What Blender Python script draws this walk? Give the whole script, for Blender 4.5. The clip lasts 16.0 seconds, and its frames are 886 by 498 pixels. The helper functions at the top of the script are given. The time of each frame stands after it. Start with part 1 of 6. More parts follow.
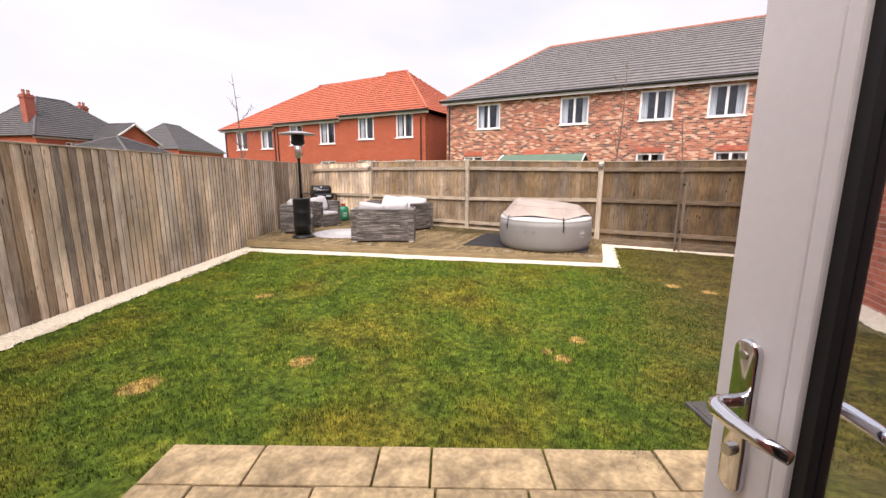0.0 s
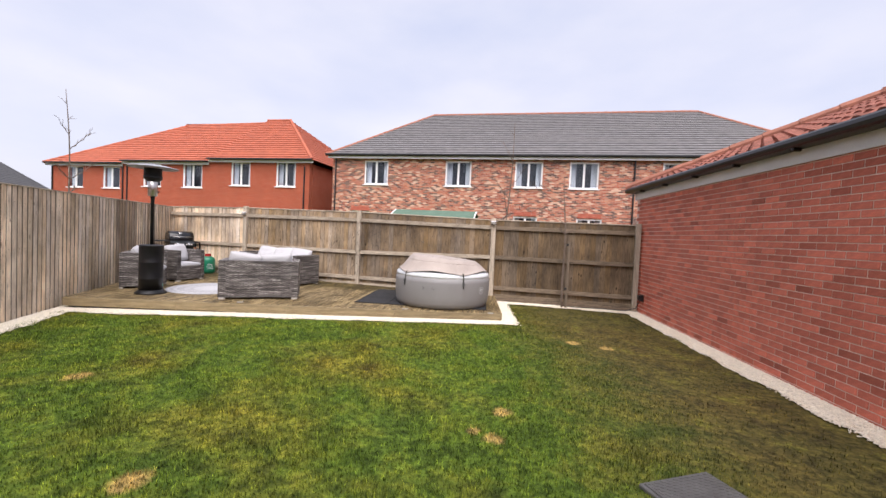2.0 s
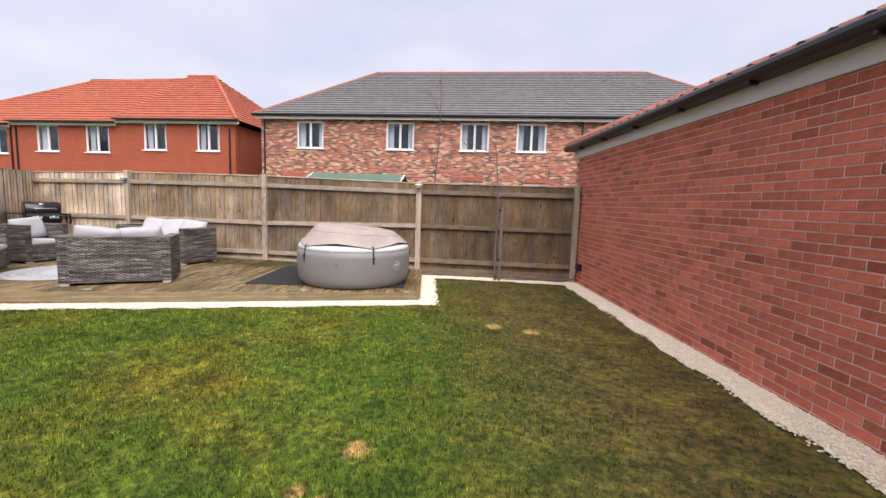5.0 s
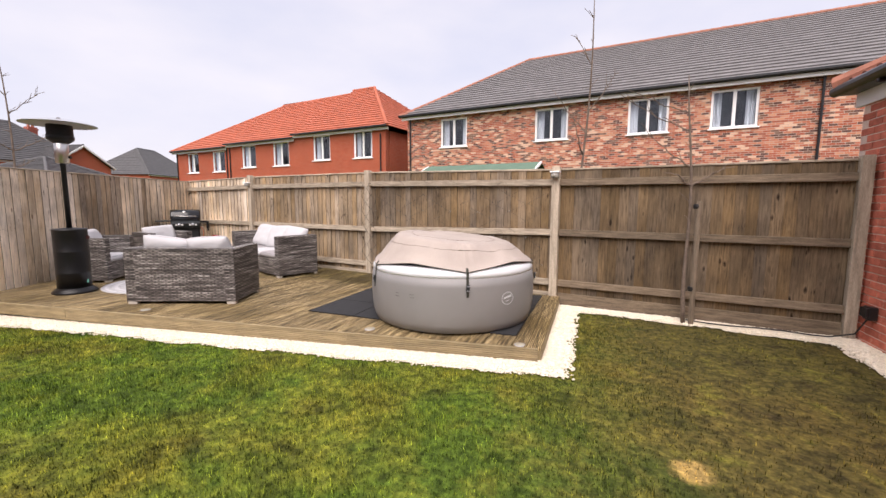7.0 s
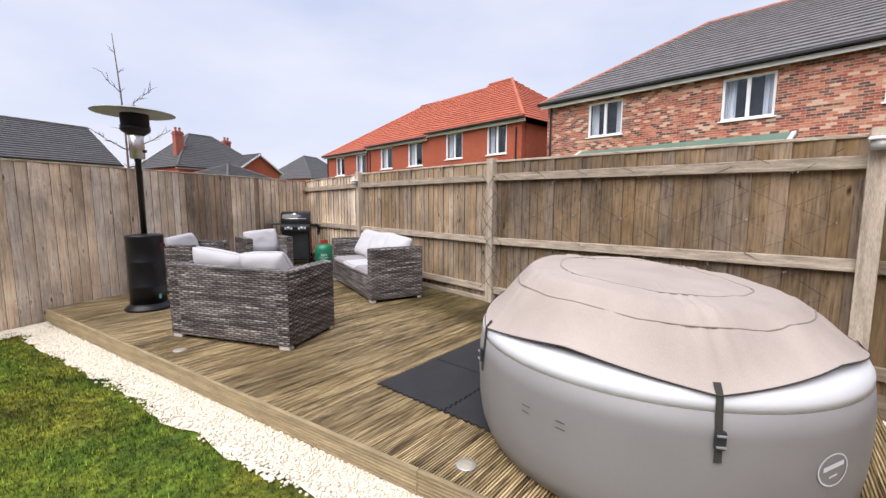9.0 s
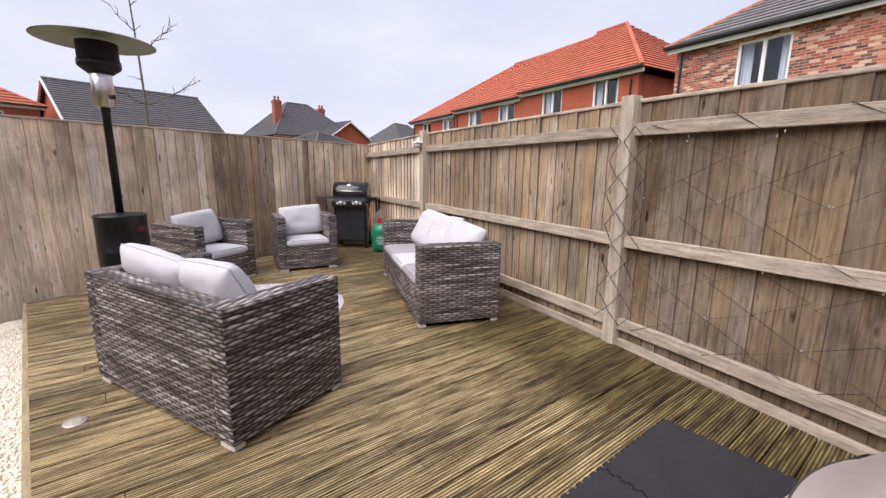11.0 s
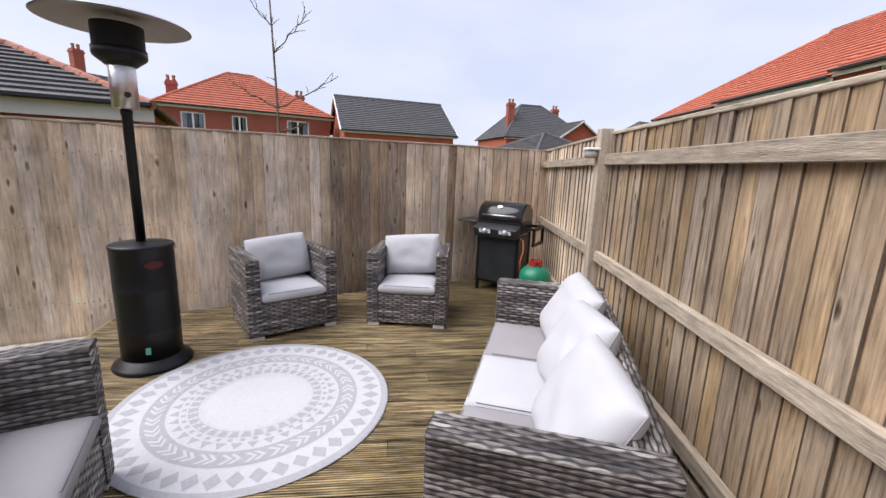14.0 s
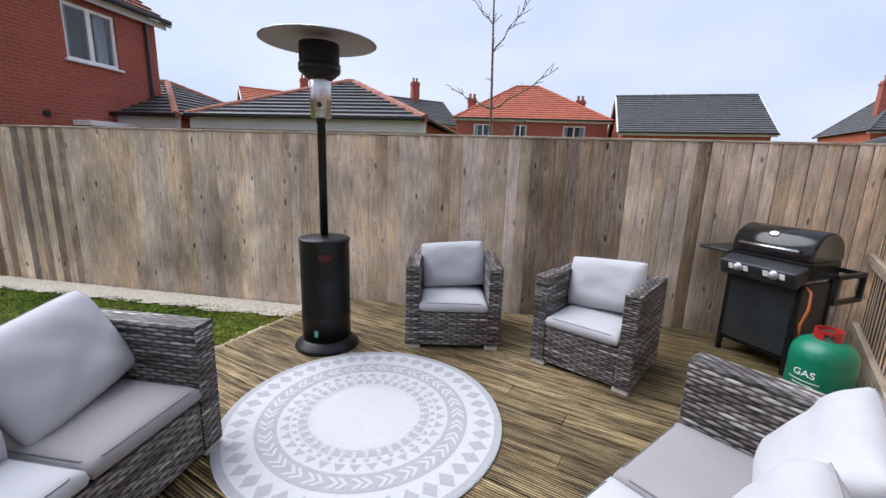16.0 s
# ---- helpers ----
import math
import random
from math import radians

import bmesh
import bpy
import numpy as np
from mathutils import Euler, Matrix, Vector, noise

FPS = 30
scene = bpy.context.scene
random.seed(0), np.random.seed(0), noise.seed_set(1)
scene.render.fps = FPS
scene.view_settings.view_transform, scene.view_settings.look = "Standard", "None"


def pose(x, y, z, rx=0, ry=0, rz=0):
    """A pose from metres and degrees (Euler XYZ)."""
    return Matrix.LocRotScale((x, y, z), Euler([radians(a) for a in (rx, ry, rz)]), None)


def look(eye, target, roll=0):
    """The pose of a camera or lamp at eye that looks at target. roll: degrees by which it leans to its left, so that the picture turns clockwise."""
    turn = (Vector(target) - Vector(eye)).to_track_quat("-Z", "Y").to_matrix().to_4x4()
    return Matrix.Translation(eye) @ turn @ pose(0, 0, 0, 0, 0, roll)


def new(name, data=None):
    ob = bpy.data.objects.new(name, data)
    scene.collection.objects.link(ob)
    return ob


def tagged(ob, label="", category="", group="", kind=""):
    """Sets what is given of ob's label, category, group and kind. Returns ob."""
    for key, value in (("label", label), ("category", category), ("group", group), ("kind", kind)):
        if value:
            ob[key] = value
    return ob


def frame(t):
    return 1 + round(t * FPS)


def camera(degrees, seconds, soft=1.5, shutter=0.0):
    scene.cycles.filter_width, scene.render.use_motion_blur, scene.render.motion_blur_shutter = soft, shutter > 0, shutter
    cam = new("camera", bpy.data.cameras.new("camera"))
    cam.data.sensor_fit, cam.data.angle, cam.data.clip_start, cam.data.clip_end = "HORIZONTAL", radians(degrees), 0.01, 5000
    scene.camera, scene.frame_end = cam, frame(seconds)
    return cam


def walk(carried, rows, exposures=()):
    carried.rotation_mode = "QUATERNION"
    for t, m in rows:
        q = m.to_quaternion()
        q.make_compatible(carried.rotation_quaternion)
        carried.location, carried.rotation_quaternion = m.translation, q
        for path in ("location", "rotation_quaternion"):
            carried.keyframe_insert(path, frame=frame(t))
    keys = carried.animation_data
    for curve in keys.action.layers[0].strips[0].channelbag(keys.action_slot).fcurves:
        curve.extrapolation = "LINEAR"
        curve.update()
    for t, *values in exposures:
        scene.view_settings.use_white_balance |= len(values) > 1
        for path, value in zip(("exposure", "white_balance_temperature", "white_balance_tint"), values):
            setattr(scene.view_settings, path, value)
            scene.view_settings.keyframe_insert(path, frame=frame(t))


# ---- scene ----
cam = camera(94.5, 16.0)
METRES, EYE, TILT, LEAN, TURN = 11.67, 1.4, 0.0, 0.0, 0.0
PATH = [
    (0, (4.946, 1.184, 1.539), (4.008, 2.913, 1.179), 0.1),
    (0.5, (4.817, 1.343, 1.455), (3.931, 3.113, 1.166), 1.2),
    (1, (4.695, 1.489, 1.465), (3.922, 3.323, 1.268), 2.3),
    (1.5, (4.589, 1.599, 1.463), (3.97, 3.497, 1.346), 3.2),
    (2, (4.478, 1.626, 1.444), (4.059, 3.581, 1.371), 2.7),
    (2.5, (4.383, 1.602, 1.426), (4.159, 3.588, 1.345), 1.8),
    (3, (4.409, 1.602, 1.425), (4.315, 3.596, 1.3), 1.1),
    (3.5, (4.494, 1.65, 1.389), (4.377, 3.637, 1.188), 1.2),
    (3.7, (4.57, 1.72, 1.365), (4.423, 3.701, 1.13), 1.6),
    (5.8, (5.142, 3.834, 1.449), (4.823, 5.798, 1.243), 1.1),
    (6, (5.147, 4.089, 1.435), (4.714, 6.029, 1.22), 0.9),
    (6.5, (5.133, 4.709, 1.432), (4.432, 6.567, 1.199), 0.5),
    (7, (4.925, 5.259, 1.376), (3.983, 7.009, 1.149), 0.2),
    (7.5, (4.689, 5.758, 1.362), (3.543, 7.383, 1.144), -0.2),
    (8, (4.404, 6.21, 1.369), (3.115, 7.725, 1.16), -0.2),
    (8.5, (4.036, 6.623, 1.39), (2.654, 8.054, 1.186), -0.1),
    (9, (3.686, 7.049, 1.385), (2.235, 8.407, 1.158), 0.1),
    (9.2, (3.543, 7.208, 1.389), (2.065, 8.534, 1.146), 0.0),
    (11.3, (2.02, 8.546, 1.406), (0.306, 9.507, 1.03), 0.9),
    (11.5, (1.879, 8.67, 1.423), (0.149, 9.603, 1.054), 1.1),
    (12, (1.597, 8.888, 1.507), (-0.171, 9.752, 1.151), 1.4),
    (12.5, (1.258, 9.138, 1.556), (-0.564, 9.885, 1.209), 1.6),
    (13, (1.019, 9.414, 1.554), (-0.875, 9.948, 1.199), 2.1),
    (13.5, (0.809, 9.673, 1.564), (-1.138, 9.935, 1.188), 2.2),
    (14, (0.508, 9.868, 1.593), (-1.452, 9.852, 1.196), 2.1),
    (14.5, (0.297, 10.149, 1.597), (-1.639, 9.853, 1.192), 1.9),
    (15, (0.059, 10.316, 1.603), (-1.814, 9.745, 1.196), 1.8),
    (15.5, (-0.188, 10.341, 1.599), (-1.954, 9.496, 1.189), 2.0),
    (16, (-0.349, 10.396, 1.595), (-1.893, 9.194, 1.179), 1.9),
]
walk(cam, [(t, look(eye, target, roll)) for t, eye, target, roll in PATH],
     exposures=[(0.0, 1.68, 6900, 20), (1.0, 1.63, 6600, 19), (2.5, 1.40, 6300, 17), (3.5, 1.36, 6250, 17), (6.0, 1.45, 6600, 18), (7.0, 1.50, 6700, 19), (9.0, 1.40, 6200, 15), (11.5, 1.45, 6350, 18), (12.5, 1.50, 6400, 18), (14.5, 1.38, 5950, 13), (16.0, 1.36, 5800, 11)])

# ---- world, sun, exposure ----
world = bpy.data.worlds.new("sky")
scene.world = world
world.use_nodes = True
wn = world.node_tree
wn.nodes.clear()
w_out = wn.nodes.new("ShaderNodeOutputWorld")
w_bg = wn.nodes.new("ShaderNodeBackground")
w_sky = wn.nodes.new("ShaderNodeTexSky")
w_sky.sky_type, w_sky.sun_disc = "NISHITA", False
w_sky.sun_elevation, w_sky.sun_rotation = radians(54), radians(162)
w_sky.dust_density, w_sky.air_density, w_sky.ozone_density = 3.0, 1.0, 1.0
# overcast: the clear sky is mixed with a soft cloud layer
w_tc = wn.nodes.new("ShaderNodeTexCoord")
w_map = wn.nodes.new("ShaderNodeMapping")
w_map.inputs["Scale"].default_value = (1.2, 1.2, 3.0)
w_noise = wn.nodes.new("ShaderNodeTexNoise")
w_noise.inputs["Scale"].default_value, w_noise.inputs["Detail"].default_value = 1.6, 6.0
w_ramp = wn.nodes.new("ShaderNodeValToRGB")
w_ramp.color_ramp.elements[0].position, w_ramp.color_ramp.elements[0].color = 0.3, (2.45, 2.68, 3.25, 1)
w_ramp.color_ramp.elements[1].position, w_ramp.color_ramp.elements[1].color = 0.68, (3.35, 3.38, 3.55, 1)
w_mix = wn.nodes.new("ShaderNodeMixRGB")
w_mix.inputs[0].default_value = 0.92
wn.links.new(w_tc.outputs["Generated"], w_map.inputs[0])
wn.links.new(w_map.outputs[0], w_noise.inputs["Vector"])
wn.links.new(w_noise.outputs["Fac"], w_ramp.inputs[0])
wn.links.new(w_sky.outputs[0], w_mix.inputs[1])
wn.links.new(w_ramp.outputs[0], w_mix.inputs[2])
wn.links.new(w_mix.outputs[0], w_bg.inputs[0])
wn.links.new(w_bg.outputs[0], w_out.inputs[0])
w_bg.inputs[1].default_value = 0.1

sun = new("sun", bpy.data.lights.new("sun", "SUN"))
sun.data.energy, sun.data.angle, sun.data.color = 1.75, radians(60), (1.0, 0.955, 0.89)
SUN_AZ, SUN_EL = radians(162), radians(54)
sun.matrix_world = look((0, 0, 0), (-math.sin(SUN_AZ) * math.cos(SUN_EL), -math.cos(SUN_AZ) * math.cos(SUN_EL), -math.sin(SUN_EL)))

# ---- materials ----
def mat(name, col, rough=0.7, metal=0.0, var=0.25, scale=6.0, bump=0.2, bscale=60.0, stretch=(1, 1, 1), rnd=0.0, coords="Object", spec=0.5, dist=0.01, col2=None, mid=0.5):
    """A node material: base colour varied at two scales, with fine relief; rnd varies it from object to object."""
    m = bpy.data.materials.new(name)
    m.use_nodes = True
    nt = m.node_tree
    b = nt.nodes["Principled BSDF"]
    b.inputs["Roughness"].default_value, b.inputs["Metallic"].default_value = rough, metal
    b.inputs["Specular IOR Level"].default_value = spec
    tc, mp = nt.nodes.new("ShaderNodeTexCoord"), nt.nodes.new("ShaderNodeMapping")
    mp.inputs["Scale"].default_value = stretch
    nt.links.new(tc.outputs[coords], mp.inputs[0])
    n1, n2 = nt.nodes.new("ShaderNodeTexNoise"), nt.nodes.new("ShaderNodeTexNoise")
    n1.inputs["Scale"].default_value, n1.inputs["Detail"].default_value = scale, 5
    n2.inputs["Scale"].default_value, n2.inputs["Detail"].default_value = bscale, 4
    nt.links.new(mp.outputs[0], n1.inputs["Vector"])
    nt.links.new(mp.outputs[0], n2.inputs["Vector"])
    c2 = col2 or tuple(c * (1 - var) for c in col)
    ramp = nt.nodes.new("ShaderNodeValToRGB")
    ramp.color_ramp.elements[0].position, ramp.color_ramp.elements[1].position = max(0.0, mid - 0.18), min(1.0, mid + 0.18)
    ramp.color_ramp.elements[0].color = (*c2, 1)
    ramp.color_ramp.elements[1].color = (*col, 1)
    nt.links.new(n1.outputs["Fac"], ramp.inputs[0])
    fine = nt.nodes.new("ShaderNodeMixRGB")
    fine.blend_type, fine.inputs[0].default_value = "MULTIPLY", min(1.0, var * 1.2)
    nt.links.new(ramp.outputs[0], fine.inputs[1])
    fr = nt.nodes.new("ShaderNodeMapRange")
    fr.inputs[1].default_value, fr.inputs[2].default_value, fr.inputs[3].default_value, fr.inputs[4].default_value = 0.3, 0.7, 0.55, 1.2
    nt.links.new(n2.outputs["Fac"], fr.inputs[0])
    nt.links.new(fr.outputs[0], fine.inputs[2])
    last = fine.outputs[0]
    if rnd:
        oi, hs = nt.nodes.new("ShaderNodeObjectInfo"), nt.nodes.new("ShaderNodeHueSaturation")
        mr = nt.nodes.new("ShaderNodeMapRange")
        mr.inputs[3].default_value, mr.inputs[4].default_value = 1 - rnd, 1 + rnd
        nt.links.new(oi.outputs["Random"], mr.inputs[0])
        nt.links.new(mr.outputs[0], hs.inputs["Value"])
        nt.links.new(last, hs.inputs["Color"])
        last = hs.outputs[0]
    nt.links.new(last, b.inputs["Base Color"])
    if bump:
        bp = nt.nodes.new("ShaderNodeBump")
        bp.inputs["Strength"].default_value, bp.inputs["Distance"].default_value = bump, dist
        nt.links.new(n2.outputs["Fac"], bp.inputs["Height"])
        nt.links.new(bp.outputs[0], b.inputs["Normal"])
    return m


def node(nt, kind, **inputs):
    n = nt.nodes.new(kind)
    for k, v in inputs.items():
        n.inputs[k].default_value = v
    return n


def math_node(nt, op, a, b=None):
    n = nt.nodes.new("ShaderNodeMath")
    n.operation = op
    for i, v in enumerate((a, b)):
        if v is None:
            continue
        if isinstance(v, (int, float)):
            n.inputs[i].default_value = v
        else:
            nt.links.new(v, n.inputs[i])
    return n.outputs[0]


def ramp_node(nt, fac, stops):
    n = nt.nodes.new("ShaderNodeValToRGB")
    el = n.color_ramp.elements
    while len(el) < len(stops):
        el.new(0.5)
    for e, (p, c) in zip(el, stops):
        e.position, e.color = p, (*c, 1)
    nt.links.new(fac, n.inputs[0])
    return n.outputs[0]


def fence_wood(name, light, dark, rnd=0.3, warm=(0.36, 0.24, 0.13)):
    """Weathered softwood with grain along z, knots, and warm and grey boards."""
    m = bpy.data.materials.new(name)
    m.use_nodes = True
    nt = m.node_tree
    b = nt.nodes["Principled BSDF"]
    b.inputs["Roughness"].default_value, b.inputs["Specular IOR Level"].default_value = 0.85, 0.25
    tc, oi = nt.nodes.new("ShaderNodeTexCoord"), nt.nodes.new("ShaderNodeObjectInfo")
    add = nt.nodes.new("ShaderNodeVectorMath")
    off = nt.nodes.new("ShaderNodeCombineXYZ")
    k = math_node(nt, "MULTIPLY", oi.outputs["Random"], 37.0)
    nt.links.new(k, off.inputs[0]), nt.links.new(k, off.inputs[2])
    nt.links.new(tc.outputs["Object"], add.inputs[0]), nt.links.new(off.outputs[0], add.inputs[1])
    mp = nt.nodes.new("ShaderNodeMapping")
    mp.inputs["Scale"].default_value = (9, 2, 0.7)
    nt.links.new(add.outputs[0], mp.inputs[0])
    grain = node(nt, "ShaderNodeTexNoise", Scale=6.0, Detail=6.0, Roughness=0.65)
    nt.links.new(mp.outputs[0], grain.inputs["Vector"])
    blot = node(nt, "ShaderNodeTexNoise", Scale=1.7, Detail=3.0)
    nt.links.new(add.outputs[0], blot.inputs["Vector"])
    knot = node(nt, "ShaderNodeTexVoronoi", Scale=8.0)
    mk = nt.nodes.new("ShaderNodeMapping")
    mk.inputs["Scale"].default_value = (1.5, 1.0, 0.55)
    nt.links.new(add.outputs[0], mk.inputs[0]), nt.links.new(mk.outputs[0], knot.inputs["Vector"])
    base = ramp_node(nt, grain.outputs["Fac"], [(0.30, dark), (0.46, tuple(a * 0.55 + c * 0.45 for a, c in zip(light, dark))), (0.66, light)])
    mixw = nt.nodes.new("ShaderNodeMixRGB")
    wf = math_node(nt, "MULTIPLY", ramp_node(nt, blot.outputs["Fac"], [(0.4, (0, 0, 0)), (0.65, (1, 1, 1))]), 0.45)
    nt.links.new(wf, mixw.inputs[0]), nt.links.new(base, mixw.inputs[1])
    mixw.inputs[2].default_value = (*warm, 1)
    mixk = nt.nodes.new("ShaderNodeMixRGB")
    wob = math_node(nt, "ADD", knot.outputs["Distance"], math_node(nt, "MULTIPLY", math_node(nt, "SUBTRACT", grain.outputs["Fac"], 0.5), 0.35))
    spots = ramp_node(nt, blot.outputs["Fac"], [(0.44, (1, 1, 1)), (0.54, (0.0, 0.0, 0.0))])
    halo = nt.nodes.new("ShaderNodeMixRGB")
    nt.links.new(math_node(nt, "MULTIPLY", ramp_node(nt, wob, [(0.16, (0, 0, 0)), (0.22, (0.3, 0.3, 0.3)), (0.34, (0, 0, 0))]), spots), halo.inputs[0])
    nt.links.new(mixw.outputs[0], halo.inputs[1])
    halo.inputs[2].default_value = (*[min(1.0, v * 1.15) for v in light], 1)
    nt.links.new(math_node(nt, "MULTIPLY", ramp_node(nt, wob, [(0.07, (1, 1, 1)), (0.12, (0.6, 0.6, 0.6)), (0.20, (0, 0, 0))]), spots), mixk.inputs[0])
    nt.links.new(halo.outputs[0], mixk.inputs[1])
    mixk.inputs[2].default_value = (dark[0] * 0.45, dark[1] * 0.38, dark[2] * 0.35, 1)
    hs = nt.nodes.new("ShaderNodeHueSaturation")
    mr = nt.nodes.new("ShaderNodeMapRange")
    mr.inputs[3].default_value, mr.inputs[4].default_value = 1 - rnd, 1 + rnd
    nt.links.new(oi.outputs["Random"], mr.inputs[0]), nt.links.new(mr.outputs[0], hs.inputs["Value"])
    r2 = math_node(nt, "FRACT", math_node(nt, "MULTIPLY", oi.outputs["Random"], 91.7))
    nt.links.new(math_node(nt, "ADD", math_node(nt, "MULTIPLY", r2, 0.45), 0.85), hs.inputs["Saturation"])
    nt.links.new(mixk.outputs[0], hs.inputs["Color"])
    # rain streaks and algae that run over several boards
    geo = nt.nodes.new("ShaderNodeNewGeometry")
    ms = nt.nodes.new("ShaderNodeMapping")
    ms.inputs["Scale"].default_value = (1.5, 1.5, 0.8)
    nt.links.new(geo.outputs["Position"], ms.inputs[0])
    streak = node(nt, "ShaderNodeTexNoise", Scale=1.3, Detail=6.0, Roughness=0.62)
    nt.links.new(ms.outputs[0], streak.inputs["Vector"])
    mst = nt.nodes.new("ShaderNodeMixRGB")
    mst.blend_type, mst.inputs[0].default_value = "MULTIPLY", 0.85
    nt.links.new(hs.outputs[0], mst.inputs[1])
    nt.links.new(ramp_node(nt, streak.outputs["Fac"], [(0.32, (0.42, 0.42, 0.44)), (0.5, (0.9, 0.9, 0.9)), (0.64, (1.35, 1.33, 1.3))]), mst.inputs[2])
    nt.links.new(mst.outputs[0], b.inputs["Base Color"])
    bp = node(nt, "ShaderNodeBump", Strength=0.7, Distance=0.004)
    nt.links.new(grain.outputs["Fac"], bp.inputs["Height"])
    nt.links.new(bp.outputs[0], b.inputs["Normal"])
    return m


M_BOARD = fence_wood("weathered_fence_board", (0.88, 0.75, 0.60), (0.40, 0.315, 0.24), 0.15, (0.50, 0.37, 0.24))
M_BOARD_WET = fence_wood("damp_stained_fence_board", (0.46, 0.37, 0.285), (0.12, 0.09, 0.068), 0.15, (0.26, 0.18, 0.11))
# back fence boards in three browns, one to a bay, darkest by the garage
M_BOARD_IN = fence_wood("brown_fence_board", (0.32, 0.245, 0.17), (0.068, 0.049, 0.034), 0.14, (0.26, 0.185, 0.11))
M_BOARD_MID = fence_wood("mid_brown_fence_board", (0.43, 0.335, 0.235), (0.085, 0.062, 0.041), 0.14, (0.36, 0.25, 0.14))
M_BOARD_DARK = fence_wood("dark_brown_fence_board", (0.19, 0.142, 0.095), (0.045, 0.033, 0.022), 0.14, (0.17, 0.12, 0.07))
M_NAIL = mat("rusty_nail", (0.045, 0.032, 0.025), 0.6, metal=0.3, var=0.3)
# dark colour for the thick edge, painting the shadow line at each lap
M_BOARD_EDGE = mat("lap_shade_board_edge", (0.17, 0.135, 0.10), 0.9, var=0.4, scale=6, bump=0.3, bscale=60, stretch=(6, 6, 1), spec=0.2)
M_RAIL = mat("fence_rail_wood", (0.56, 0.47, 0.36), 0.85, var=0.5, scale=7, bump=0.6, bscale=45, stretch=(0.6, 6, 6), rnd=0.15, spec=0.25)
# darker rail colour for the bay next to the garage
M_RAIL_DARK = mat("dark_rail_wood", (0.26, 0.20, 0.14), 0.85, var=0.5, scale=7, bump=0.6, bscale=45, stretch=(0.6, 6, 6), rnd=0.15, spec=0.25)
M_POST = mat("fence_post_wood", (0.58, 0.49, 0.38), 0.85, var=0.45, scale=5, bump=0.5, bscale=40, stretch=(6, 6, 0.7), rnd=0.15, spec=0.25)
M_WHITE = mat("white_upvc", (0.88, 0.88, 0.88), 0.3, var=0.04, bump=0.02)
M_BLACK = mat("black_plastic", (0.012, 0.012, 0.013), 0.4, var=0.2, bump=0.05)
M_GUTTER = mat("black_gutter", (0.012, 0.012, 0.014), 0.35, var=0.2, bump=0.0)
M_GREY_TILE = mat("grey_roof_tile", (0.20, 0.19, 0.19), 0.75, var=0.3, scale=3, bump=0.3, bscale=30, rnd=0.1)
M_DARK_TILE = mat("dark_roof_tile", (0.105, 0.103, 0.106), 0.7, var=0.3, scale=3, bump=0.3, bscale=30, rnd=0.1)
M_RED_TILE = mat("orange_roof_tile", (0.52, 0.14, 0.072), 0.75, var=0.3, scale=3, bump=0.3, bscale=30, rnd=0.1)
M_PANTILE = mat("weathered_red_pantile", (0.36, 0.13, 0.09), 0.8, var=0.5, scale=9, bump=0.5, bscale=50, rnd=0.2)
M_RIDGE = mat("terracotta_ridge_tile", (0.42, 0.17, 0.11), 0.8, var=0.3, bump=0.3)
M_FASCIA = mat("white_fascia", (0.72, 0.72, 0.71), 0.5, var=0.1, scale=2, bump=0.05)


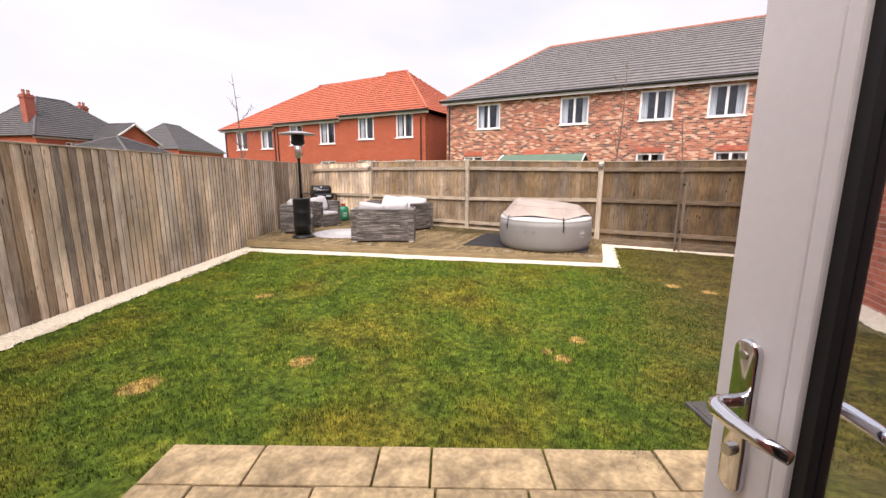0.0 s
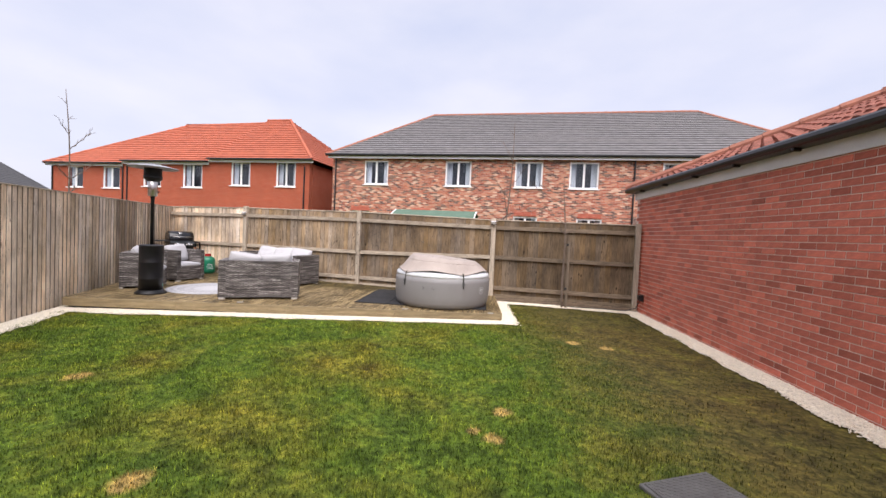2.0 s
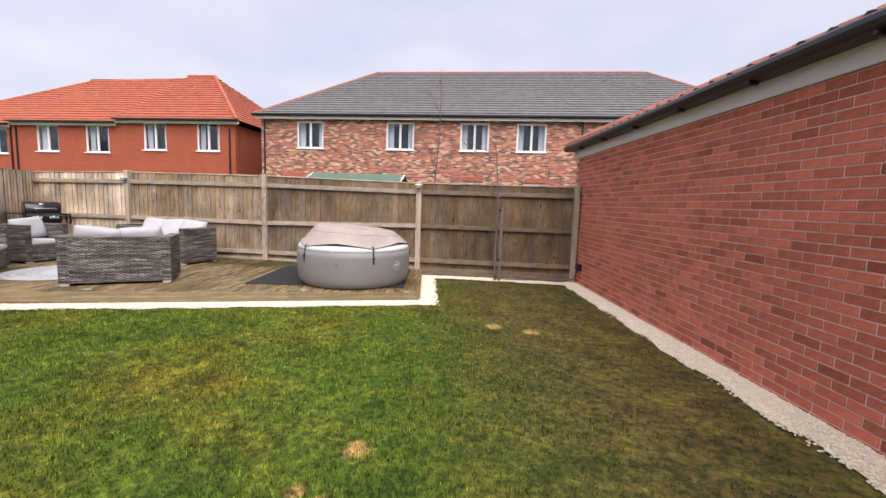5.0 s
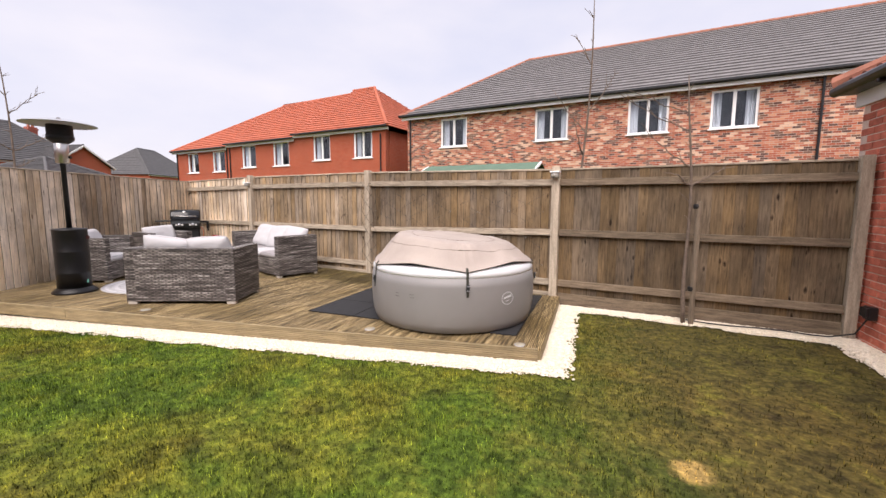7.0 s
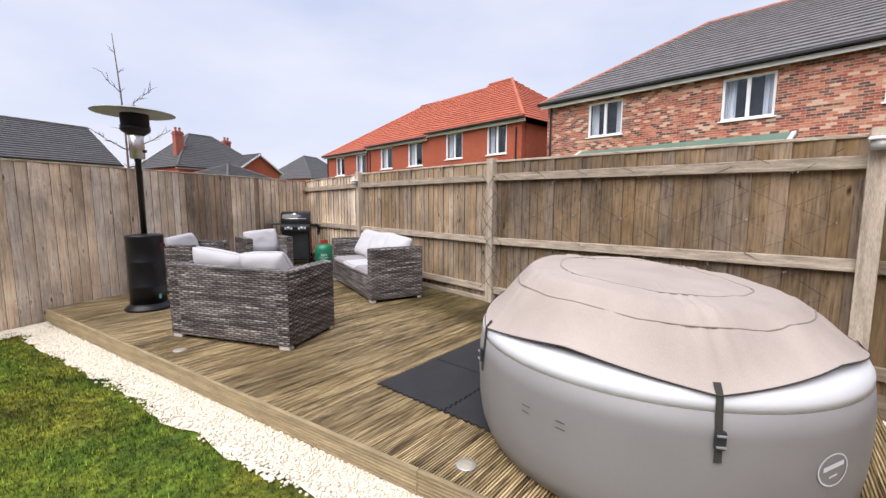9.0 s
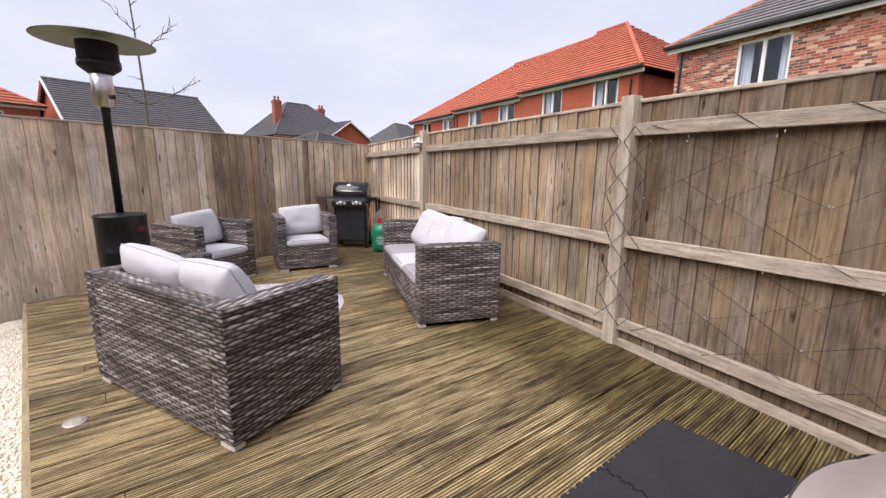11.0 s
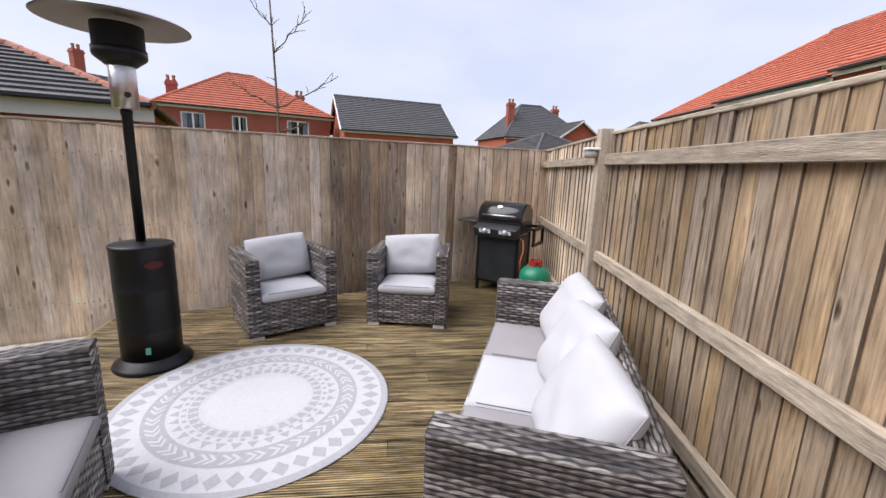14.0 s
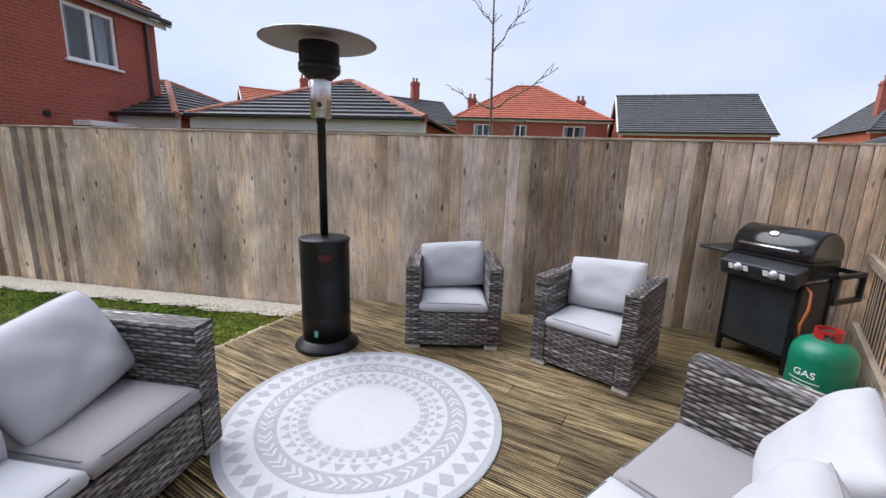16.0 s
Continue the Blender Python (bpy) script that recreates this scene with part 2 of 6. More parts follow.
def brick_material(name, cols, mortar, scale_u=1.0, mortar_size=0.011, axis="flat"):
    """Brickwork of 225 x 75 mm modules on a wall whose mesh is in its own x (along) and z (up)."""
    m = bpy.data.materials.new(name)
    m.use_nodes = True
    nt = m.node_tree
    b = nt.nodes["Principled BSDF"]
    b.inputs["Roughness"].default_value, b.inputs["Specular IOR Level"].default_value = 0.88, 0.25
    tc, sep, comb = nt.nodes.new("ShaderNodeTexCoord"), nt.nodes.new("ShaderNodeSeparateXYZ"), nt.nodes.new("ShaderNodeCombineXYZ")
    nt.links.new(tc.outputs["Object"], sep.inputs[0])
    nt.links.new(math_node(nt, "ADD", sep.outputs[0], sep.outputs[1]), comb.inputs[0])
    nt.links.new(sep.outputs[2], comb.inputs[1])
    br = node(nt, "ShaderNodeTexBrick", Scale=1.0)
    br.offset = 0.5
    br.inputs["Mortar Size"].default_value, br.inputs["Mortar Smooth"].default_value = mortar_size / 2, 0.2
    br.inputs["Brick Width"].default_value, br.inputs["Row Height"].default_value = 0.225, 0.075
    br.inputs["Color1"].default_value, br.inputs["Color2"].default_value, br.inputs["Mortar"].default_value = (0, 0, 0, 1), (1, 1, 1, 1), (0, 0, 0, 1)
    br.inputs["Bias"].default_value = 0.0
    nt.links.new(comb.outputs[0], br.inputs["Vector"])
    n = len(cols)
    stops = [((i + 0.0) / n, c) for i, c in enumerate(cols)]
    col = ramp_node(nt, br.outputs["Color"], stops)
    nt.nodes[-1].color_ramp.interpolation = "CONSTANT" if n > 4 else "LINEAR"
    nz = node(nt, "ShaderNodeTexNoise", Scale=45.0, Detail=4.0)
    nt.links.new(tc.outputs["Object"], nz.inputs["Vector"])
    big = node(nt, "ShaderNodeTexNoise", Scale=0.9, Detail=4.0)
    nt.links.new(tc.outputs["Object"], big.inputs["Vector"])
    mul = nt.nodes.new("ShaderNodeMixRGB")
    mul.blend_type, mul.inputs[0].default_value = "MULTIPLY", 0.6
    nt.links.new(col, mul.inputs[1])
    nt.links.new(ramp_node(nt, nz.outputs["Fac"], [(0.3, (0.6, 0.6, 0.6)), (0.7, (1.15, 1.15, 1.15))]), mul.inputs[2])
    mul2 = nt.nodes.new("ShaderNodeMixRGB")
    mul2.blend_type, mul2.inputs[0].default_value = "MULTIPLY", 0.5
    nt.links.new(mul.outputs[0], mul2.inputs[1])
    nt.links.new(ramp_node(nt, big.outputs["Fac"], [(0.3, (0.7, 0.7, 0.7)), (0.7, (1.1, 1.1, 1.1))]), mul2.inputs[2])
    mm = nt.nodes.new("ShaderNodeMixRGB")
    nt.links.new(br.outputs["Fac"], mm.inputs[0]), nt.links.new(mul2.outputs[0], mm.inputs[1])
    mm.inputs[2].default_value = (*mortar, 1)
    nt.links.new(mm.outputs[0], b.inputs["Base Color"])
    bp = node(nt, "ShaderNodeBump", Strength=0.7, Distance=0.006)
    h = math_node(nt, "ADD", math_node(nt, "MULTIPLY", br.outputs["Fac"], -1.0), math_node(nt, "MULTIPLY", nz.outputs["Fac"], 0.3))
    nt.links.new(h, bp.inputs["Height"]), nt.links.new(bp.outputs[0], b.inputs["Normal"])
    return m


M_BRICK_MULTI = brick_material("mixed_stock_brick", [(0.42, 0.12, 0.07), (0.13, 0.065, 0.055), (0.56, 0.22, 0.13), (0.48, 0.15, 0.085), (0.72, 0.47, 0.33), (0.35, 0.10, 0.06), (0.2, 0.105, 0.075), (0.60, 0.28, 0.17)], (0.46, 0.38, 0.32), mortar_size=0.014)
M_BRICK_RED = brick_material("smooth_red_brick", [(0.40, 0.085, 0.045), (0.47, 0.115, 0.06), (0.43, 0.10, 0.05)], (0.36, 0.17, 0.12))
M_BRICK_DARK = brick_material("dull_red_brick", [(0.34, 0.085, 0.06), (0.41, 0.11, 0.075), (0.37, 0.095, 0.068)], (0.38, 0.22, 0.17))
M_BRICK_FACE = mat("red_facing_brick", (0.64, 0.19, 0.125), 0.88, var=0.3, scale=14, bump=0.5, bscale=70, rnd=0.22, spec=0.2, dist=0.004)
M_MORTAR = mat("pale_mortar", (0.80, 0.62, 0.52), 0.95, var=0.2, scale=8, bump=0.4, bscale=120)


def glass(name, tint=(0.9, 0.95, 1.0)):
    m = bpy.data.materials.new(name)
    m.use_nodes = True
    nt = m.node_tree
    b = nt.nodes["Principled BSDF"]
    b.inputs["Base Color"].default_value = (*tint, 1)
    b.inputs["Roughness"].default_value, b.inputs["Transmission Weight"].default_value, b.inputs["IOR"].default_value = 0.02, 1.0, 1.45
    return m


M_GLASS = glass("window_glass")
# the dimness of an unlit interior is put into this dark base colour
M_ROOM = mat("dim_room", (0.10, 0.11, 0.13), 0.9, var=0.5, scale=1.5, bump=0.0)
M_CURTAIN = mat("pale_curtain", (0.6, 0.62, 0.66), 0.9, var=0.2, scale=3, bump=0.2, bscale=20, stretch=(6, 6, 0.5))

# ---- mesh helpers ----
def link(name, bm, material, parent=None, label="", smooth=False):
    me = bpy.data.meshes.new(name)
    bm.normal_update()
    bm.to_mesh(me)
    bm.free()
    for mm in material if isinstance(material, (list, tuple)) else [material]:
        me.materials.append(mm)
    if smooth:
        for p in me.polygons:
            p.use_smooth = True
    ob = new(name, me)
    if parent is not None:
        ob.parent = parent
    if label:
        ob["label"] = label
    return ob


def part(name, bm, material, parent, label="", smooth=False):
    return link(name, bm, material, parent, label, smooth)


def thing(name, m, label, category, group="", kind=""):
    """An Empty at a thing's base that carries its parts."""
    e = new(name)
    e.empty_display_size = 0.1
    e.matrix_world = m
    return tagged(e, label, category, group, kind)


def box(sx, sy, sz, cx=0.0, cy=0.0, cz=0.0, bevel=0.0, seg=1, bm=None, rot=None):
    """A box of the given sizes; cz is its middle. Added to bm where one is given."""
    own = bmesh.new()
    bmesh.ops.create_cube(own, size=1.0)
    bmesh.ops.scale(own, vec=(sx, sy, sz), verts=own.verts)
    if bevel:
        bmesh.ops.bevel(own, geom=own.edges[:], offset=min(bevel, 0.45 * min(sx, sy, sz)), segments=seg, affect="EDGES", profile=0.6)
    if rot is not None:
        bmesh.ops.transform(own, matrix=rot, verts=own.verts)
    bmesh.ops.translate(own, vec=(cx, cy, cz), verts=own.verts)
    if bm is None:
        return own
    tmp = bpy.data.meshes.new("tmp")
    own.to_mesh(tmp)
    own.free()
    bm.from_mesh(tmp)
    bpy.data.meshes.remove(tmp)
    return bm


def lathe(profile, seg=32, bm=None, cap=True):
    """A turned shape from (radius, z) pairs, bottom to top."""
    bm = bm or bmesh.new()
    rings = []
    for r, z in profile:
        rings.append([bm.verts.new((r * math.cos(2 * math.pi * i / seg), r * math.sin(2 * math.pi * i / seg), z)) for i in range(seg)])
    for a, b in zip(rings, rings[1:]):
        for i in range(seg):
            bm.faces.new((a[i], a[(i + 1) % seg], b[(i + 1) % seg], b[i]))
    if cap:
        bm.faces.new(rings[0][::-1])
        bm.faces.new(rings[-1])
    return bm


def tube(points, radii, seg=8, bm=None):
    """A round bar along a line of points."""
    bm = bm or bmesh.new()
    if isinstance(radii, (int, float)):
        radii = [radii] * len(points)
    pts = [Vector(p) for p in points]
    rings = []
    for i, p in enumerate(pts):
        d = (pts[min(i + 1, len(pts) - 1)] - pts[max(i - 1, 0)]).normalized()
        a = d.orthogonal().normalized() if i == 0 else (ref - d * ref.dot(d)).normalized()
        ref = a
        c = d.cross(a)
        rings.append([bm.verts.new(p + (a * math.cos(2 * math.pi * k / seg) + c * math.sin(2 * math.pi * k / seg)) * radii[i]) for k in range(seg)])
    for a, b in zip(rings, rings[1:]):
        for k in range(seg):
            bm.faces.new((a[k], a[(k + 1) % seg], b[(k + 1) % seg], b[k]))
    bm.faces.new(rings[0][::-1])
    bm.faces.new(rings[-1])
    return bm


def prism(poly, z0, z1, bm=None):
    """A flat polygon (counter-clockwise) raised from z0 to z1."""
    bm = bm or bmesh.new()
    lo = [bm.verts.new((x, y, z0)) for x, y in poly]
    hi = [bm.verts.new((x, y, z1)) for x, y in poly]
    bm.faces.new(lo[::-1])
    bm.faces.new(hi)
    for i in range(len(poly)):
        j = (i + 1) % len(poly)
        bm.faces.new((lo[i], lo[j], hi[j], hi[i]))
    return bm


def clip(poly, px, py, nx, ny):
    """The part of a convex polygon on the side of a line to which (nx, ny) points."""
    out = []
    for i, (x, y) in enumerate(poly):
        x2, y2 = poly[(i + 1) % len(poly)]
        d1, d2 = (x - px) * nx + (y - py) * ny, (x2 - px) * nx + (y2 - py) * ny
        if d1 >= 0:
            out.append((x, y))
        if d1 * d2 < 0:
            k = d1 / (d1 - d2)
            out.append((x + (x2 - x) * k, y + (y2 - y) * k))
    return out


def clip_to(poly, hull):
    for i, (x, y) in enumerate(hull):
        x2, y2 = hull[(i + 1) % len(hull)]
        poly = clip(poly, x, y, -(y2 - y), x2 - x)
        if len(poly) < 3:
            return []
    return poly


# ---- the plan ----
HOUSE_TURN = 27.6
U = Vector((math.cos(radians(HOUSE_TURN)), math.sin(radians(HOUSE_TURN)), 0))
N = Vector((-U.y, U.x, 0))
FENCE_LEFT = [(1.12, -0.9), (-0.72, 2.45), (-3.33, 7.2), (-5.38, 11.23)]
FENCE_BACK = [(-5.38, 11.23), (-2.91, 11.17), (0.35, 11.06), (3.65, 10.84), (6.68, 10.84)]
WALL_FAR, WALL_DIR = Vector((6.72, 10.8, 0)), Vector((0.129, -0.9916, 0)).normalized()
DECK = [(-2.98, 6.87), (4.03, 8.67), (3.72, 10.755), (0.45, 10.97), (-5.29, 11.14)]
DECK_Z = 0.12
DOOR_SWING, HANDLE_Z = 8.0, 1.13


def ground_z(x, y):
    """The lawn falls gently towards the side fence."""
    return -0.009 * (5 - min(5.0, max(-6.0, x)))

# ---- ground ----
def lawn_material(name, blades=False):
    """Mossy winter lawn: green, yellow moss, bare brown and straw patches."""
    m = bpy.data.materials.new(name)
    m.use_nodes = True
    nt = m.node_tree
    b = nt.nodes["Principled BSDF"]
    b.inputs["Roughness"].default_value, b.inputs["Specular IOR Level"].default_value = 0.9, 0.15
    geo = nt.nodes.new("ShaderNodeNewGeometry")
    pos = geo.outputs["Position"]
    big = node(nt, "ShaderNodeTexNoise", Scale=0.55, Detail=5.0, Roughness=0.6)
    midn = node(nt, "ShaderNodeTexNoise", Scale=2.9, Detail=8.0, Roughness=0.72)
    fine = node(nt, "ShaderNodeTexNoise", Scale=38.0, Detail=4.0, Roughness=0.7)
    for n in (big, midn, fine):
        nt.links.new(pos, n.inputs["Vector"])
    k = 0.70 if blades else 0.52
    green = ramp_node(nt, midn.outputs["Fac"], [(0.30, (0.085 * k, 0.135 * k, 0.022 * k)), (0.48, (0.165 * k, 0.27 * k, 0.035 * k)), (0.62, (0.285 * k, 0.365 * k, 0.045 * k)), (0.8, (0.42 * k, 0.40 * k, 0.11 * k))])
    moss = ramp_node(nt, midn.outputs["Fac"], [(0.32, (0.085, 0.06, 0.022)), (0.46, (0.19, 0.16, 0.024)), (0.7, (0.33, 0.29, 0.04))])
    mix = nt.nodes.new("ShaderNodeMixRGB")
    nt.links.new(ramp_node(nt, big.outputs["Fac"], [(0.47, (0, 0, 0)), (0.66, (0.85, 0.85, 0.85))]), mix.inputs[0])
    nt.links.new(green, mix.inputs[1]), nt.links.new(moss, mix.inputs[2])
    # worn, bare soil along the garage wall and in small spots
    sep = nt.nodes.new("ShaderNodeSeparateXYZ")
    nt.links.new(pos, sep.inputs[0])
    toward = math_node(nt, "ADD", math_node(nt, "ADD", sep.outputs[0], math_node(nt, "MULTIPLY", sep.outputs[1], 0.25)), math_node(nt, "MULTIPLY", midn.outputs["Fac"], 3.2))
    bare = ramp_node(nt, math_node(nt, "DIVIDE", math_node(nt, "SUBTRACT", toward, 7.35), 2.0), [(0.0, (0, 0, 0)), (0.75, (1, 1, 1))])
    m2 = nt.nodes.new("ShaderNodeMixRGB")
    nt.links.new(math_node(nt, "MULTIPLY", bare, 0.8), m2.inputs[0]), nt.links.new(mix.outputs[0], m2.inputs[1])
    nt.links.new(ramp_node(nt, midn.outputs["Fac"], [(0.35, (0.055, 0.036, 0.020)), (0.55, (0.115, 0.082, 0.030)), (0.7, (0.16, 0.15, 0.028))]), m2.inputs[2])
    m3 = nt.nodes.new("ShaderNodeMixRGB")
    m3.blend_type, m3.inputs[0].default_value = "MULTIPLY", 0.8
    last = m2.outputs[0]
    for sx, sy, sr in ((4.33, 5.0, 0.10), (4.28, 4.53, 0.09), (4.14, 4.62, 0.07), (2.35, 3.45, 0.13), (5.56, 7.48, 0.12), (5.13, 7.62, 0.12), (0.4, 4.6, 0.12), (1.6, 2.6, 0.16)):
        dx = math_node(nt, "SUBTRACT", sep.outputs[0], sx)
        dy = math_node(nt, "SUBTRACT", sep.outputs[1], sy)
        d2 = math_node(nt, "SQRT", math_node(nt, "ADD", math_node(nt, "MULTIPLY", dx, dx), math_node(nt, "MULTIPLY", dy, dy)))
        ds = math_node(nt, "ADD", d2, math_node(nt, "MULTIPLY", math_node(nt, "SUBTRACT", midn.outputs["Fac"], 0.5), 0.25))
        mx = nt.nodes.new("ShaderNodeMixRGB")
        nt.links.new(ramp_node(nt, math_node(nt, "DIVIDE", ds, sr), [(0.55, (0.85, 0.85, 0.85)), (1.0, (0, 0, 0))]), mx.inputs[0])
        nt.links.new(last, mx.inputs[1])
        mx.inputs[2].default_value = (0.50, 0.34, 0.12, 1)
        last = mx.outputs[0]
    clump = node(nt, "ShaderNodeTexNoise", Scale=15.0, Detail=6.0, Roughness=0.68)
    nt.links.new(pos, clump.inputs["Vector"])
    mc = nt.nodes.new("ShaderNodeMixRGB")
    mc.blend_type, mc.inputs[0].default_value = "MULTIPLY", 1.0
    nt.links.new(last, mc.inputs[1])
    nt.links.new(ramp_node(nt, clump.outputs["Fac"], [(0.36, (0.42, 0.45, 0.46)), (0.5, (0.9, 0.9, 0.88)), (0.62, (1.45, 1.4, 1.25))]), mc.inputs[2])
    nt.links.new(mc.outputs[0], m3.inputs[1])
    nt.links.new(ramp_node(nt, fine.outputs["Fac"], [(0.3, (0.5, 0.5, 0.5)), (0.7, (1.3, 1.3, 1.3))]), m3.inputs[2])
    shade = m3.outputs[0]
    if blades:
        mb = nt.nodes.new("ShaderNodeMixRGB")
        mb.blend_type, mb.inputs[0].default_value = "MULTIPLY", 1.0
        nt.links.new(shade, mb.inputs[1])
        nt.links.new(ramp_node(nt, geo.outputs["Random Per Island"], [(0.0, (0.35, 0.38, 0.4)), (0.5, (0.85, 0.85, 0.85)), (0.8, (1.35, 1.3, 1.15)), (1.0, (2.6, 2.4, 1.9))]), mb.inputs[2])
        shade = mb.outputs[0]
    nt.links.new(shade, b.inputs["Base Color"])
    bp = node(nt, "ShaderNodeBump", Strength=0.8, Distance=0.02)
    nt.links.new(fine.outputs["Fac"], bp.inputs["Height"]), nt.links.new(bp.outputs[0], b.inputs["Normal"])
    return m


M_LAWN, M_BLADE = lawn_material("mossy_lawn"), lawn_material("grass_blades", True)
M_STONE = mat("cream_gravel", (0.90, 0.82, 0.665), 0.85, var=0.25, scale=30, bump=0.4, bscale=150, coords="Object")
M_BED = mat("gravel_bed", (0.88, 0.79, 0.63), 0.95, var=0.25, scale=60, bump=0.4, bscale=90)
M_SLAB = mat("buff_riven_slab", (0.60, 0.455, 0.26), 0.88, var=0.55, scale=7, bump=0.9, bscale=34, rnd=0.12, dist=0.01)

g = bmesh.new()
xs = [-900, -200, -60, -20, -10] + [-6 + 0.5 * i for i in range(30)] + [12, 20, 60, 200, 900]
ys = [-900, -200, -60, -20, -8] + [-4 + 0.5 * i for i in range(34)] + [16, 24, 60, 200, 900]
gv = [[g.verts.new((x, y, ground_z(x, y) - (0.0 if -8 < x < 12 else 0.1))) for y in ys] for x in xs]
for i in range(len(xs) - 1):
    for j in range(len(ys) - 1):
        g.faces.new((gv[i][j], gv[i + 1][j], gv[i + 1][j + 1], gv[i][j + 1]))
ground = tagged(link("ground", g, M_LAWN), "patchy mossy green and brown lawn", "ground", kind="structure")


def lerp2(a, b, k):
    return (a[0] + (b[0] - a[0]) * k, a[1] + (b[1] - a[1]) * k)


# strips of gravel: inner and outer edge, each a pair of end points
W0, W1 = WALL_FAR - WALL_DIR * 0.05, WALL_FAR + WALL_DIR * 6.6
STRIPS = [
    ((1.05, -0.75), (-0.69, 2.46), (1.40, -0.60), (-0.36, 2.64)),
    ((-0.69, 2.46), (-3.28, 7.2), (-0.36, 2.64), (-2.62, 6.75)),
    ((-3.05, 6.88), (4.03, 8.67), (-2.84, 6.56), (4.38, 8.44)),
    ((4.03, 8.67), (3.70, 10.78), (4.36, 8.41), (4.0, 10.78)),
    ((4.0, 10.78), (6.70, 10.78), (4.0, 10.52), (6.70, 10.42)),
    ((W0.x, W0.y), (W1.x, W1.y), (W0.x - 0.32, W0.y - 0.1), (W1.x - 0.36, W1.y - 0.06)),
]
bed = bmesh.new()
for a, b, c, d in STRIPS:
    rows = 40
    prev = None
    for i in range(rows + 1):
        k = i / rows
        p, q = lerp2(a, b, k), lerp2(c, d, k)
        w = 0.92 + 0.36 * noise.noise((q[0] * 2.3, q[1] * 2.3, 0.0))
        q = lerp2(p, q, w)
        cur = (bed.verts.new((*p, ground_z(*p) + 0.016)), bed.verts.new((*q, ground_z(*q) + 0.010)))
        if prev:
            bed.faces.new((prev[0], cur[0], cur[1], prev[1]))
        prev = cur
tagged(link("gravel_bed", bed, M_BED), "pale sandy bed under the cream gravel", "gravel", kind="structure")


def scatter_mesh(name, base_v, base_f, pos, rot, scl, material):
    """Many small copies of one low mesh, joined into one object."""
    base_v, base_f = np.array(base_v, float), np.array(base_f, int)
    n, nv = len(pos), len(base_v)
    c, s = np.cos(rot)[:, None], np.sin(rot)[:, None]
    v = base_v[None] * scl[:, None, :]
    x, y = v[..., 0] * c - v[..., 1] * s, v[..., 0] * s + v[..., 1] * c
    v = np.stack((x, y, v[..., 2]), -1) + pos[:, None, :]
    f = (base_f[None] + (np.arange(n) * nv)[:, None, None]).reshape(-1, base_f.shape[1])
    me = bpy.data.meshes.new(name)
    k = base_f.shape[1]
    me.vertices.add(n * nv)
    me.vertices.foreach_set("co", v.reshape(-1))
    me.loops.add(f.size)
    me.loops.foreach_set("vertex_index", f.reshape(-1).astype(np.int32))
    me.polygons.add(len(f))
    me.polygons.foreach_set("loop_start", (np.arange(len(f)) * k).astype(np.int32))
    me.update(calc_edges=True)
    me.materials.append(material)
    return new(name, me)


rng = np.random.default_rng(7)
ico = bmesh.new()
bmesh.ops.create_icosphere(ico, subdivisions=1, radius=1.0)
ico_v, ico_f = [tuple(v.co) for v in ico.verts], [[v.index for v in f.verts] for f in ico.faces]
ico.free()
ppos = []
for a, b, c, d in STRIPS:
    area = math.dist(a, b) * (math.dist(a, c) + math.dist(b, d)) / 2
    cnt = int(area * 5600)
    k, w = rng.random(cnt), rng.random(cnt) ** 0.9 * 1.06
    px, py = a[0] + (b[0] - a[0]) * k, a[1] + (b[1] - a[1]) * k
    qx, qy = c[0] + (d[0] - c[0]) * k, c[1] + (d[1] - c[1]) * k
    edge = 0.90 + 0.26 * np.sin(k * 61 + 2) * np.sin(k * 23)
    keep = w < np.maximum(edge, rng.random(cnt) * 1.12)
    x, y = px + (qx - px) * w, py + (qy - py) * w
    z = -0.009 * (5 - np.clip(x, -6, 5)) + 0.018
    ppos.append(np.stack((x, y, z), -1)[keep])
ppos = np.concatenate(ppos)
size = rng.uniform(0.005, 0.0115, len(ppos))
pscl = np.stack((size * rng.uniform(0.8, 1.3, len(ppos)), size * rng.uniform(0.8, 1.3, len(ppos)), size * rng.uniform(0.6, 0.9, len(ppos))), -1)
tagged(scatter_mesh("gravel", ico_v, ico_f, ppos, rng.uniform(0, 6.28, len(ppos)), pscl, M_STONE), "cream limestone gravel edging the lawn", "gravel", kind="stuff")

# ---- grass blades over the lawn ----
LAWN = [(-0.36, 2.64), (1.3, -0.4), (2.5, 2.0), (5.6, 3.7), (6.95, 4.4), (6.9, 4.9), (6.35, 10.4), (4.05, 10.5), (4.33, 8.42), (-2.75, 6.62)]


def inside(x, y, poly):
    r = np.zeros(len(x), bool)
    for (x1, y1), (x2, y2) in zip(poly, poly[1:] + poly[:1]):
        hit = ((y1 > y) != (y2 > y)) & (x < (x2 - x1) * (y - y1) / (y2 - y1 + 1e-12) + x1)
        r ^= hit
    return r


cnt = 600000
bx, by = rng.uniform(-3.2, 7.1, cnt), rng.uniform(-0.6, 10.6, cnt)
keep = inside(bx, by, LAWN)
worn = rng.random(cnt) < np.clip((bx + 0.25 * by - 6.2) / 1.4, 0, 0.86)
keep &= ~worn
bx, by = bx[keep], by[keep]
bpos = np.stack((bx, by, -0.009 * (5 - np.clip(bx, -6, 5)) - 0.002), -1)
lump = np.array([noise.noise((x * 2.1, y * 2.1, 3.0)) for x, y in zip(bx, by)])
bh = rng.uniform(0.012, 0.034, len(bx)) * (1.0 + 0.7 * np.clip(lump, -0.6, 1))
bscl = np.stack((rng.uniform(0.7, 1.5, len(bx)), bh * rng.uniform(-1.2, 1.2, len(bx)) / 0.03, bh / 0.03), -1)
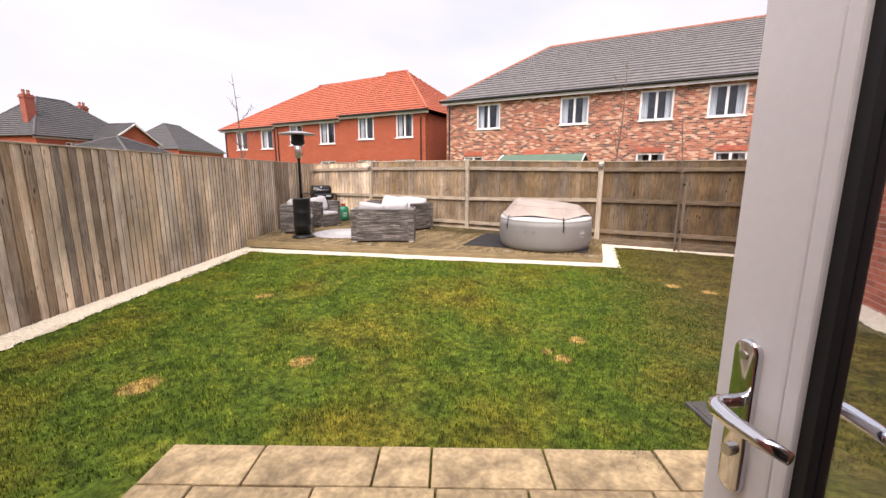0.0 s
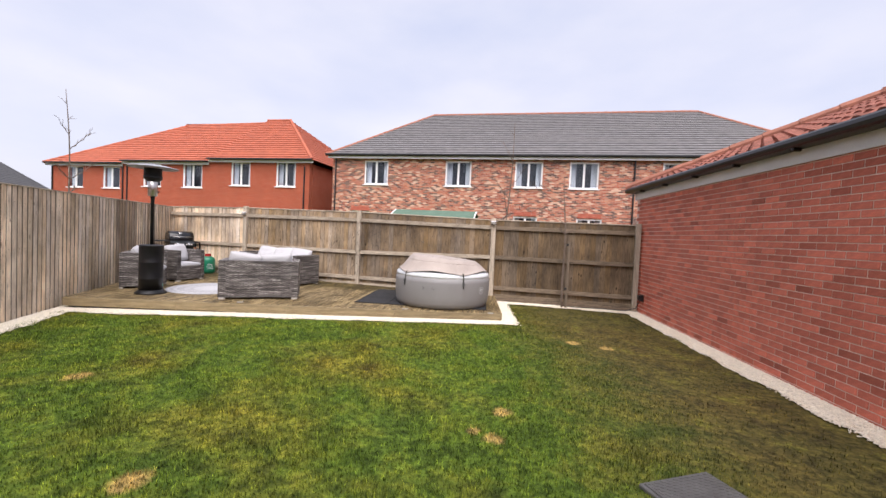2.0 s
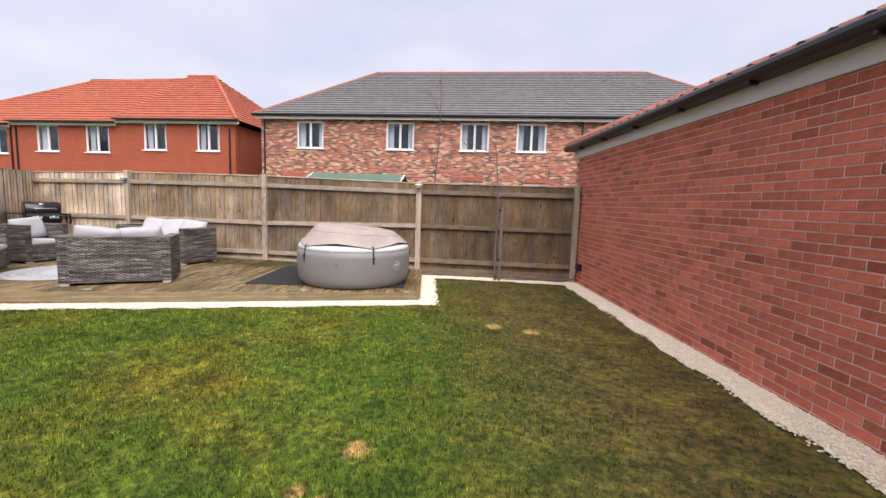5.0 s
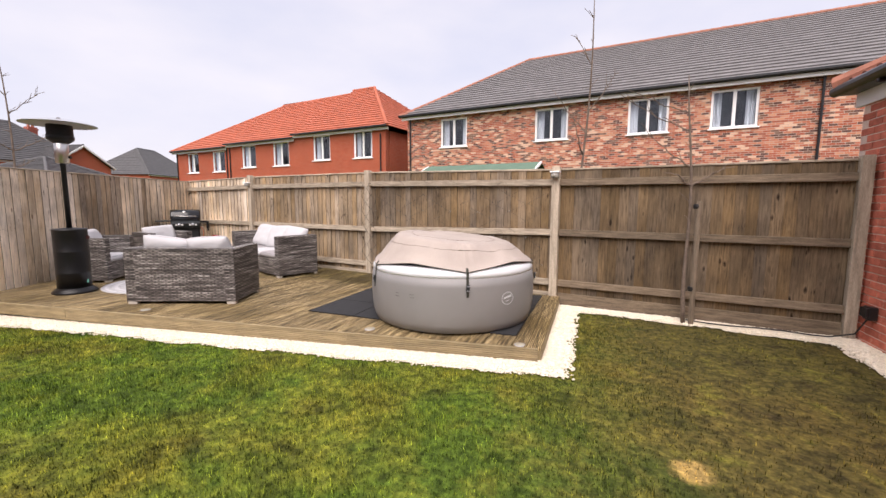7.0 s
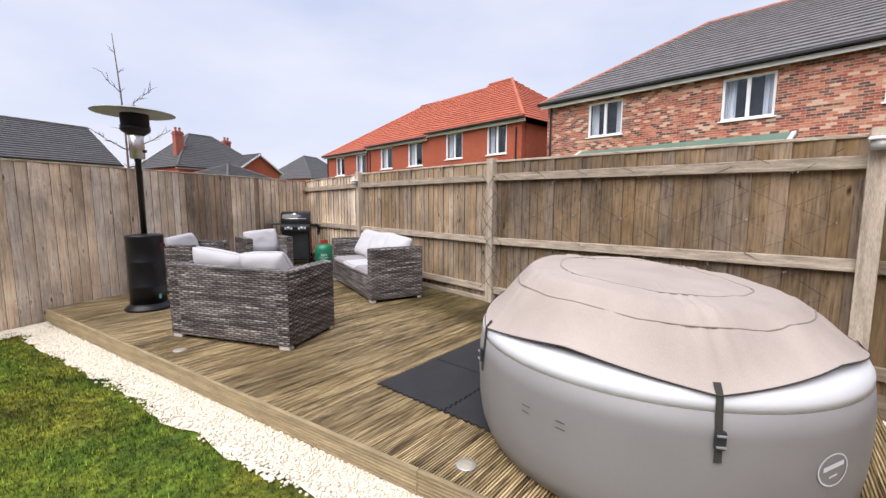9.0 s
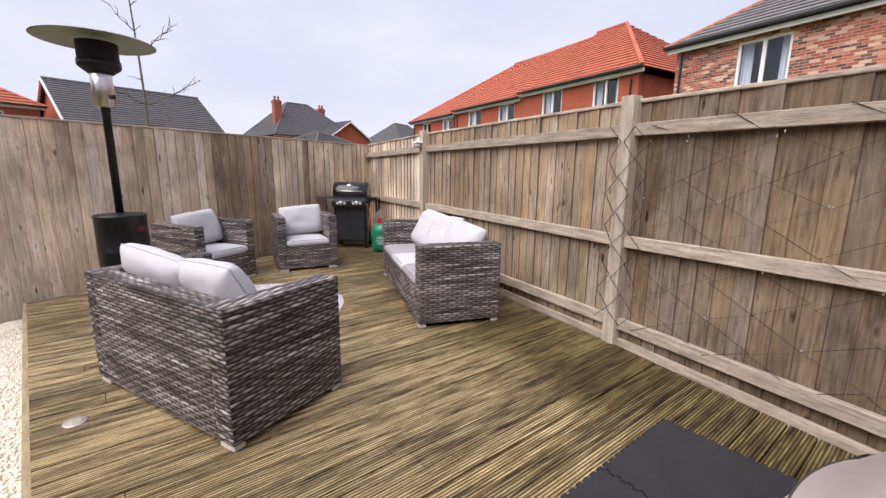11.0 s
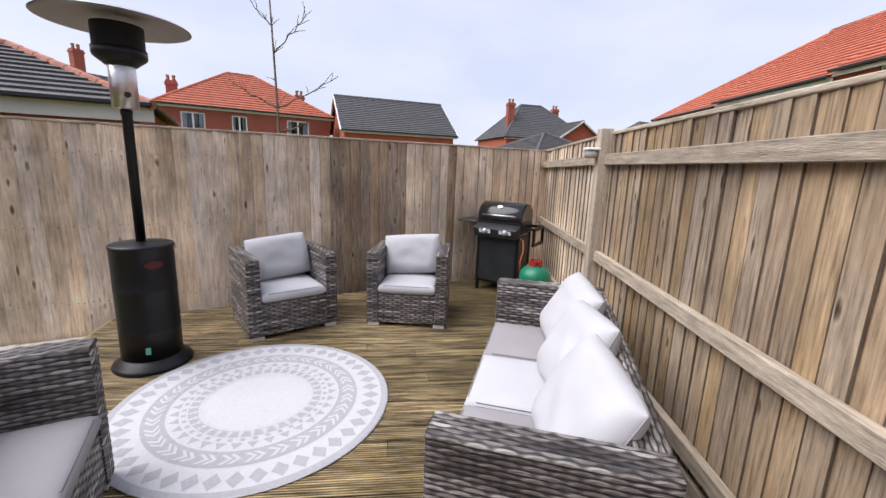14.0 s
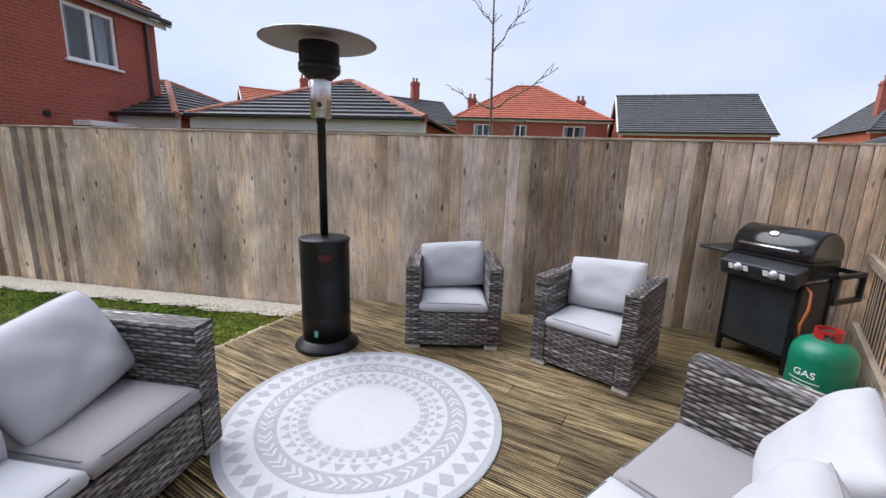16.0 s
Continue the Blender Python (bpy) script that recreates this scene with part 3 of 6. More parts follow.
blade_v = [(-0.0022, 0, 0), (0.0022, 0, 0), (0.0016, 0.006, 0.018), (-0.0016, 0.006, 0.018), (0, 0.02, 0.03)]
grass = scatter_mesh("grass", blade_v, [(0, 1, 2), (0, 2, 3), (3, 2, 4)], bpos, rng.uniform(0, 6.28, len(bx)), bscl, M_BLADE)
tagged(grass, "short mossy grass of a patchy lawn", "grass", kind="stuff")

# ---- fences ----
def board_mesh(name, w, h, thick, thin, material, flip=False):
    """A feather-edged board: thick along one edge, thin along the other; its base is at z = 0."""
    bm = bmesh.new()
    pts = [(-w / 2, 0), (w / 2, 0), (w / 2, thick if flip else thin), (-w / 2, thin if flip else thick)]
    prism(pts, 0, h, bm)
    bmesh.ops.bevel(bm, geom=[e for e in bm.edges if abs(e.verts[0].co.z - e.verts[1].co.z) > h / 2], offset=0.002, segments=1, affect="EDGES")
    me = bpy.data.meshes.new(name)
    bm.to_mesh(me)
    bm.free()
    me.materials.append(material)
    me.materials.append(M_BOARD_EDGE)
    # the exposed thick edge takes the painted lap shadow
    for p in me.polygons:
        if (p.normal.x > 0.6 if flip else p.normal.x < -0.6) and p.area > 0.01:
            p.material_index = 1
    return me


def put(name, me, parent, m):
    ob = new(name, me)
    ob.parent = parent
    ob.matrix_local = m
    return ob


def fence_run(parent, a, b, top, side, material, pitch=0.108, seed=1, flip=False):
    """Feather-edged boards from a to b; side: +1 where the boards face the left of the way, -1 the right."""
    r = random.Random(seed)
    a, b = Vector((*a, 0)), Vector((*b, 0))
    d = (b - a).normalized()
    ang = math.degrees(math.atan2(d.y, d.x))
    n = int((b - a).length / pitch)
    t0, t1 = top if isinstance(top, tuple) else (top, top)
    h = max(t0, t1) + 0.10
    meshes = [board_mesh("fence_board", 0.129, h + dh, 0.019 if flip else 0.016, 0.006, material, flip) for dh in (0.0, -0.004)]
    wet_me = board_mesh("fence_board", 0.129, h, 0.019 if flip else 0.016, 0.007, M_BOARD_WET, flip)
    for i in range(n):
        p = a + d * ((i + 0.5) * (b - a).length / n)
        turn = ang + (180 if side < 0 else 0)
        m = pose(p.x, p.y, t0 + (t1 - t0) * (i + 0.5) / n - h, r.uniform(-0.2, 0.2), r.uniform(-0.1, 0.1), turn)
        m = m @ pose(0, r.uniform(0.0, 0.0012), 0, 0, 0, 1.4 if flip else -1.3)
        put("board", wet_me if parent is fence_side and ((8.55 < p.y < 9.35 or 9.85 < p.y < 10.0) and r.random() < 0.85 or 1.0 < p.y < 3.9 and r.random() < 0.35) else meshes[i % 2], parent, m)


def bar(name, a, b, w, h, z, parent, material, bevel=0.004, ends=0.0, label="", z1=None):
    """A straight timber from a to b in plan, w deep and h high, its middle at z (rising to z1)."""
    z1 = z if z1 is None else z1
    a, b = Vector((*a, z)), Vector((*b, z1))
    d = b - a
    bm = box(d.length + ends, w, h, bevel=bevel)
    ob = part(name, bm, material, parent, label)
    ob.matrix_local = pose((a.x + b.x) / 2, (a.y + b.y) / 2, (z + z1) / 2, 0, -math.degrees(math.atan2(d.z, d.xy.length)), math.degrees(math.atan2(d.y, d.x)))
    return ob


fence_side = thing("fence", Matrix(), "tall weathered grey-brown closeboard fence beside the lawn", "fence")
FTOP = 1.84
for i, (p, q) in enumerate(zip(FENCE_LEFT, FENCE_LEFT[1:])):
    fence_run(fence_side, p, q, FTOP, -1, M_BOARD, seed=10 + i, flip=True)
    bar("capping_rail", p, q, 0.05, 0.022, FTOP + 0.008, fence_side, M_RAIL)
    off = Vector((q[0] - p[0], q[1] - p[1], 0)).normalized()
    back = Vector((-off.y, off.x, 0)) * 0.045
    for z in (0.27, 0.95, 1.62):
        bar("rail", (p[0] + back.x, p[1] + back.y), (q[0] + back.x, q[1] + back.y), 0.05, 0.08, z, fence_side, M_RAIL)

fence_back = thing("fence", Matrix(), "brown closeboard fence with posts and three rails behind the deck", "fence")
BTOP = [1.84, 1.885, 1.875, 1.80, 1.80]
RAIL_Z = [(0.28, 0.28, 0.28, 0.30, 0.30), (0.90, 0.905, 0.905, 0.98, 0.98), (1.66, 1.69, 1.69, 1.64, 1.64)]
for i, (p, q) in enumerate(zip(FENCE_BACK, FENCE_BACK[1:])):
    d = Vector((q[0] - p[0], q[1] - p[1], 0)).normalized()
    nrm = Vector((d.y, -d.x, 0))          # towards the garden
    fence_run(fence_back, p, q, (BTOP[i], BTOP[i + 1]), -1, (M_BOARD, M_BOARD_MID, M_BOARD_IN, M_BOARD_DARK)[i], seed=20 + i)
    bar("capping_rail", p, q, 0.055, 0.025, BTOP[i] + 0.01, fence_back, M_RAIL, z1=BTOP[i + 1] + 0.01)
    o = nrm * 0.045
    for zs in RAIL_Z:
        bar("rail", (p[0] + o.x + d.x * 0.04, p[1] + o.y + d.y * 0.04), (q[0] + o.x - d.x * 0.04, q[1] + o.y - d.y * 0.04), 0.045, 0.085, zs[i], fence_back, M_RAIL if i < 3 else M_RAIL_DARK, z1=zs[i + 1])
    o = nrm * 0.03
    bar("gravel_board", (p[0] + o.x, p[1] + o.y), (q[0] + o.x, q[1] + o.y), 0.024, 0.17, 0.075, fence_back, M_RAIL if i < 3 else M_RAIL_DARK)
for (x, y), z in list(zip(FENCE_BACK, BTOP))[1:]:
    bm = box(0.10, 0.10, z + 0.25, cz=z / 2 - 0.08, bevel=0.008, seg=2)
    ob = part("post", bm, M_POST, fence_back)
    ob.matrix_local = pose(x - (0.04 if x > 6 else 0), y - 0.055, 0, random.uniform(-0.5, 0.5), random.uniform(-0.6, 0.6), 0)
# nail heads in rows where the boards of the side fence meet their rails
bm = bmesh.new()
rn = random.Random(44)
for p, q in zip(FENCE_LEFT, FENCE_LEFT[1:]):
    pa, pb = Vector((*p, 0)), Vector((*q, 0))
    d = (pb - pa).normalized()
    face = Vector((d.y, -d.x, 0))
    cnt = int((pb - pa).length / 0.108)
    for i in range(cnt):
        for z in (0.27, 0.95, 1.60):
            for s in (-0.025, 0.022):
                c = pa + d * ((i + 0.5) * (pb - pa).length / cnt + s) + face * 0.019 + Vector((0, 0, z + rn.uniform(-0.02, 0.02)))
                k = 0.0045
                vs = [bm.verts.new(c + d * k * math.cos(j * math.pi / 3) + Vector((0, 0, k * math.sin(j * math.pi / 3)))) for j in range(6)]
                top = bm.verts.new(c + face * 0.003)
                for j in range(6):
                    bm.faces.new((vs[j], vs[(j + 1) % 6], top))
tagged(part("nail_heads", bm, M_NAIL, fence_side), kind="stuff")

# the short run of fence that meets the garage wall
gate_a = WALL_FAR + WALL_DIR * 6.17 - Vector((0.10, 0, 0))
gate_d = Vector((0.50, -0.866, 0))
fence_short = thing("fence", Matrix(), "pale timber fence end with rails beside the brick wall", "fence")
bm = box(0.10, 0.10, 2.0, cz=0.88, bevel=0.008)
part("post", bm, M_POST, fence_short).matrix_local = pose(gate_a.x + 0.03, gate_a.y, 0)
for z in (0.27, 0.95, 1.66):
    s0, s1 = gate_a - gate_d * 0.04 + Vector((-0.11, -0.02, 0)), gate_a + gate_d * 2.2 + Vector((-0.05, 0, 0))
    bar("rail", s0.xy, s1.xy, 0.045, 0.085, z, fence_short, M_RAIL)
e0, e1 = gate_a + gate_d * 0.1 + Vector((0.05, 0, 0)), gate_a + gate_d * 2.2 + Vector((0.05, 0, 0))
fence_run(fence_short, e0.xy, e1.xy, 1.82, -1, M_BOARD, seed=31)

# ---- roofs ----
def slope_mesh(e0, e1, r0, r1, courses, lift=0.045, roll=0.0, pitch=0.3, bm=None):
    """A tiled roof slope from its eave (e0 to e1) to its ridge (r0 to r1): each course laps the one below; roll raises pantile waves."""
    bm = bm or bmesh.new()
    e0, e1, r0, r1 = map(Vector, (e0, e1, r0, r1))
    nrm = (e1 - e0).cross(r0 + r1 - e0 - e1).normalized()
    if nrm.z < 0:
        nrm.negate()
    cols = 1 if not roll else max(2, int((e1 - e0).length / pitch * 6))
    for i in range(courses):
        k0, k1 = i / courses, (i + 1) / courses
        a0, a1 = e0.lerp(r0, k0), e1.lerp(r1, k0)
        b0, b1 = e0.lerp(r0, k1), e1.lerp(r1, k1)
        lo, hi, base = [], [], []
        axis = (e1 - e0).normalized()
        for j in range(cols + 1):
            p, q = a0.lerp(a1, j / cols), b0.lerp(b1, j / cols)
            wp = roll * math.sin((p - e0).dot(axis) / pitch * 2 * math.pi)
            wq = roll * math.sin((q - e0).dot(axis) / pitch * 2 * math.pi)
            base.append(bm.verts.new(p + nrm * wp))
            lo.append(bm.verts.new(p + nrm * (lift + wp)))
            hi.append(bm.verts.new(q + nrm * wq))
        for j in range(cols):
            bm.faces.new((base[j], base[j + 1], lo[j + 1], lo[j]))
            bm.faces.new((lo[j], lo[j + 1], hi[j + 1], hi[j]))
    bmesh.ops.remove_doubles(bm, verts=bm.verts, dist=0.0004)
    return bm


def ridge_bar(name, a, b, r, material, parent):
    a, b = Vector(a), Vector(b)
    n = max(2, int((b - a).length / 0.45))
    pts, rad = [], []
    for i in range(n):
        for k, f in ((0.0, 1.08), (0.96, 0.94)):
            pts.append(a.lerp(b, (i + k) / n))
            rad.append(r * f)
    return part(name, tube(pts, rad, 8), material, parent)


def hip_roof(parent, L, D, z0, z1, ov, hip0, hip1, tile, ridge, courses=20, lift=0.045, roll=0.0, pitch=0.3):
    """A roof over 0..L by 0..D; hip0 and hip1 are how far the ridge stops short of the two ends (0: a gable)."""
    a, b, c, d = (-ov, -ov, z0), (L + ov, -ov, z0), (L + ov, D + ov, z0), (-ov, D + ov, z0)
    r0, r1 = (hip0 - (ov if hip0 == 0 else 0), D / 2, z1), (L - hip1 + (ov if hip1 == 0 else 0), D / 2, z1)
    part("roof_slope", slope_mesh(a, b, r0, r1, courses, lift, roll, pitch), tile, parent)
    part("roof_slope", slope_mesh(c, d, r1, r0, courses, lift, roll, pitch), tile, parent)
    if hip0:
        part("roof_slope", slope_mesh(d, a, r0, r0, courses, lift, roll, pitch), tile, parent)
        for e in (a, d):
            ridge_bar("hip_tile", e, r0, 0.09, ridge, parent)
    if hip1:
        part("roof_slope", slope_mesh(b, c, r1, r1, courses, lift, roll, pitch), tile, parent)
        for e in (b, c):
            ridge_bar("hip_tile", e, r1, 0.09, ridge, parent)
    ridge_bar("ridge_tile", r0, r1, 0.10, ridge, parent)
    return r0, r1


def wall_mesh(L, H, T, holes, z0=-0.2, gable=0.0):
    """A wall along x with its face at y = 0 and its back at y = T, cut by holes (x0, x1, z0, z1)."""
    bm = bmesh.new()
    xsb = sorted({0.0, L, *[h[0] for h in holes], *[h[1] for h in holes]})
    zsb = sorted({z0, H, *[h[2] for h in holes], *[h[3] for h in holes]})
    def open_at(x, z):
        return x < 0 or x > L or z < z0 or z > H or any(h[0] < x < h[1] and h[2] < z < h[3] for h in holes)
    def quad(*p):
        bm.faces.new([bm.verts.new(q) for q in p])
    for xa, xb in zip(xsb, xsb[1:]):
        for za, zb in zip(zsb, zsb[1:]):
            mx, mz = (xa + xb) / 2, (za + zb) / 2
            if open_at(mx, mz):
                continue
            quad((xa, 0, za), (xb, 0, za), (xb, 0, zb), (xa, 0, zb))
            quad((xb, T, za), (xa, T, za), (xa, T, zb), (xb, T, zb))
            if open_at(xa - 1e-4, mz):
                quad((xa, T, za), (xa, 0, za), (xa, 0, zb), (xa, T, zb))
            if open_at(xb + 1e-4, mz):
                quad((xb, 0, za), (xb, T, za), (xb, T, zb), (xb, 0, zb))
            if open_at(mx, za - 1e-4):
                quad((xa, T, za), (xb, T, za), (xb, 0, za), (xa, 0, za))
            if open_at(mx, zb + 1e-4):
                quad((xa, 0, zb), (xb, 0, zb), (xb, T, zb), (xa, T, zb))
    if gable:
        bm.faces.new([bm.verts.new(p) for p in ((0, 0, H), (L, 0, H), (L / 2, 0, H + gable))])
    return bm


def window(parent, x0, x1, z0, z1, depth=0.09, lights=2, curtain=True, m=Matrix()):
    """A white casement in a wall along x: frame, mullion, panes, sill and a shallow dark-coloured box for the dim room
    behind.
    """
    w, h, cx, cz = x1 - x0, z1 - z0, (x0 + x1) / 2, (z0 + z1) / 2
    f = 0.075
    bm = bmesh.new()
    for sx, sz, ox, oz in ((w, f, 0, h / 2 - f / 2), (w, f, 0, -h / 2 + f / 2), (f, h - 2 * f, -w / 2 + f / 2, 0), (f, h - 2 * f, w / 2 - f / 2, 0)):
        box(sx, 0.07, sz, cx + ox, depth, cz + oz, bm=bm)
    for i in range(1, lights):
        box(0.10, 0.068, h - 2 * f, x0 + w * i / lights, depth, cz, bm=bm)
    win = part("window", bm, M_WHITE, parent)
    win.matrix_local = m
    pw = w / lights
    for i in range(lights):
        p = part("pane", box(pw - 0.1, 0.012, h - 2 * f, x0 + pw * (i + 0.5), depth + 0.01, cz), M_GLASS, win)
        p.visible_shadow = False
    part("sill", box(w + 0.12, 0.13, 0.05, cx, depth - 0.09, z0 - 0.02, bevel=0.006), M_WHITE, win)
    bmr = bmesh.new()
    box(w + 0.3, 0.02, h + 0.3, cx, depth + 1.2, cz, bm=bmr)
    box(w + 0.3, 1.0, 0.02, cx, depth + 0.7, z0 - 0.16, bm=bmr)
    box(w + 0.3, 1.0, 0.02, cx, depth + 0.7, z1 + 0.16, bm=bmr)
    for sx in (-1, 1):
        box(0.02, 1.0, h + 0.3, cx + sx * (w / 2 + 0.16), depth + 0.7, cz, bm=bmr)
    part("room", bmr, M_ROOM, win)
    if curtain:
        bmc = bmesh.new()
        n = 12
        for sx in (-1, 1):
            c0 = cx + sx * (w / 2 - 0.02)
            prev = None
            for i in range(n + 1):
                x = c0 - sx * (0.30 * w / 1.3) * i / n
                y = depth + 0.22 + 0.03 * math.sin(i * 2.4)
                cur = (bmc.verts.new((x, y, z0 - 0.1)), bmc.verts.new((x, y, z1 + 0.1)))
                if prev:
                    bmc.faces.new((prev[0], cur[0], cur[1], prev[1]))
                prev = cur
        part("curtain", bmc, M_CURTAIN, win)
    return win


def pipe(parent, x, y, z0, z1, r=0.04):
    return part("downpipe", tube([(x, y, z0), (x, y, z1)], r, 8), M_GUTTER, parent)


def gutter(parent, x0, x1, y, z):
    return part("gutter", box(x1 - x0, 0.11, 0.10, (x0 + x1) / 2, y, z, bevel=0.02), M_GUTTER, parent)


def fascia(parent, x0, x1, y, z, h=0.16, material=None):
    return part("fascia", box(x1 - x0, 0.03, h, (x0 + x1) / 2, y, z), material or M_FASCIA, parent)


def chimney(parent, x, y, z0, z1, w=0.7, d=0.55, brick=None):
    bm = box(w, d, z1 - z0, x, y, (z0 + z1) / 2)
    box(w + 0.1, d + 0.1, 0.14, x, y, z1 - 0.2, bm=bm)
    ch = part("chimney", bm, brick or M_BRICK_RED, parent)
    for s in (-0.17, 0.17):
        bmp = lathe([(0.10, 0), (0.12, 0.05), (0.10, 0.1), (0.11, 0.34), (0.12, 0.36)], 12)
        bmesh.ops.translate(bmp, vec=(x + s, y, z1), verts=bmp.verts)
        part("chimney_pot", bmp, M_RIDGE, ch, "", True)
    return ch


def side_walls(parent, L, D, H, brick, z0=-0.2, T=0.28):
    """The two ends and the back that close a house behind its facade."""
    o = part("wall", wall_mesh(D - T, H, T, []), brick, parent)
    o.matrix_local = pose(0, D, 0, 0, 0, -90)
    o = part("wall", wall_mesh(D - T, H, T, []), brick, parent)
    o.matrix_local = pose(L, T, 0, 0, 0, 90)
    o = part("wall", wall_mesh(L - 2 * T, H, T, []), brick, parent)
    o.matrix_local = pose(L - T, D, 0, 0, 0, 180)


# ---- house with the grey roof behind the back fence ----
hb = thing("house", pose(-6.6, 22.9, 0), "two-storey terrace of mixed red-brown brick, grey tiled roof", "house")
B_WIN = [(x, x + 1.38, 3.98, 5.30) for x in (1.88, 6.45, 10.08, 12.76, 17.0, 20.5)]
B_LOW = [(x, x + 1.2, 1.3, 2.52) for x in (1.1, 4.6, 10.1, 13.2, 17.2)]
part("wall", wall_mesh(24.5, 5.55, 0.28, B_WIN + B_LOW), M_BRICK_MULTI, hb)
side_walls(hb, 24.5, 15.0, 5.55, M_BRICK_MULTI)
hip_roof(hb, 24.5, 15.0, 5.55, 9.88, 0.3, 3.83, 3.65, M_GREY_TILE, M_RIDGE, 22)
for w in B_WIN + B_LOW:
    window(hb, *w)
gutter(hb, -0.3, 24.8, -0.34, 5.56)
fascia(hb, -0.2, 24.7, -0.22, 5.43, 0.13)
for x in (0.2, 15.75):
    pipe(hb, x, -0.07, 0, 5.5)
for x in (1.7, 5.2, 10.7, 13.8, 17.8):
    bm = bmesh.new()
    for i in range(14):
        box(0.065, 0.05, 0.22, x - 0.5 + i * 0.0775, -0.004, 2.66, bm=bm)
    part("brick_lintel", bm, M_BRICK_FACE, hb)

# ---- house with the orange roof ----
ha = thing("house", pose(-28.0, 23.6, 0), "two-storey terrace of smooth red brick, orange tiled roof", "house")
A_WIN = [(1.4, 2.75, 3.45, 4.88), (4.4, 5.8, 3.45, 4.88), (7.7, 9.1, 3.62, 5.08), (10.75, 12.2, 3.62, 5.1), (14.3, 15.65, 3.8, 5.25), (17.4, 18.7, 3.8, 5.28)]
A_LOW = [(x, x + 1.5, 1.2, 2.45) for x in (14.2, 17.3, 10.7)]
part("wall", wall_mesh(6.2, 5.06, 0.28, A_WIN[:2]), M_BRICK_RED, ha)
o = part("wall", wall_mesh(6.6, 5.2, 0.28, [tuple(v - (6.2 if i < 2 else 0) for i, v in enumerate(w)) for w in A_WIN[2:4] + A_LOW[2:]]), M_BRICK_RED, ha)
o.matrix_local = pose(6.2, -0.05, 0)
o = part("wall", wall_mesh(6.8, 5.35, 0.28, [tuple(v - (12.8 if i < 2 else 0) for i, v in enumerate(w)) for w in A_WIN[4:] + A_LOW[:2]]), M_BRICK_RED, ha)
o.matrix_local = pose(12.8, -0.1, 0)
side_walls(ha, 19.6, 10.8, 5.2, M_BRICK_RED)
for w, dy in [(w, 0.0) for w in A_WIN[:2]] + [(w, -0.05) for w in A_WIN[2:4]] + [(w, -0.1) for w in A_WIN[4:]] + [(w, -0.1) for w in A_LOW[:2]] + [(A_LOW[2], -0.05)]:
    window(ha, *w, m=pose(0, dy, 0))
# three stepped lengths of roof
part("roof_slope", slope_mesh((-0.3, -0.3, 5.06), (6.2, -0.3, 5.06), (5.6, 5.4, 8.9), (6.2, 5.4, 8.9), 20), M_RED_TILE, ha)
part("roof_slope", slope_mesh((-0.3, 11.1, 5.06), (-0.3, -0.3, 5.06), (5.6, 5.4, 8.9), (5.6, 5.4, 8.9), 20), M_RED_TILE, ha)
part("roof_slope", slope_mesh((6.2, -0.35, 5.2), (12.8, -0.35, 5.2), (6.2, 5.4, 9.05), (12.8, 5.4, 9.05), 20), M_RED_TILE, ha)
part("roof_slope", slope_mesh((12.8, -0.4, 5.36), (19.9, -0.4, 5.36), (12.8, 5.4, 9.25), (14.7, 5.4, 9.25), 20), M_RED_TILE, ha)
part("roof_slope", slope_mesh((19.9, -0.4, 5.36), (19.9, 11.1, 5.36), (14.7, 5.4, 9.25), (14.7, 5.4, 9.25), 20), M_RED_TILE, ha)
part("roof_slope", slope_mesh((19.9, 11.1, 5.2), (-0.3, 11.1, 5.2), (14.7, 5.4, 9.1), (5.6, 5.4, 9.1), 20), M_RED_TILE, ha)
for a, b in (((-0.3, -0.3, 5.06), (5.6, 5.4, 8.9)), ((5.6, 5.4, 8.95), (12.8, 5.4, 9.07)), ((12.8, 5.4, 9.27), (14.7, 5.4, 9.27)), ((14.7, 5.4, 9.27), (19.9, -0.4, 5.4))):
    ridge_bar("ridge_tile", a, b, 0.1, M_RED_TILE, ha)
for x0, x1, y, z in ((-0.3, 6.2, -0.33, 5.05), (6.2, 12.8, -0.38, 5.2), (12.8, 19.9, -0.43, 5.36)):
    gutter(ha, x0, x1, y, z + 0.02)
    fascia(ha, x0, x1, y + 0.17, z - 0.10, 0.14)
for x, y in ((6.1, -0.06), (6.5, -0.1), (19.3, -0.16), (0.15, -0.06)):
    pipe(ha, x, y, 0, 5.0)

# ---- brick garage on the garden's side ----
gar = thing("garage", Matrix.Translation(WALL_FAR) @ pose(0, 0, 0, 0, 0, math.degrees(math.atan2(WALL_DIR.y, WALL_DIR.x))), "long red brick garage wall under a pantiled roof", "garage")
GL, GH = 9.0, 2.44            # local x runs along the wall towards the house, local y away from the garden
bm = box(GL - 0.004, 0.2, GH + 0.2, GL / 2 - 0.33, 0.0935, GH / 2 - 0.1)
garage_core = part("wall", bm, M_MORTAR, gar, "pale mortar between red bricks")
o = part("wall", wall_mesh(5.0, GH, 0.2, []), M_BRICK_DARK, gar)
o.matrix_local = pose(-0.33, 5.2, 0, 0, 0, -90)
part("fascia", box(GL + 0.2, 0.03, 0.15, GL / 2 - 0.33, -0.02, GH + 0.005), M_FASCIA, gar)
part("soffit", box(GL + 0.3, 0.16, 0.02, GL / 2 - 0.33, -0.09, GH + 0.085), M_BLACK, gar)
bm = tube([(-0.55, -0.17, GH + 0.13), (GL, -0.17, GH + 0.13)], 0.055, 10)
part("gutter", bm, M_GUTTER, gar)
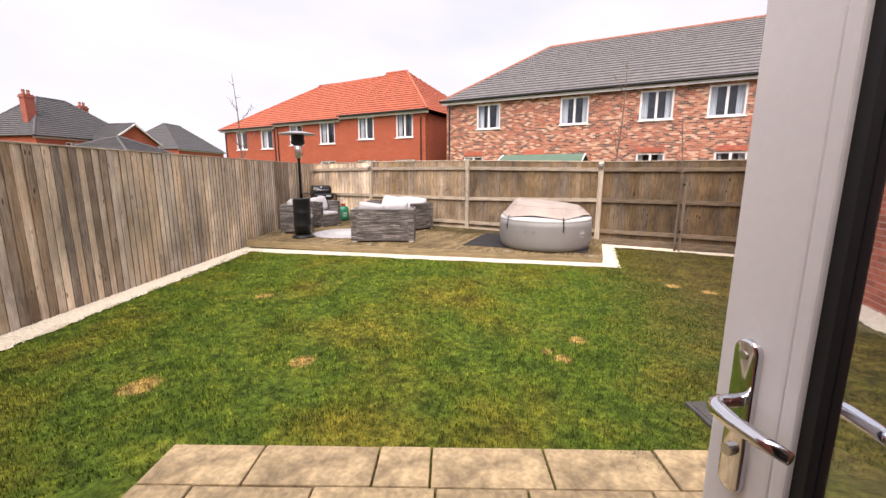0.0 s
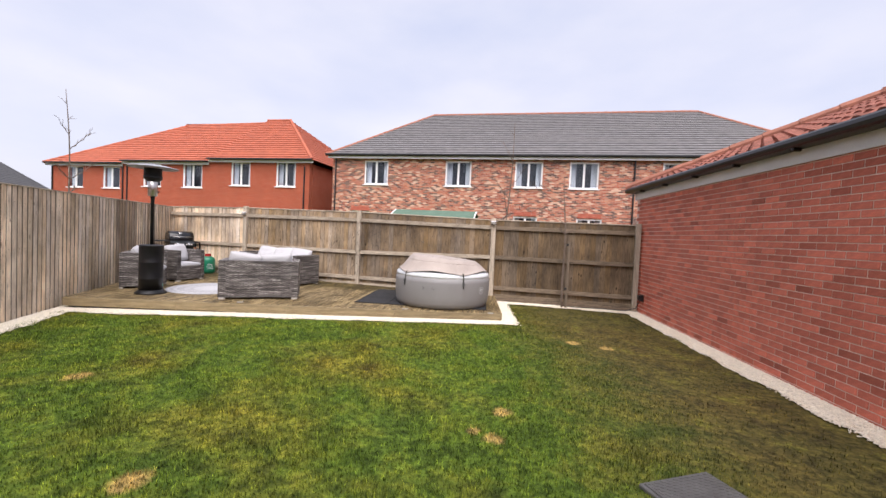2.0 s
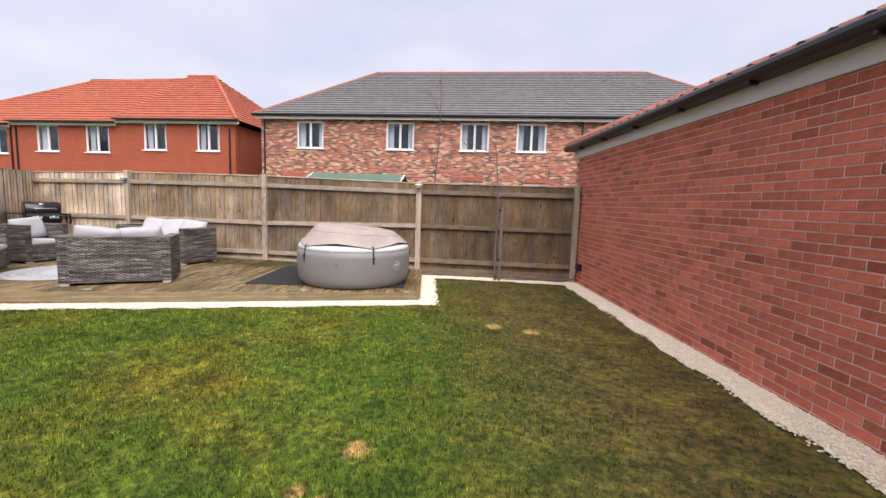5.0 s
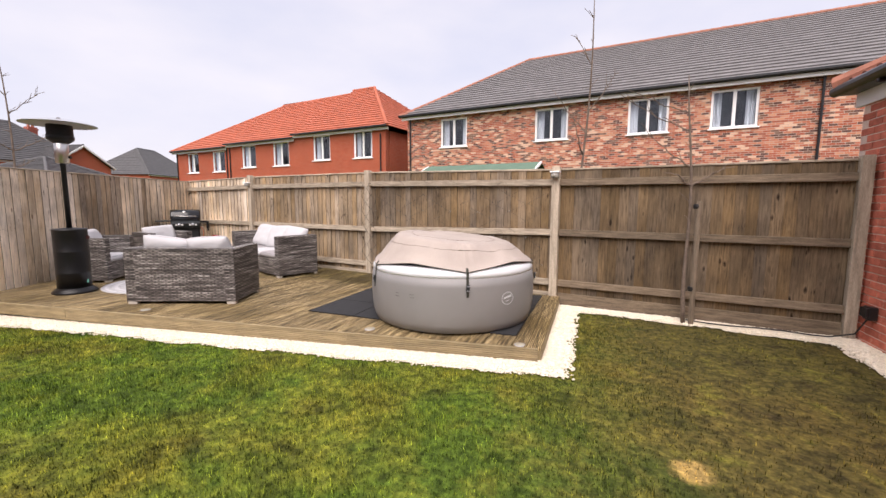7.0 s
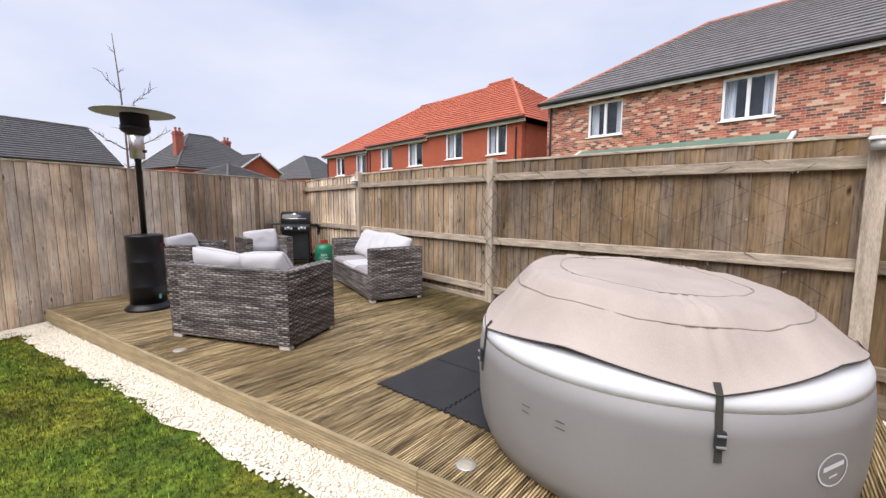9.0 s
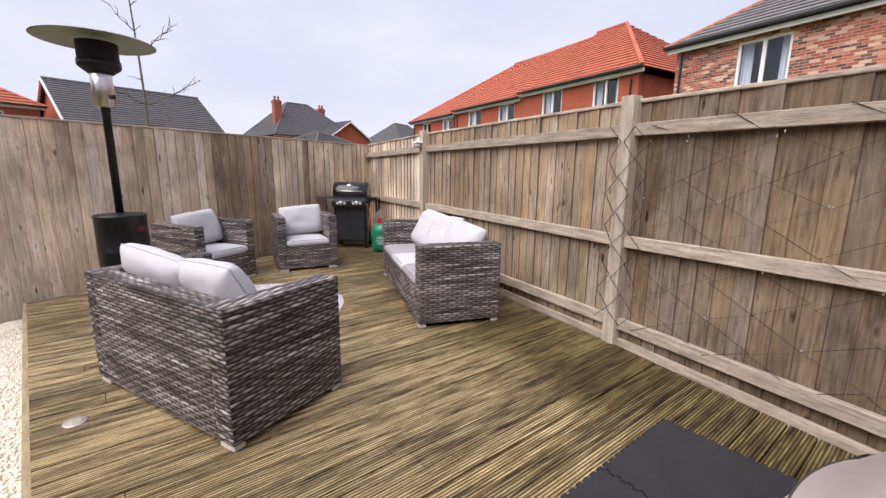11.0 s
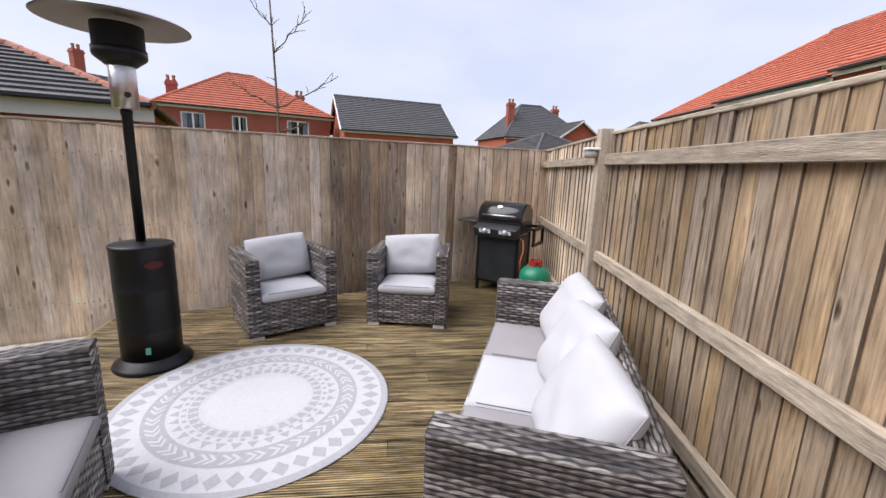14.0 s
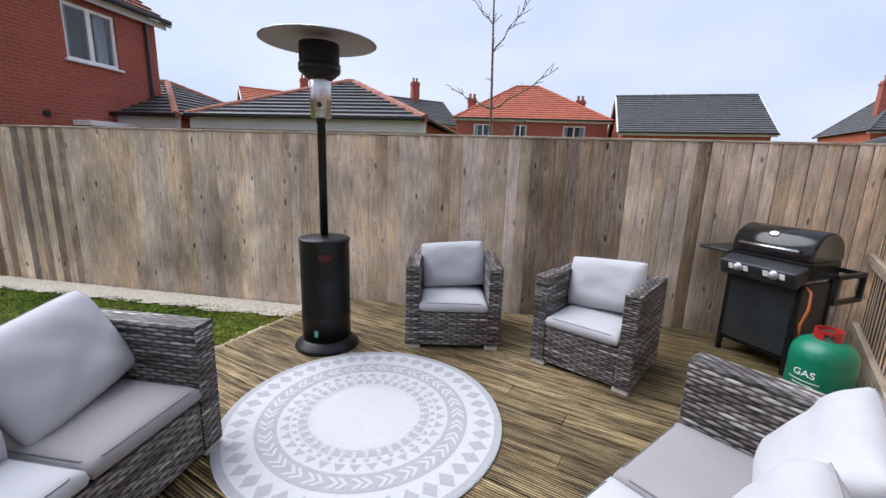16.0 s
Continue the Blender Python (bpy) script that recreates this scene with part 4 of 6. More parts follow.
for i in range(9):
    part("gutter_bracket", box(0.04, 0.10, 0.10, 0.2 + i * 1.0, -0.13, GH + 0.09, bevel=0.01), M_GUTTER, gar)
PITCH = math.tan(radians(24))
E0, E1, EZ, HD = -0.55, GL + 1.0, GH + 0.16, 2.7
part("roof_slope", slope_mesh((E0, -0.16, EZ), (E1, -0.16, EZ), (E0 + HD, -0.16 + HD, EZ + HD * PITCH), (E1, -0.16 + HD, EZ + HD * PITCH), 9, 0.025, 0.028, 0.235), M_PANTILE, gar)
part("roof_slope", slope_mesh((E0, 2 * HD - 0.16, EZ), (E0, -0.16, EZ), (E0 + HD, HD - 0.16, EZ + HD * PITCH), (E0 + HD, HD - 0.16, EZ + HD * PITCH), 9, 0.025, 0.028, 0.235), M_PANTILE, gar)
part("roof_slope", slope_mesh((E1, 2 * HD - 0.16, EZ), (E0, 2 * HD - 0.16, EZ), (E1, HD - 0.16, EZ + HD * PITCH), (E0 + HD, HD - 0.16, EZ + HD * PITCH), 9, 0.025), M_PANTILE, gar)
ridge_bar("hip_tile", (E0, -0.16, EZ + 0.03), (E0 + HD, -0.16 + HD, EZ + HD * PITCH + 0.03), 0.10, M_RIDGE, gar)
ridge_bar("ridge_tile", (E0 + HD, -0.16 + HD, EZ + HD * PITCH + 0.03), (E1, -0.16 + HD, EZ + HD * PITCH + 0.03), 0.11, M_RIDGE, gar)

# ---- deck ----
def deck_material():
    """Grooved softwood decking: ribs along the board, green-brown weathering, darker grooves and back edge."""
    m = bpy.data.materials.new("grooved_deck_board")
    m.use_nodes = True
    nt = m.node_tree
    b = nt.nodes["Principled BSDF"]
    b.inputs["Roughness"].default_value, b.inputs["Specular IOR Level"].default_value = 0.62, 0.35
    tc, oi, sep = nt.nodes.new("ShaderNodeTexCoord"), nt.nodes.new("ShaderNodeObjectInfo"), nt.nodes.new("ShaderNodeSeparateXYZ")
    nt.links.new(tc.outputs["Object"], sep.inputs[0])
    rib = math_node(nt, "SINE", math_node(nt, "MULTIPLY", sep.outputs[0], 2 * math.pi / 0.0153))
    mp = nt.nodes.new("ShaderNodeMapping")
    mp.inputs["Scale"].default_value = (14, 1.0, 1)
    nt.links.new(tc.outputs["Object"], mp.inputs[0])
    grain = node(nt, "ShaderNodeTexNoise", Scale=3.0, Detail=6.0, Roughness=0.7)
    blot = node(nt, "ShaderNodeTexNoise", Scale=1.1, Detail=5.0)
    nt.links.new(mp.outputs[0], grain.inputs["Vector"]), nt.links.new(tc.outputs["Object"], blot.inputs["Vector"])
    col = ramp_node(nt, grain.outputs["Fac"], [(0.36, (0.07, 0.047, 0.022)), (0.47, (0.34, 0.245, 0.115)), (0.62, (0.76, 0.585, 0.32))])
    wet = nt.nodes.new("ShaderNodeMixRGB")
    wet.blend_type = "MULTIPLY"
    nt.links.new(ramp_node(nt, blot.outputs["Fac"], [(0.45, (0, 0, 0)), (0.7, (0.8, 0.8, 0.8))]), wet.inputs[0])
    nt.links.new(col, wet.inputs[1])
    wet.inputs[2].default_value = (0.50, 0.46, 0.30, 1)
    # colour darkened along the low lines of the ribs
    groove_dark = nt.nodes.new("ShaderNodeMixRGB")
    groove_dark.blend_type = "MULTIPLY"
    nt.links.new(ramp_node(nt, math_node(nt, "ADD", math_node(nt, "MULTIPLY", rib, 0.5), 0.5), [(0.12, (0.92, 0.92, 0.92)), (0.6, (0, 0, 0))]), groove_dark.inputs[0])
    nt.links.new(wet.outputs[0], groove_dark.inputs[1])
    groove_dark.inputs[2].default_value = (0.14, 0.12, 0.085, 1)
    # colour darker and slightly greener towards the back fence, with a ragged edge
    back_dark = nt.nodes.new("ShaderNodeMixRGB")
    back_dark.blend_type = "MULTIPLY"
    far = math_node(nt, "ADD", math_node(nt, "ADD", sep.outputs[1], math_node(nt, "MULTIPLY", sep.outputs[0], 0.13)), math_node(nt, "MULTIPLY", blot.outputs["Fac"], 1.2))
    nt.links.new(ramp_node(nt, math_node(nt, "SUBTRACT", far, 10.35), [(0.0, (0, 0, 0)), (0.7, (0.85, 0.85, 0.85))]), back_dark.inputs[0])
    nt.links.new(groove_dark.outputs[0], back_dark.inputs[1])
    back_dark.inputs[2].default_value = (0.36, 0.37, 0.24, 1)
    hs = nt.nodes.new("ShaderNodeHueSaturation")
    mr = nt.nodes.new("ShaderNodeMapRange")
    mr.inputs[3].default_value, mr.inputs[4].default_value = 0.64, 1.15
    nt.links.new(oi.outputs["Random"], mr.inputs[0]), nt.links.new(mr.outputs[0], hs.inputs["Value"])
    nt.links.new(back_dark.outputs[0], hs.inputs["Color"])
    nt.links.new(hs.outputs[0], b.inputs["Base Color"])
    bp = node(nt, "ShaderNodeBump", Strength=0.9, Distance=0.004)
    nt.links.new(rib, bp.inputs["Height"]), nt.links.new(bp.outputs[0], b.inputs["Normal"])
    return m


M_DECK = deck_material()
M_DECK_EDGE = mat("deck_edge_wood", (0.36, 0.28, 0.155), 0.7, var=0.4, scale=4, bump=0.4, bscale=25, stretch=(1, 8, 8), rnd=0.2)
DECK_TURN = 7.0
deck = thing("deck", pose(0, 0, 0, 0, 0, DECK_TURN), "raised grooved timber deck with golden weathered boards", "deck")
inv = Matrix.Rotation(radians(-DECK_TURN), 2)
local = [tuple(inv @ Vector(p)) for p in DECK]
inner = local
r = random.Random(5)
pitch = 0.1245
x_lo, x_hi = min(p[0] for p in local), max(p[0] for p in local)
i = 0
x = x_lo
while x < x_hi:
    y_lo, y_hi = 5.0, 13.0
    cuts = [y_lo, r.uniform(7.6, 10.4), y_hi]
    for ya, yb in zip(cuts, cuts[1:]):
        strip = clip_to([(x + 0.0035, ya + 0.002), (x + pitch - 0.0035, ya + 0.002), (x + pitch - 0.0035, yb - 0.002), (x + 0.0035, yb - 0.002)], inner)
        if len(strip) >= 3 and max(p[1] for p in strip) - min(p[1] for p in strip) > 0.05:
            dz = r.uniform(-0.0015, 0.0015)
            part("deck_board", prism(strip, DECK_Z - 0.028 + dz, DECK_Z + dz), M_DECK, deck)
    x += pitch
bm = prism([tuple(Vector(p) + (Vector((0.6, 9.4)) - Vector(p)).normalized() * 0.06) for p in local], -0.09, DECK_Z - 0.035)
part("deck_frame", bm, M_BLACK, deck)
fl, fr, br = Vector(local[0]), Vector(local[1]), Vector(local[2])
for a, b, n in ((fl, fr, 4), (fr, br, 1)):
    d = (b - a).normalized()
    o = Vector((d.y, -d.x)) * 0.014
    for i in range(n):
        p, q = a.lerp(b, i / n) + o + d * 0.002, a.lerp(b, (i + 1) / n) + o - d * 0.002
        prof = [(-0.014, -0.0675), (0.014, -0.0675), (0.014, 0.0675), (-0.014, 0.0675)]
        for k in range(7):
            z = 0.058 - 0.0185 * k
            prof += [(-0.014, z), (-0.009, z - 0.003), (-0.009, z - 0.009), (-0.014, z - 0.012)]
        bm = bmesh.new()
        ends_ = [[bm.verts.new((x_, y_, z_)) for y_, z_ in prof] for x_ in (-(q - p).length / 2, (q - p).length / 2)]
        for k in range(len(prof)):
            m_ = (k + 1) % len(prof)
            bm.faces.new((ends_[0][k], ends_[0][m_], ends_[1][m_], ends_[1][k]))
        bm.faces.new(ends_[0][::-1]), bm.faces.new(ends_[1])
        bmesh.ops.recalc_face_normals(bm, faces=bm.faces)
        part("edge_board", bm, M_DECK_EDGE, deck).matrix_local = pose((p.x + q.x) / 2, (p.y + q.y) / 2, DECK_Z - 0.068, 0, 0, math.degrees(math.atan2(d.y, d.x)))
        if n == 1:
            for k in (3.4, 12.4):
                part("edge_board", box(0.12, (q - p).length, 0.026, bevel=0.003), M_DECK, deck).matrix_local = pose((p.x + q.x) / 2 - o.x * k, (p.y + q.y) / 2 - o.y * k, DECK_Z - 0.009, 0, 0, math.degrees(math.atan2(d.y, d.x)) - 90)

# ---- patio slabs at the door ----
patio = thing("patio", Matrix(), "buff riven concrete paving slabs outside the back door", "patio", kind="structure")
P0 = Vector((2.6, 2.3, 0))
widths = [[0.53, 0.65, 0.29, 0.62, 0.61, 0.34], [0.30, 0.60, 0.60, 0.45, 0.60, 0.49], [0.60, 0.45, 0.60, 0.60, 0.30, 0.49], [0.45, 0.60, 0.45, 0.60, 0.60, 0.34]]
v = 0.0
for row, (ws, dep) in enumerate(zip(widths, (0.31, 0.60, 0.45, 0.6))):
    s = 0.0
    for w in ws:
        bm = box(w - 0.012, dep - 0.012, 0.05, bevel=0.008, seg=2)
        for vert in bm.verts:
            if vert.co.z > 0.01:
                vert.co.z += 0.004 * noise.noise((vert.co.x * 9 + s * 5, vert.co.y * 9 + v * 7, row))
        c = P0 + U * (s + w / 2) - N * (v + dep / 2)
        part("slab", bm, M_SLAB, patio).matrix_local = pose(c.x, c.y, 0.0 + random.uniform(-0.004, 0.004), 0, 0, HOUSE_TURN)
        s += w
    v += dep

# ---- bricks of the garage wall ----
brick_me = bpy.data.meshes.new("brick")
bm = box(0.215, 0.024, 0.065, bevel=0.003)
bm.to_mesh(brick_me)
bm.free()
def dark_bricks(m):
    """About one brick in nine is burnt darker."""
    nt = m.node_tree
    for n in list(nt.nodes):
        if n.type == "HUE_SAT":
            src = n.inputs["Value"].links[0].from_socket
            rnd_ = n.inputs["Value"].links[0].from_node.inputs[0].links[0].from_socket
            pick = math_node(nt, "FRACT", math_node(nt, "MULTIPLY", rnd_, 53.7))
            nt.links.new(math_node(nt, "MULTIPLY", src, ramp_node(nt, pick, [(0.06, (0.70, 0.70, 0.72)), (0.10, (1, 1, 1))])), n.inputs["Value"])


brick_me.materials.append(M_BRICK_FACE)


def island_brick():
    """The same brick with its tone varied from piece to piece of a joined mesh."""
    m = M_BRICK_FACE.copy()
    m.name = "red_facing_brick_course"
    nt = m.node_tree
    geo = nt.nodes.new("ShaderNodeNewGeometry")
    for n in nt.nodes:
        if n.type == "MAP_RANGE" and n.inputs[0].is_linked and n.inputs[0].links[0].from_node.type == "OBJECT_INFO":
            nt.links.new(geo.outputs["Random Per Island"], n.inputs[0])
    return m


rest = []
rb = random.Random(3)
for row in range(33):
    z = -0.04 + row * 0.075 + 0.0375
    s = -0.33 + (0.1125 if row % 2 else 0.0)
    while s < 8.5:
        x = s + 0.1125
        near = 3.55 <= x < 5.55 and 0 <= row < 33
        if near:
            ob = put("brick", brick_me, garage_core, pose(x, rb.uniform(-0.0015, 0.0015), z, 0, 0, rb.uniform(-0.3, 0.3)))
        else:
            rest.append((x, rb.uniform(-0.0015, 0.0015), z))
        s += 0.225
bv = [tuple(v.co) for v in brick_me.vertices]
me = bpy.data.meshes.new("brickwork")
verts, faces = [], []
for x, y, z in rest:
    k = len(verts)
    verts += [(a + x, b + y, c + z) for a, b, c in bv]
    faces += [[k + i for i in p.vertices] for p in brick_me.polygons]
me.from_pydata(verts, [], faces)
M_COURSE = island_brick()
me.materials.append(M_COURSE)
dark_bricks(M_COURSE)
dark_bricks(M_BRICK_FACE)
ob = new("brickwork", me)
ob.parent = garage_core
ob["kind"] = "stuff"

# round vent and tap box on the garage wall
G_M = gar.matrix_world.copy()
vent = thing("wall_vent", G_M @ pose(6.0, -0.012, 1.98, 90, 0, 0), "round white plastic vent outlet on brick wall", "vent")
part("collar", lathe([(0.07, 0), (0.07, 0.10), (0.062, 0.105), (0.058, 0.06), (0.05, 0.055)], 24), M_WHITE, vent, "", True)
part("flange", lathe([(0.085, 0), (0.085, 0.012), (0.07, 0.016)], 24), M_WHITE, vent, "", True)
tap = thing("outdoor_socket", G_M @ pose(0.26, -0.015, 0.34, 90, 0, 0), "black weatherproof socket box low on brick wall", "socket")
part("housing", box(0.11, 0.13, 0.07, cz=0.035, bevel=0.012, seg=2), M_BLACK, tap)
part("lid", box(0.10, 0.09, 0.03, 0, 0.01, 0.08, bevel=0.01, seg=2), M_BLACK, tap)
cable = thing("cable", Matrix(), "thin black cable trailing along the gravel by the fence", "cable")
pts = [(6.69, 10.52, 0.30), (6.62, 10.55, 0.12), (6.45, 10.6, 0.05)] + [(6.3 - i * 0.22, 10.62 + 0.04 * math.sin(i * 1.3), 0.042) for i in range(6)]
part("lead", tube(pts, 0.008, 6), M_BLACK, cable)

# ---- wicker furniture ----
def wicker_material():
    """Flat grey-brown resin rattan; u runs along a strand, v counts the strands (metres)."""
    m = bpy.data.materials.new("grey_rattan_weave")
    m.use_nodes = True
    nt = m.node_tree
    b = nt.nodes["Principled BSDF"]
    b.inputs["Roughness"].default_value, b.inputs["Specular IOR Level"].default_value = 0.5, 0.4
    uv, sep = nt.nodes.new("ShaderNodeUVMap"), nt.nodes.new("ShaderNodeSeparateXYZ")
    nt.links.new(uv.outputs[0], sep.inputs[0])
    row = math_node(nt, "FLOOR", math_node(nt, "DIVIDE", sep.outputs[1], ROW))
    comb = nt.nodes.new("ShaderNodeCombineXYZ")
    nt.links.new(math_node(nt, "MULTIPLY", sep.outputs[0], 2.6), comb.inputs[0])
    nt.links.new(math_node(nt, "MULTIPLY", row, 7.31), comb.inputs[1])
    n1 = node(nt, "ShaderNodeTexNoise", Scale=1.0, Detail=3.0)
    nt.links.new(comb.outputs[0], n1.inputs["Vector"])
    comb2 = nt.nodes.new("ShaderNodeCombineXYZ")
    nt.links.new(math_node(nt, "MULTIPLY", sep.outputs[0], 9.0), comb2.inputs[0])
    nt.links.new(math_node(nt, "MULTIPLY", sep.outputs[1], 420.0), comb2.inputs[1])
    n2 = node(nt, "ShaderNodeTexNoise", Scale=1.0, Detail=2.0)
    nt.links.new(comb2.outputs[0], n2.inputs["Vector"])
    f = math_node(nt, "ADD", math_node(nt, "MULTIPLY", n1.outputs["Fac"], 0.62), math_node(nt, "MULTIPLY", n2.outputs["Fac"], 0.38))
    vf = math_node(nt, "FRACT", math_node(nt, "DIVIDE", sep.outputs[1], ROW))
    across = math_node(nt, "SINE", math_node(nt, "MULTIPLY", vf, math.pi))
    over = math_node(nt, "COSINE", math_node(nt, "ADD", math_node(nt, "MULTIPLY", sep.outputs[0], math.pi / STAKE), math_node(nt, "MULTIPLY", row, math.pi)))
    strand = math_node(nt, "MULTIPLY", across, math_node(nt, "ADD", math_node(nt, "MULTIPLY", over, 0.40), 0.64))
    # crevice shade painted into the colour between strands and where they dive
    gap_shade = ramp_node(nt, strand, [(0.12, (0.10, 0.10, 0.10)), (0.45, (1, 1, 1))])
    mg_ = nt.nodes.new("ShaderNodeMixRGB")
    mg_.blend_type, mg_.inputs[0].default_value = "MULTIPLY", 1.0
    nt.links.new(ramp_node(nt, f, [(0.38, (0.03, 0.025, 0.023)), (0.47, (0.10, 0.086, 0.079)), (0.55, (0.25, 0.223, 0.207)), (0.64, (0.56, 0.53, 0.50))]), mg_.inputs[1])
    nt.links.new(gap_shade, mg_.inputs[2])
    nt.links.new(mg_.outputs[0], b.inputs["Base Color"])
    bp = node(nt, "ShaderNodeBump", Strength=0.3, Distance=0.002)
    nt.links.new(n2.outputs["Fac"], bp.inputs["Height"]), nt.links.new(bp.outputs[0], b.inputs["Normal"])
    return m


ROW, STAKE = 0.019, 0.042
M_WICKER = wicker_material()
M_CUSHION = mat("light_grey_cushion", (0.50, 0.495, 0.51), 0.9, var=0.08, scale=4, bump=0.25, bscale=300, spec=0.2, dist=0.002)
M_SEAT = mat("grey_seat_cushion", (0.32, 0.30, 0.305), 0.9, var=0.1, scale=4, bump=0.25, bscale=300, spec=0.2, dist=0.002)
M_PIPING = mat("dark_grey_piping", (0.16, 0.16, 0.17), 0.8, var=0.1, bump=0.1)
M_FOOT = mat("pale_foot_block", (0.62, 0.58, 0.52), 0.6, var=0.15, bump=0.1)


def woven_box(sx, sy, sz, cx, cy, cz, faces="NSEWT", bm=None):
    """A box whose faces are woven strands with real relief; rows run level on the sides, along the long way on top."""
    bm = bm or bmesh.new()
    uvl = bm.loops.layers.uv.verify()
    X, Y, Z = Vector((1, 0, 0)), Vector((0, 1, 0)), Vector((0, 0, 1))
    c = Vector((cx, cy, cz))
    spec = {"S": (X, Z, -Y, sx, sz, sy), "N": (-X, Z, Y, sx, sz, sy), "E": (Y, Z, X, sy, sz, sx), "W": (-Y, Z, -X, sy, sz, sx)}
    spec["T"] = (X, Y, Z, sx, sy, sz) if sx > sy else (-Y, X, Z, sy, sx, sz)
    for key in faces:
        a, b, n, la, lb, ln = spec[key]
        na, nb = max(2, int(la / STAKE * 4)), max(4, int(round(lb / ROW)) * 4)
        rowh = lb / (nb // 4)
        grid = []
        for j in range(nb + 1):
            line = []
            for i in range(na + 1):
                u, v = la * i / na, lb * j / nb
                row = min(int(v / rowh + 1e-6), nb // 4 - 1)
                bulge = math.sin(math.pi * ((v / rowh) % 1.0)) ** 0.5 if 0 < j < nb else 0.0
                wave = 0.5 + 0.5 * math.cos(math.pi * u / STAKE + math.pi * row)
                h = (0.005 if key == "T" else 0.0075) * bulge * (0.28 + 0.72 * wave) if 0 < i < na else 0.0
                p = c + a * (u - la / 2) + b * (v - lb / 2) + n * (ln / 2 + h)
                line.append((bm.verts.new(p), u, v * ROW / rowh))
            grid.append(line)
        sh = hash_pos(cx + ord(key), cy + cz)
        for j in range(nb):
            for i in range(na):
                q = (grid[j][i], grid[j][i + 1], grid[j + 1][i + 1], grid[j + 1][i])
                f = bm.faces.new([w[0] for w in q])
                f.smooth = True
                for lp, w in zip(f.loops, q):
                    vv = (w[2] if w[2] > grid[j][i][2] else w[2] + 1e-4) - (1e-4 if w[2] > grid[j][i][2] else 0)
                    lp[uvl].uv = (w[1] + sh, vv + ROW * int(sh * 40))
    return bm


def hash_pos(a, b):
    return (math.sin(a * 12.99 + b * 78.23) * 437.58) % 7.0


def soft_box(sx, sy, sz, puff=0.02, r=0.03):
    """A seat pad: rounded edges and a gently domed top."""
    bm = bmesh.new()
    nx, ny = 16, 14
    rows = []
    for side in (1, -1):
        g = []
        for j in range(ny + 1):
            line = []
            for i in range(nx + 1):
                u, v = math.sin((2 * i / nx - 1) * math.pi / 2), math.sin((2 * j / ny - 1) * math.pi / 2)
                eu, ev = 1 - abs(u) ** 8, 1 - abs(v) ** 8
                k = max(0.0, min(eu, ev)) ** 0.35
                z = side * (sz / 2) * k + side * puff * (1 - u * u) * (1 - v * v)
                line.append(bm.verts.new((u * sx / 2, v * sy / 2, z)))
            g.append(line)
        for j in range(ny):
            for i in range(nx):
                q = (g[j][i], g[j][i + 1], g[j + 1][i + 1], g[j + 1][i])
                bm.faces.new(q if side > 0 else q[::-1])
    bmesh.ops.remove_doubles(bm, verts=bm.verts, dist=0.0005)
    return bm


def pillow(sx, sy, t, seed=0):
    """A stuffed back cushion: thick in the middle, pinched at seams and corners, a little creased."""
    bm = bmesh.new()
    n = 22
    for side in (1, -1):
        g = []
        for j in range(n + 1):
            line = []
            for i in range(n + 1):
                u, v = math.sin((2 * i / n - 1) * math.pi / 2), math.sin((2 * j / n - 1) * math.pi / 2)
                k = ((1 - u ** 4) * (1 - v ** 4)) ** 0.5
                pin = 1 - 0.06 * (u * u * v * v)
                edge = 1 - 0.035 * (1 - abs(u)) * abs(v) ** 6 - 0.0
                z = side * t / 2 * k
                if k > 0.05:
                    z += 0.016 * noise.noise((u * 2.2 + seed * 3.1, v * 2.2, side + seed)) * k + 0.007 * abs(noise.noise((u * 3.4 + v * 3.0, v * 1.4 + seed, side * 1.7))) * k + 0.012 * noise.noise((u * 5.5, v * 2 + seed, side * 2.0)) * (1 - k)
                line.append(bm.verts.new((u * sx / 2 * pin * (1 - 0.03 * (1 - v * v)), v * sy / 2 * pin * edge, z)))
            g.append(line)
        for j in range(n):
            for i in range(n):
                q = (g[j][i], g[j][i + 1], g[j + 1][i + 1], g[j + 1][i])
                bm.faces.new(q if side > 0 else q[::-1])
    bmesh.ops.remove_doubles(bm, verts=bm.verts, dist=0.0005)
    return bm


def seam(sx, sy, r, z, inset):
    """Piping round the top edge of a seat pad."""
    pts = []
    for i in range(33):
        a = 2 * math.pi * (i + 0.5) / 32
        cu, cv = math.cos(a), math.sin(a)
        k = max(abs(cu), abs(cv))
        pts.append((cu / k * sx / 2 * inset, cv / k * sy / 2 * inset, z))
    return tube(pts, r, 5)


def pillow_seam(sx, sy, r):
    """The stitched edge of a back cushion, along its pinched outline."""
    pts = []
    for i in range(65):
        a = 2 * math.pi * i / 64
        cu, cv = math.cos(a), math.sin(a)
        k = max(abs(cu), abs(cv))
        u, v = cu / k, cv / k
        pin = 1 - 0.06 * (u * u * v * v)
        edge = 1 - 0.035 * (1 - abs(u)) * abs(v) ** 6
        pts.append((u * sx / 2 * pin * (1 - 0.03 * (1 - v * v)), v * sy / 2 * pin * edge, 0))
    return tube(pts, r, 5)


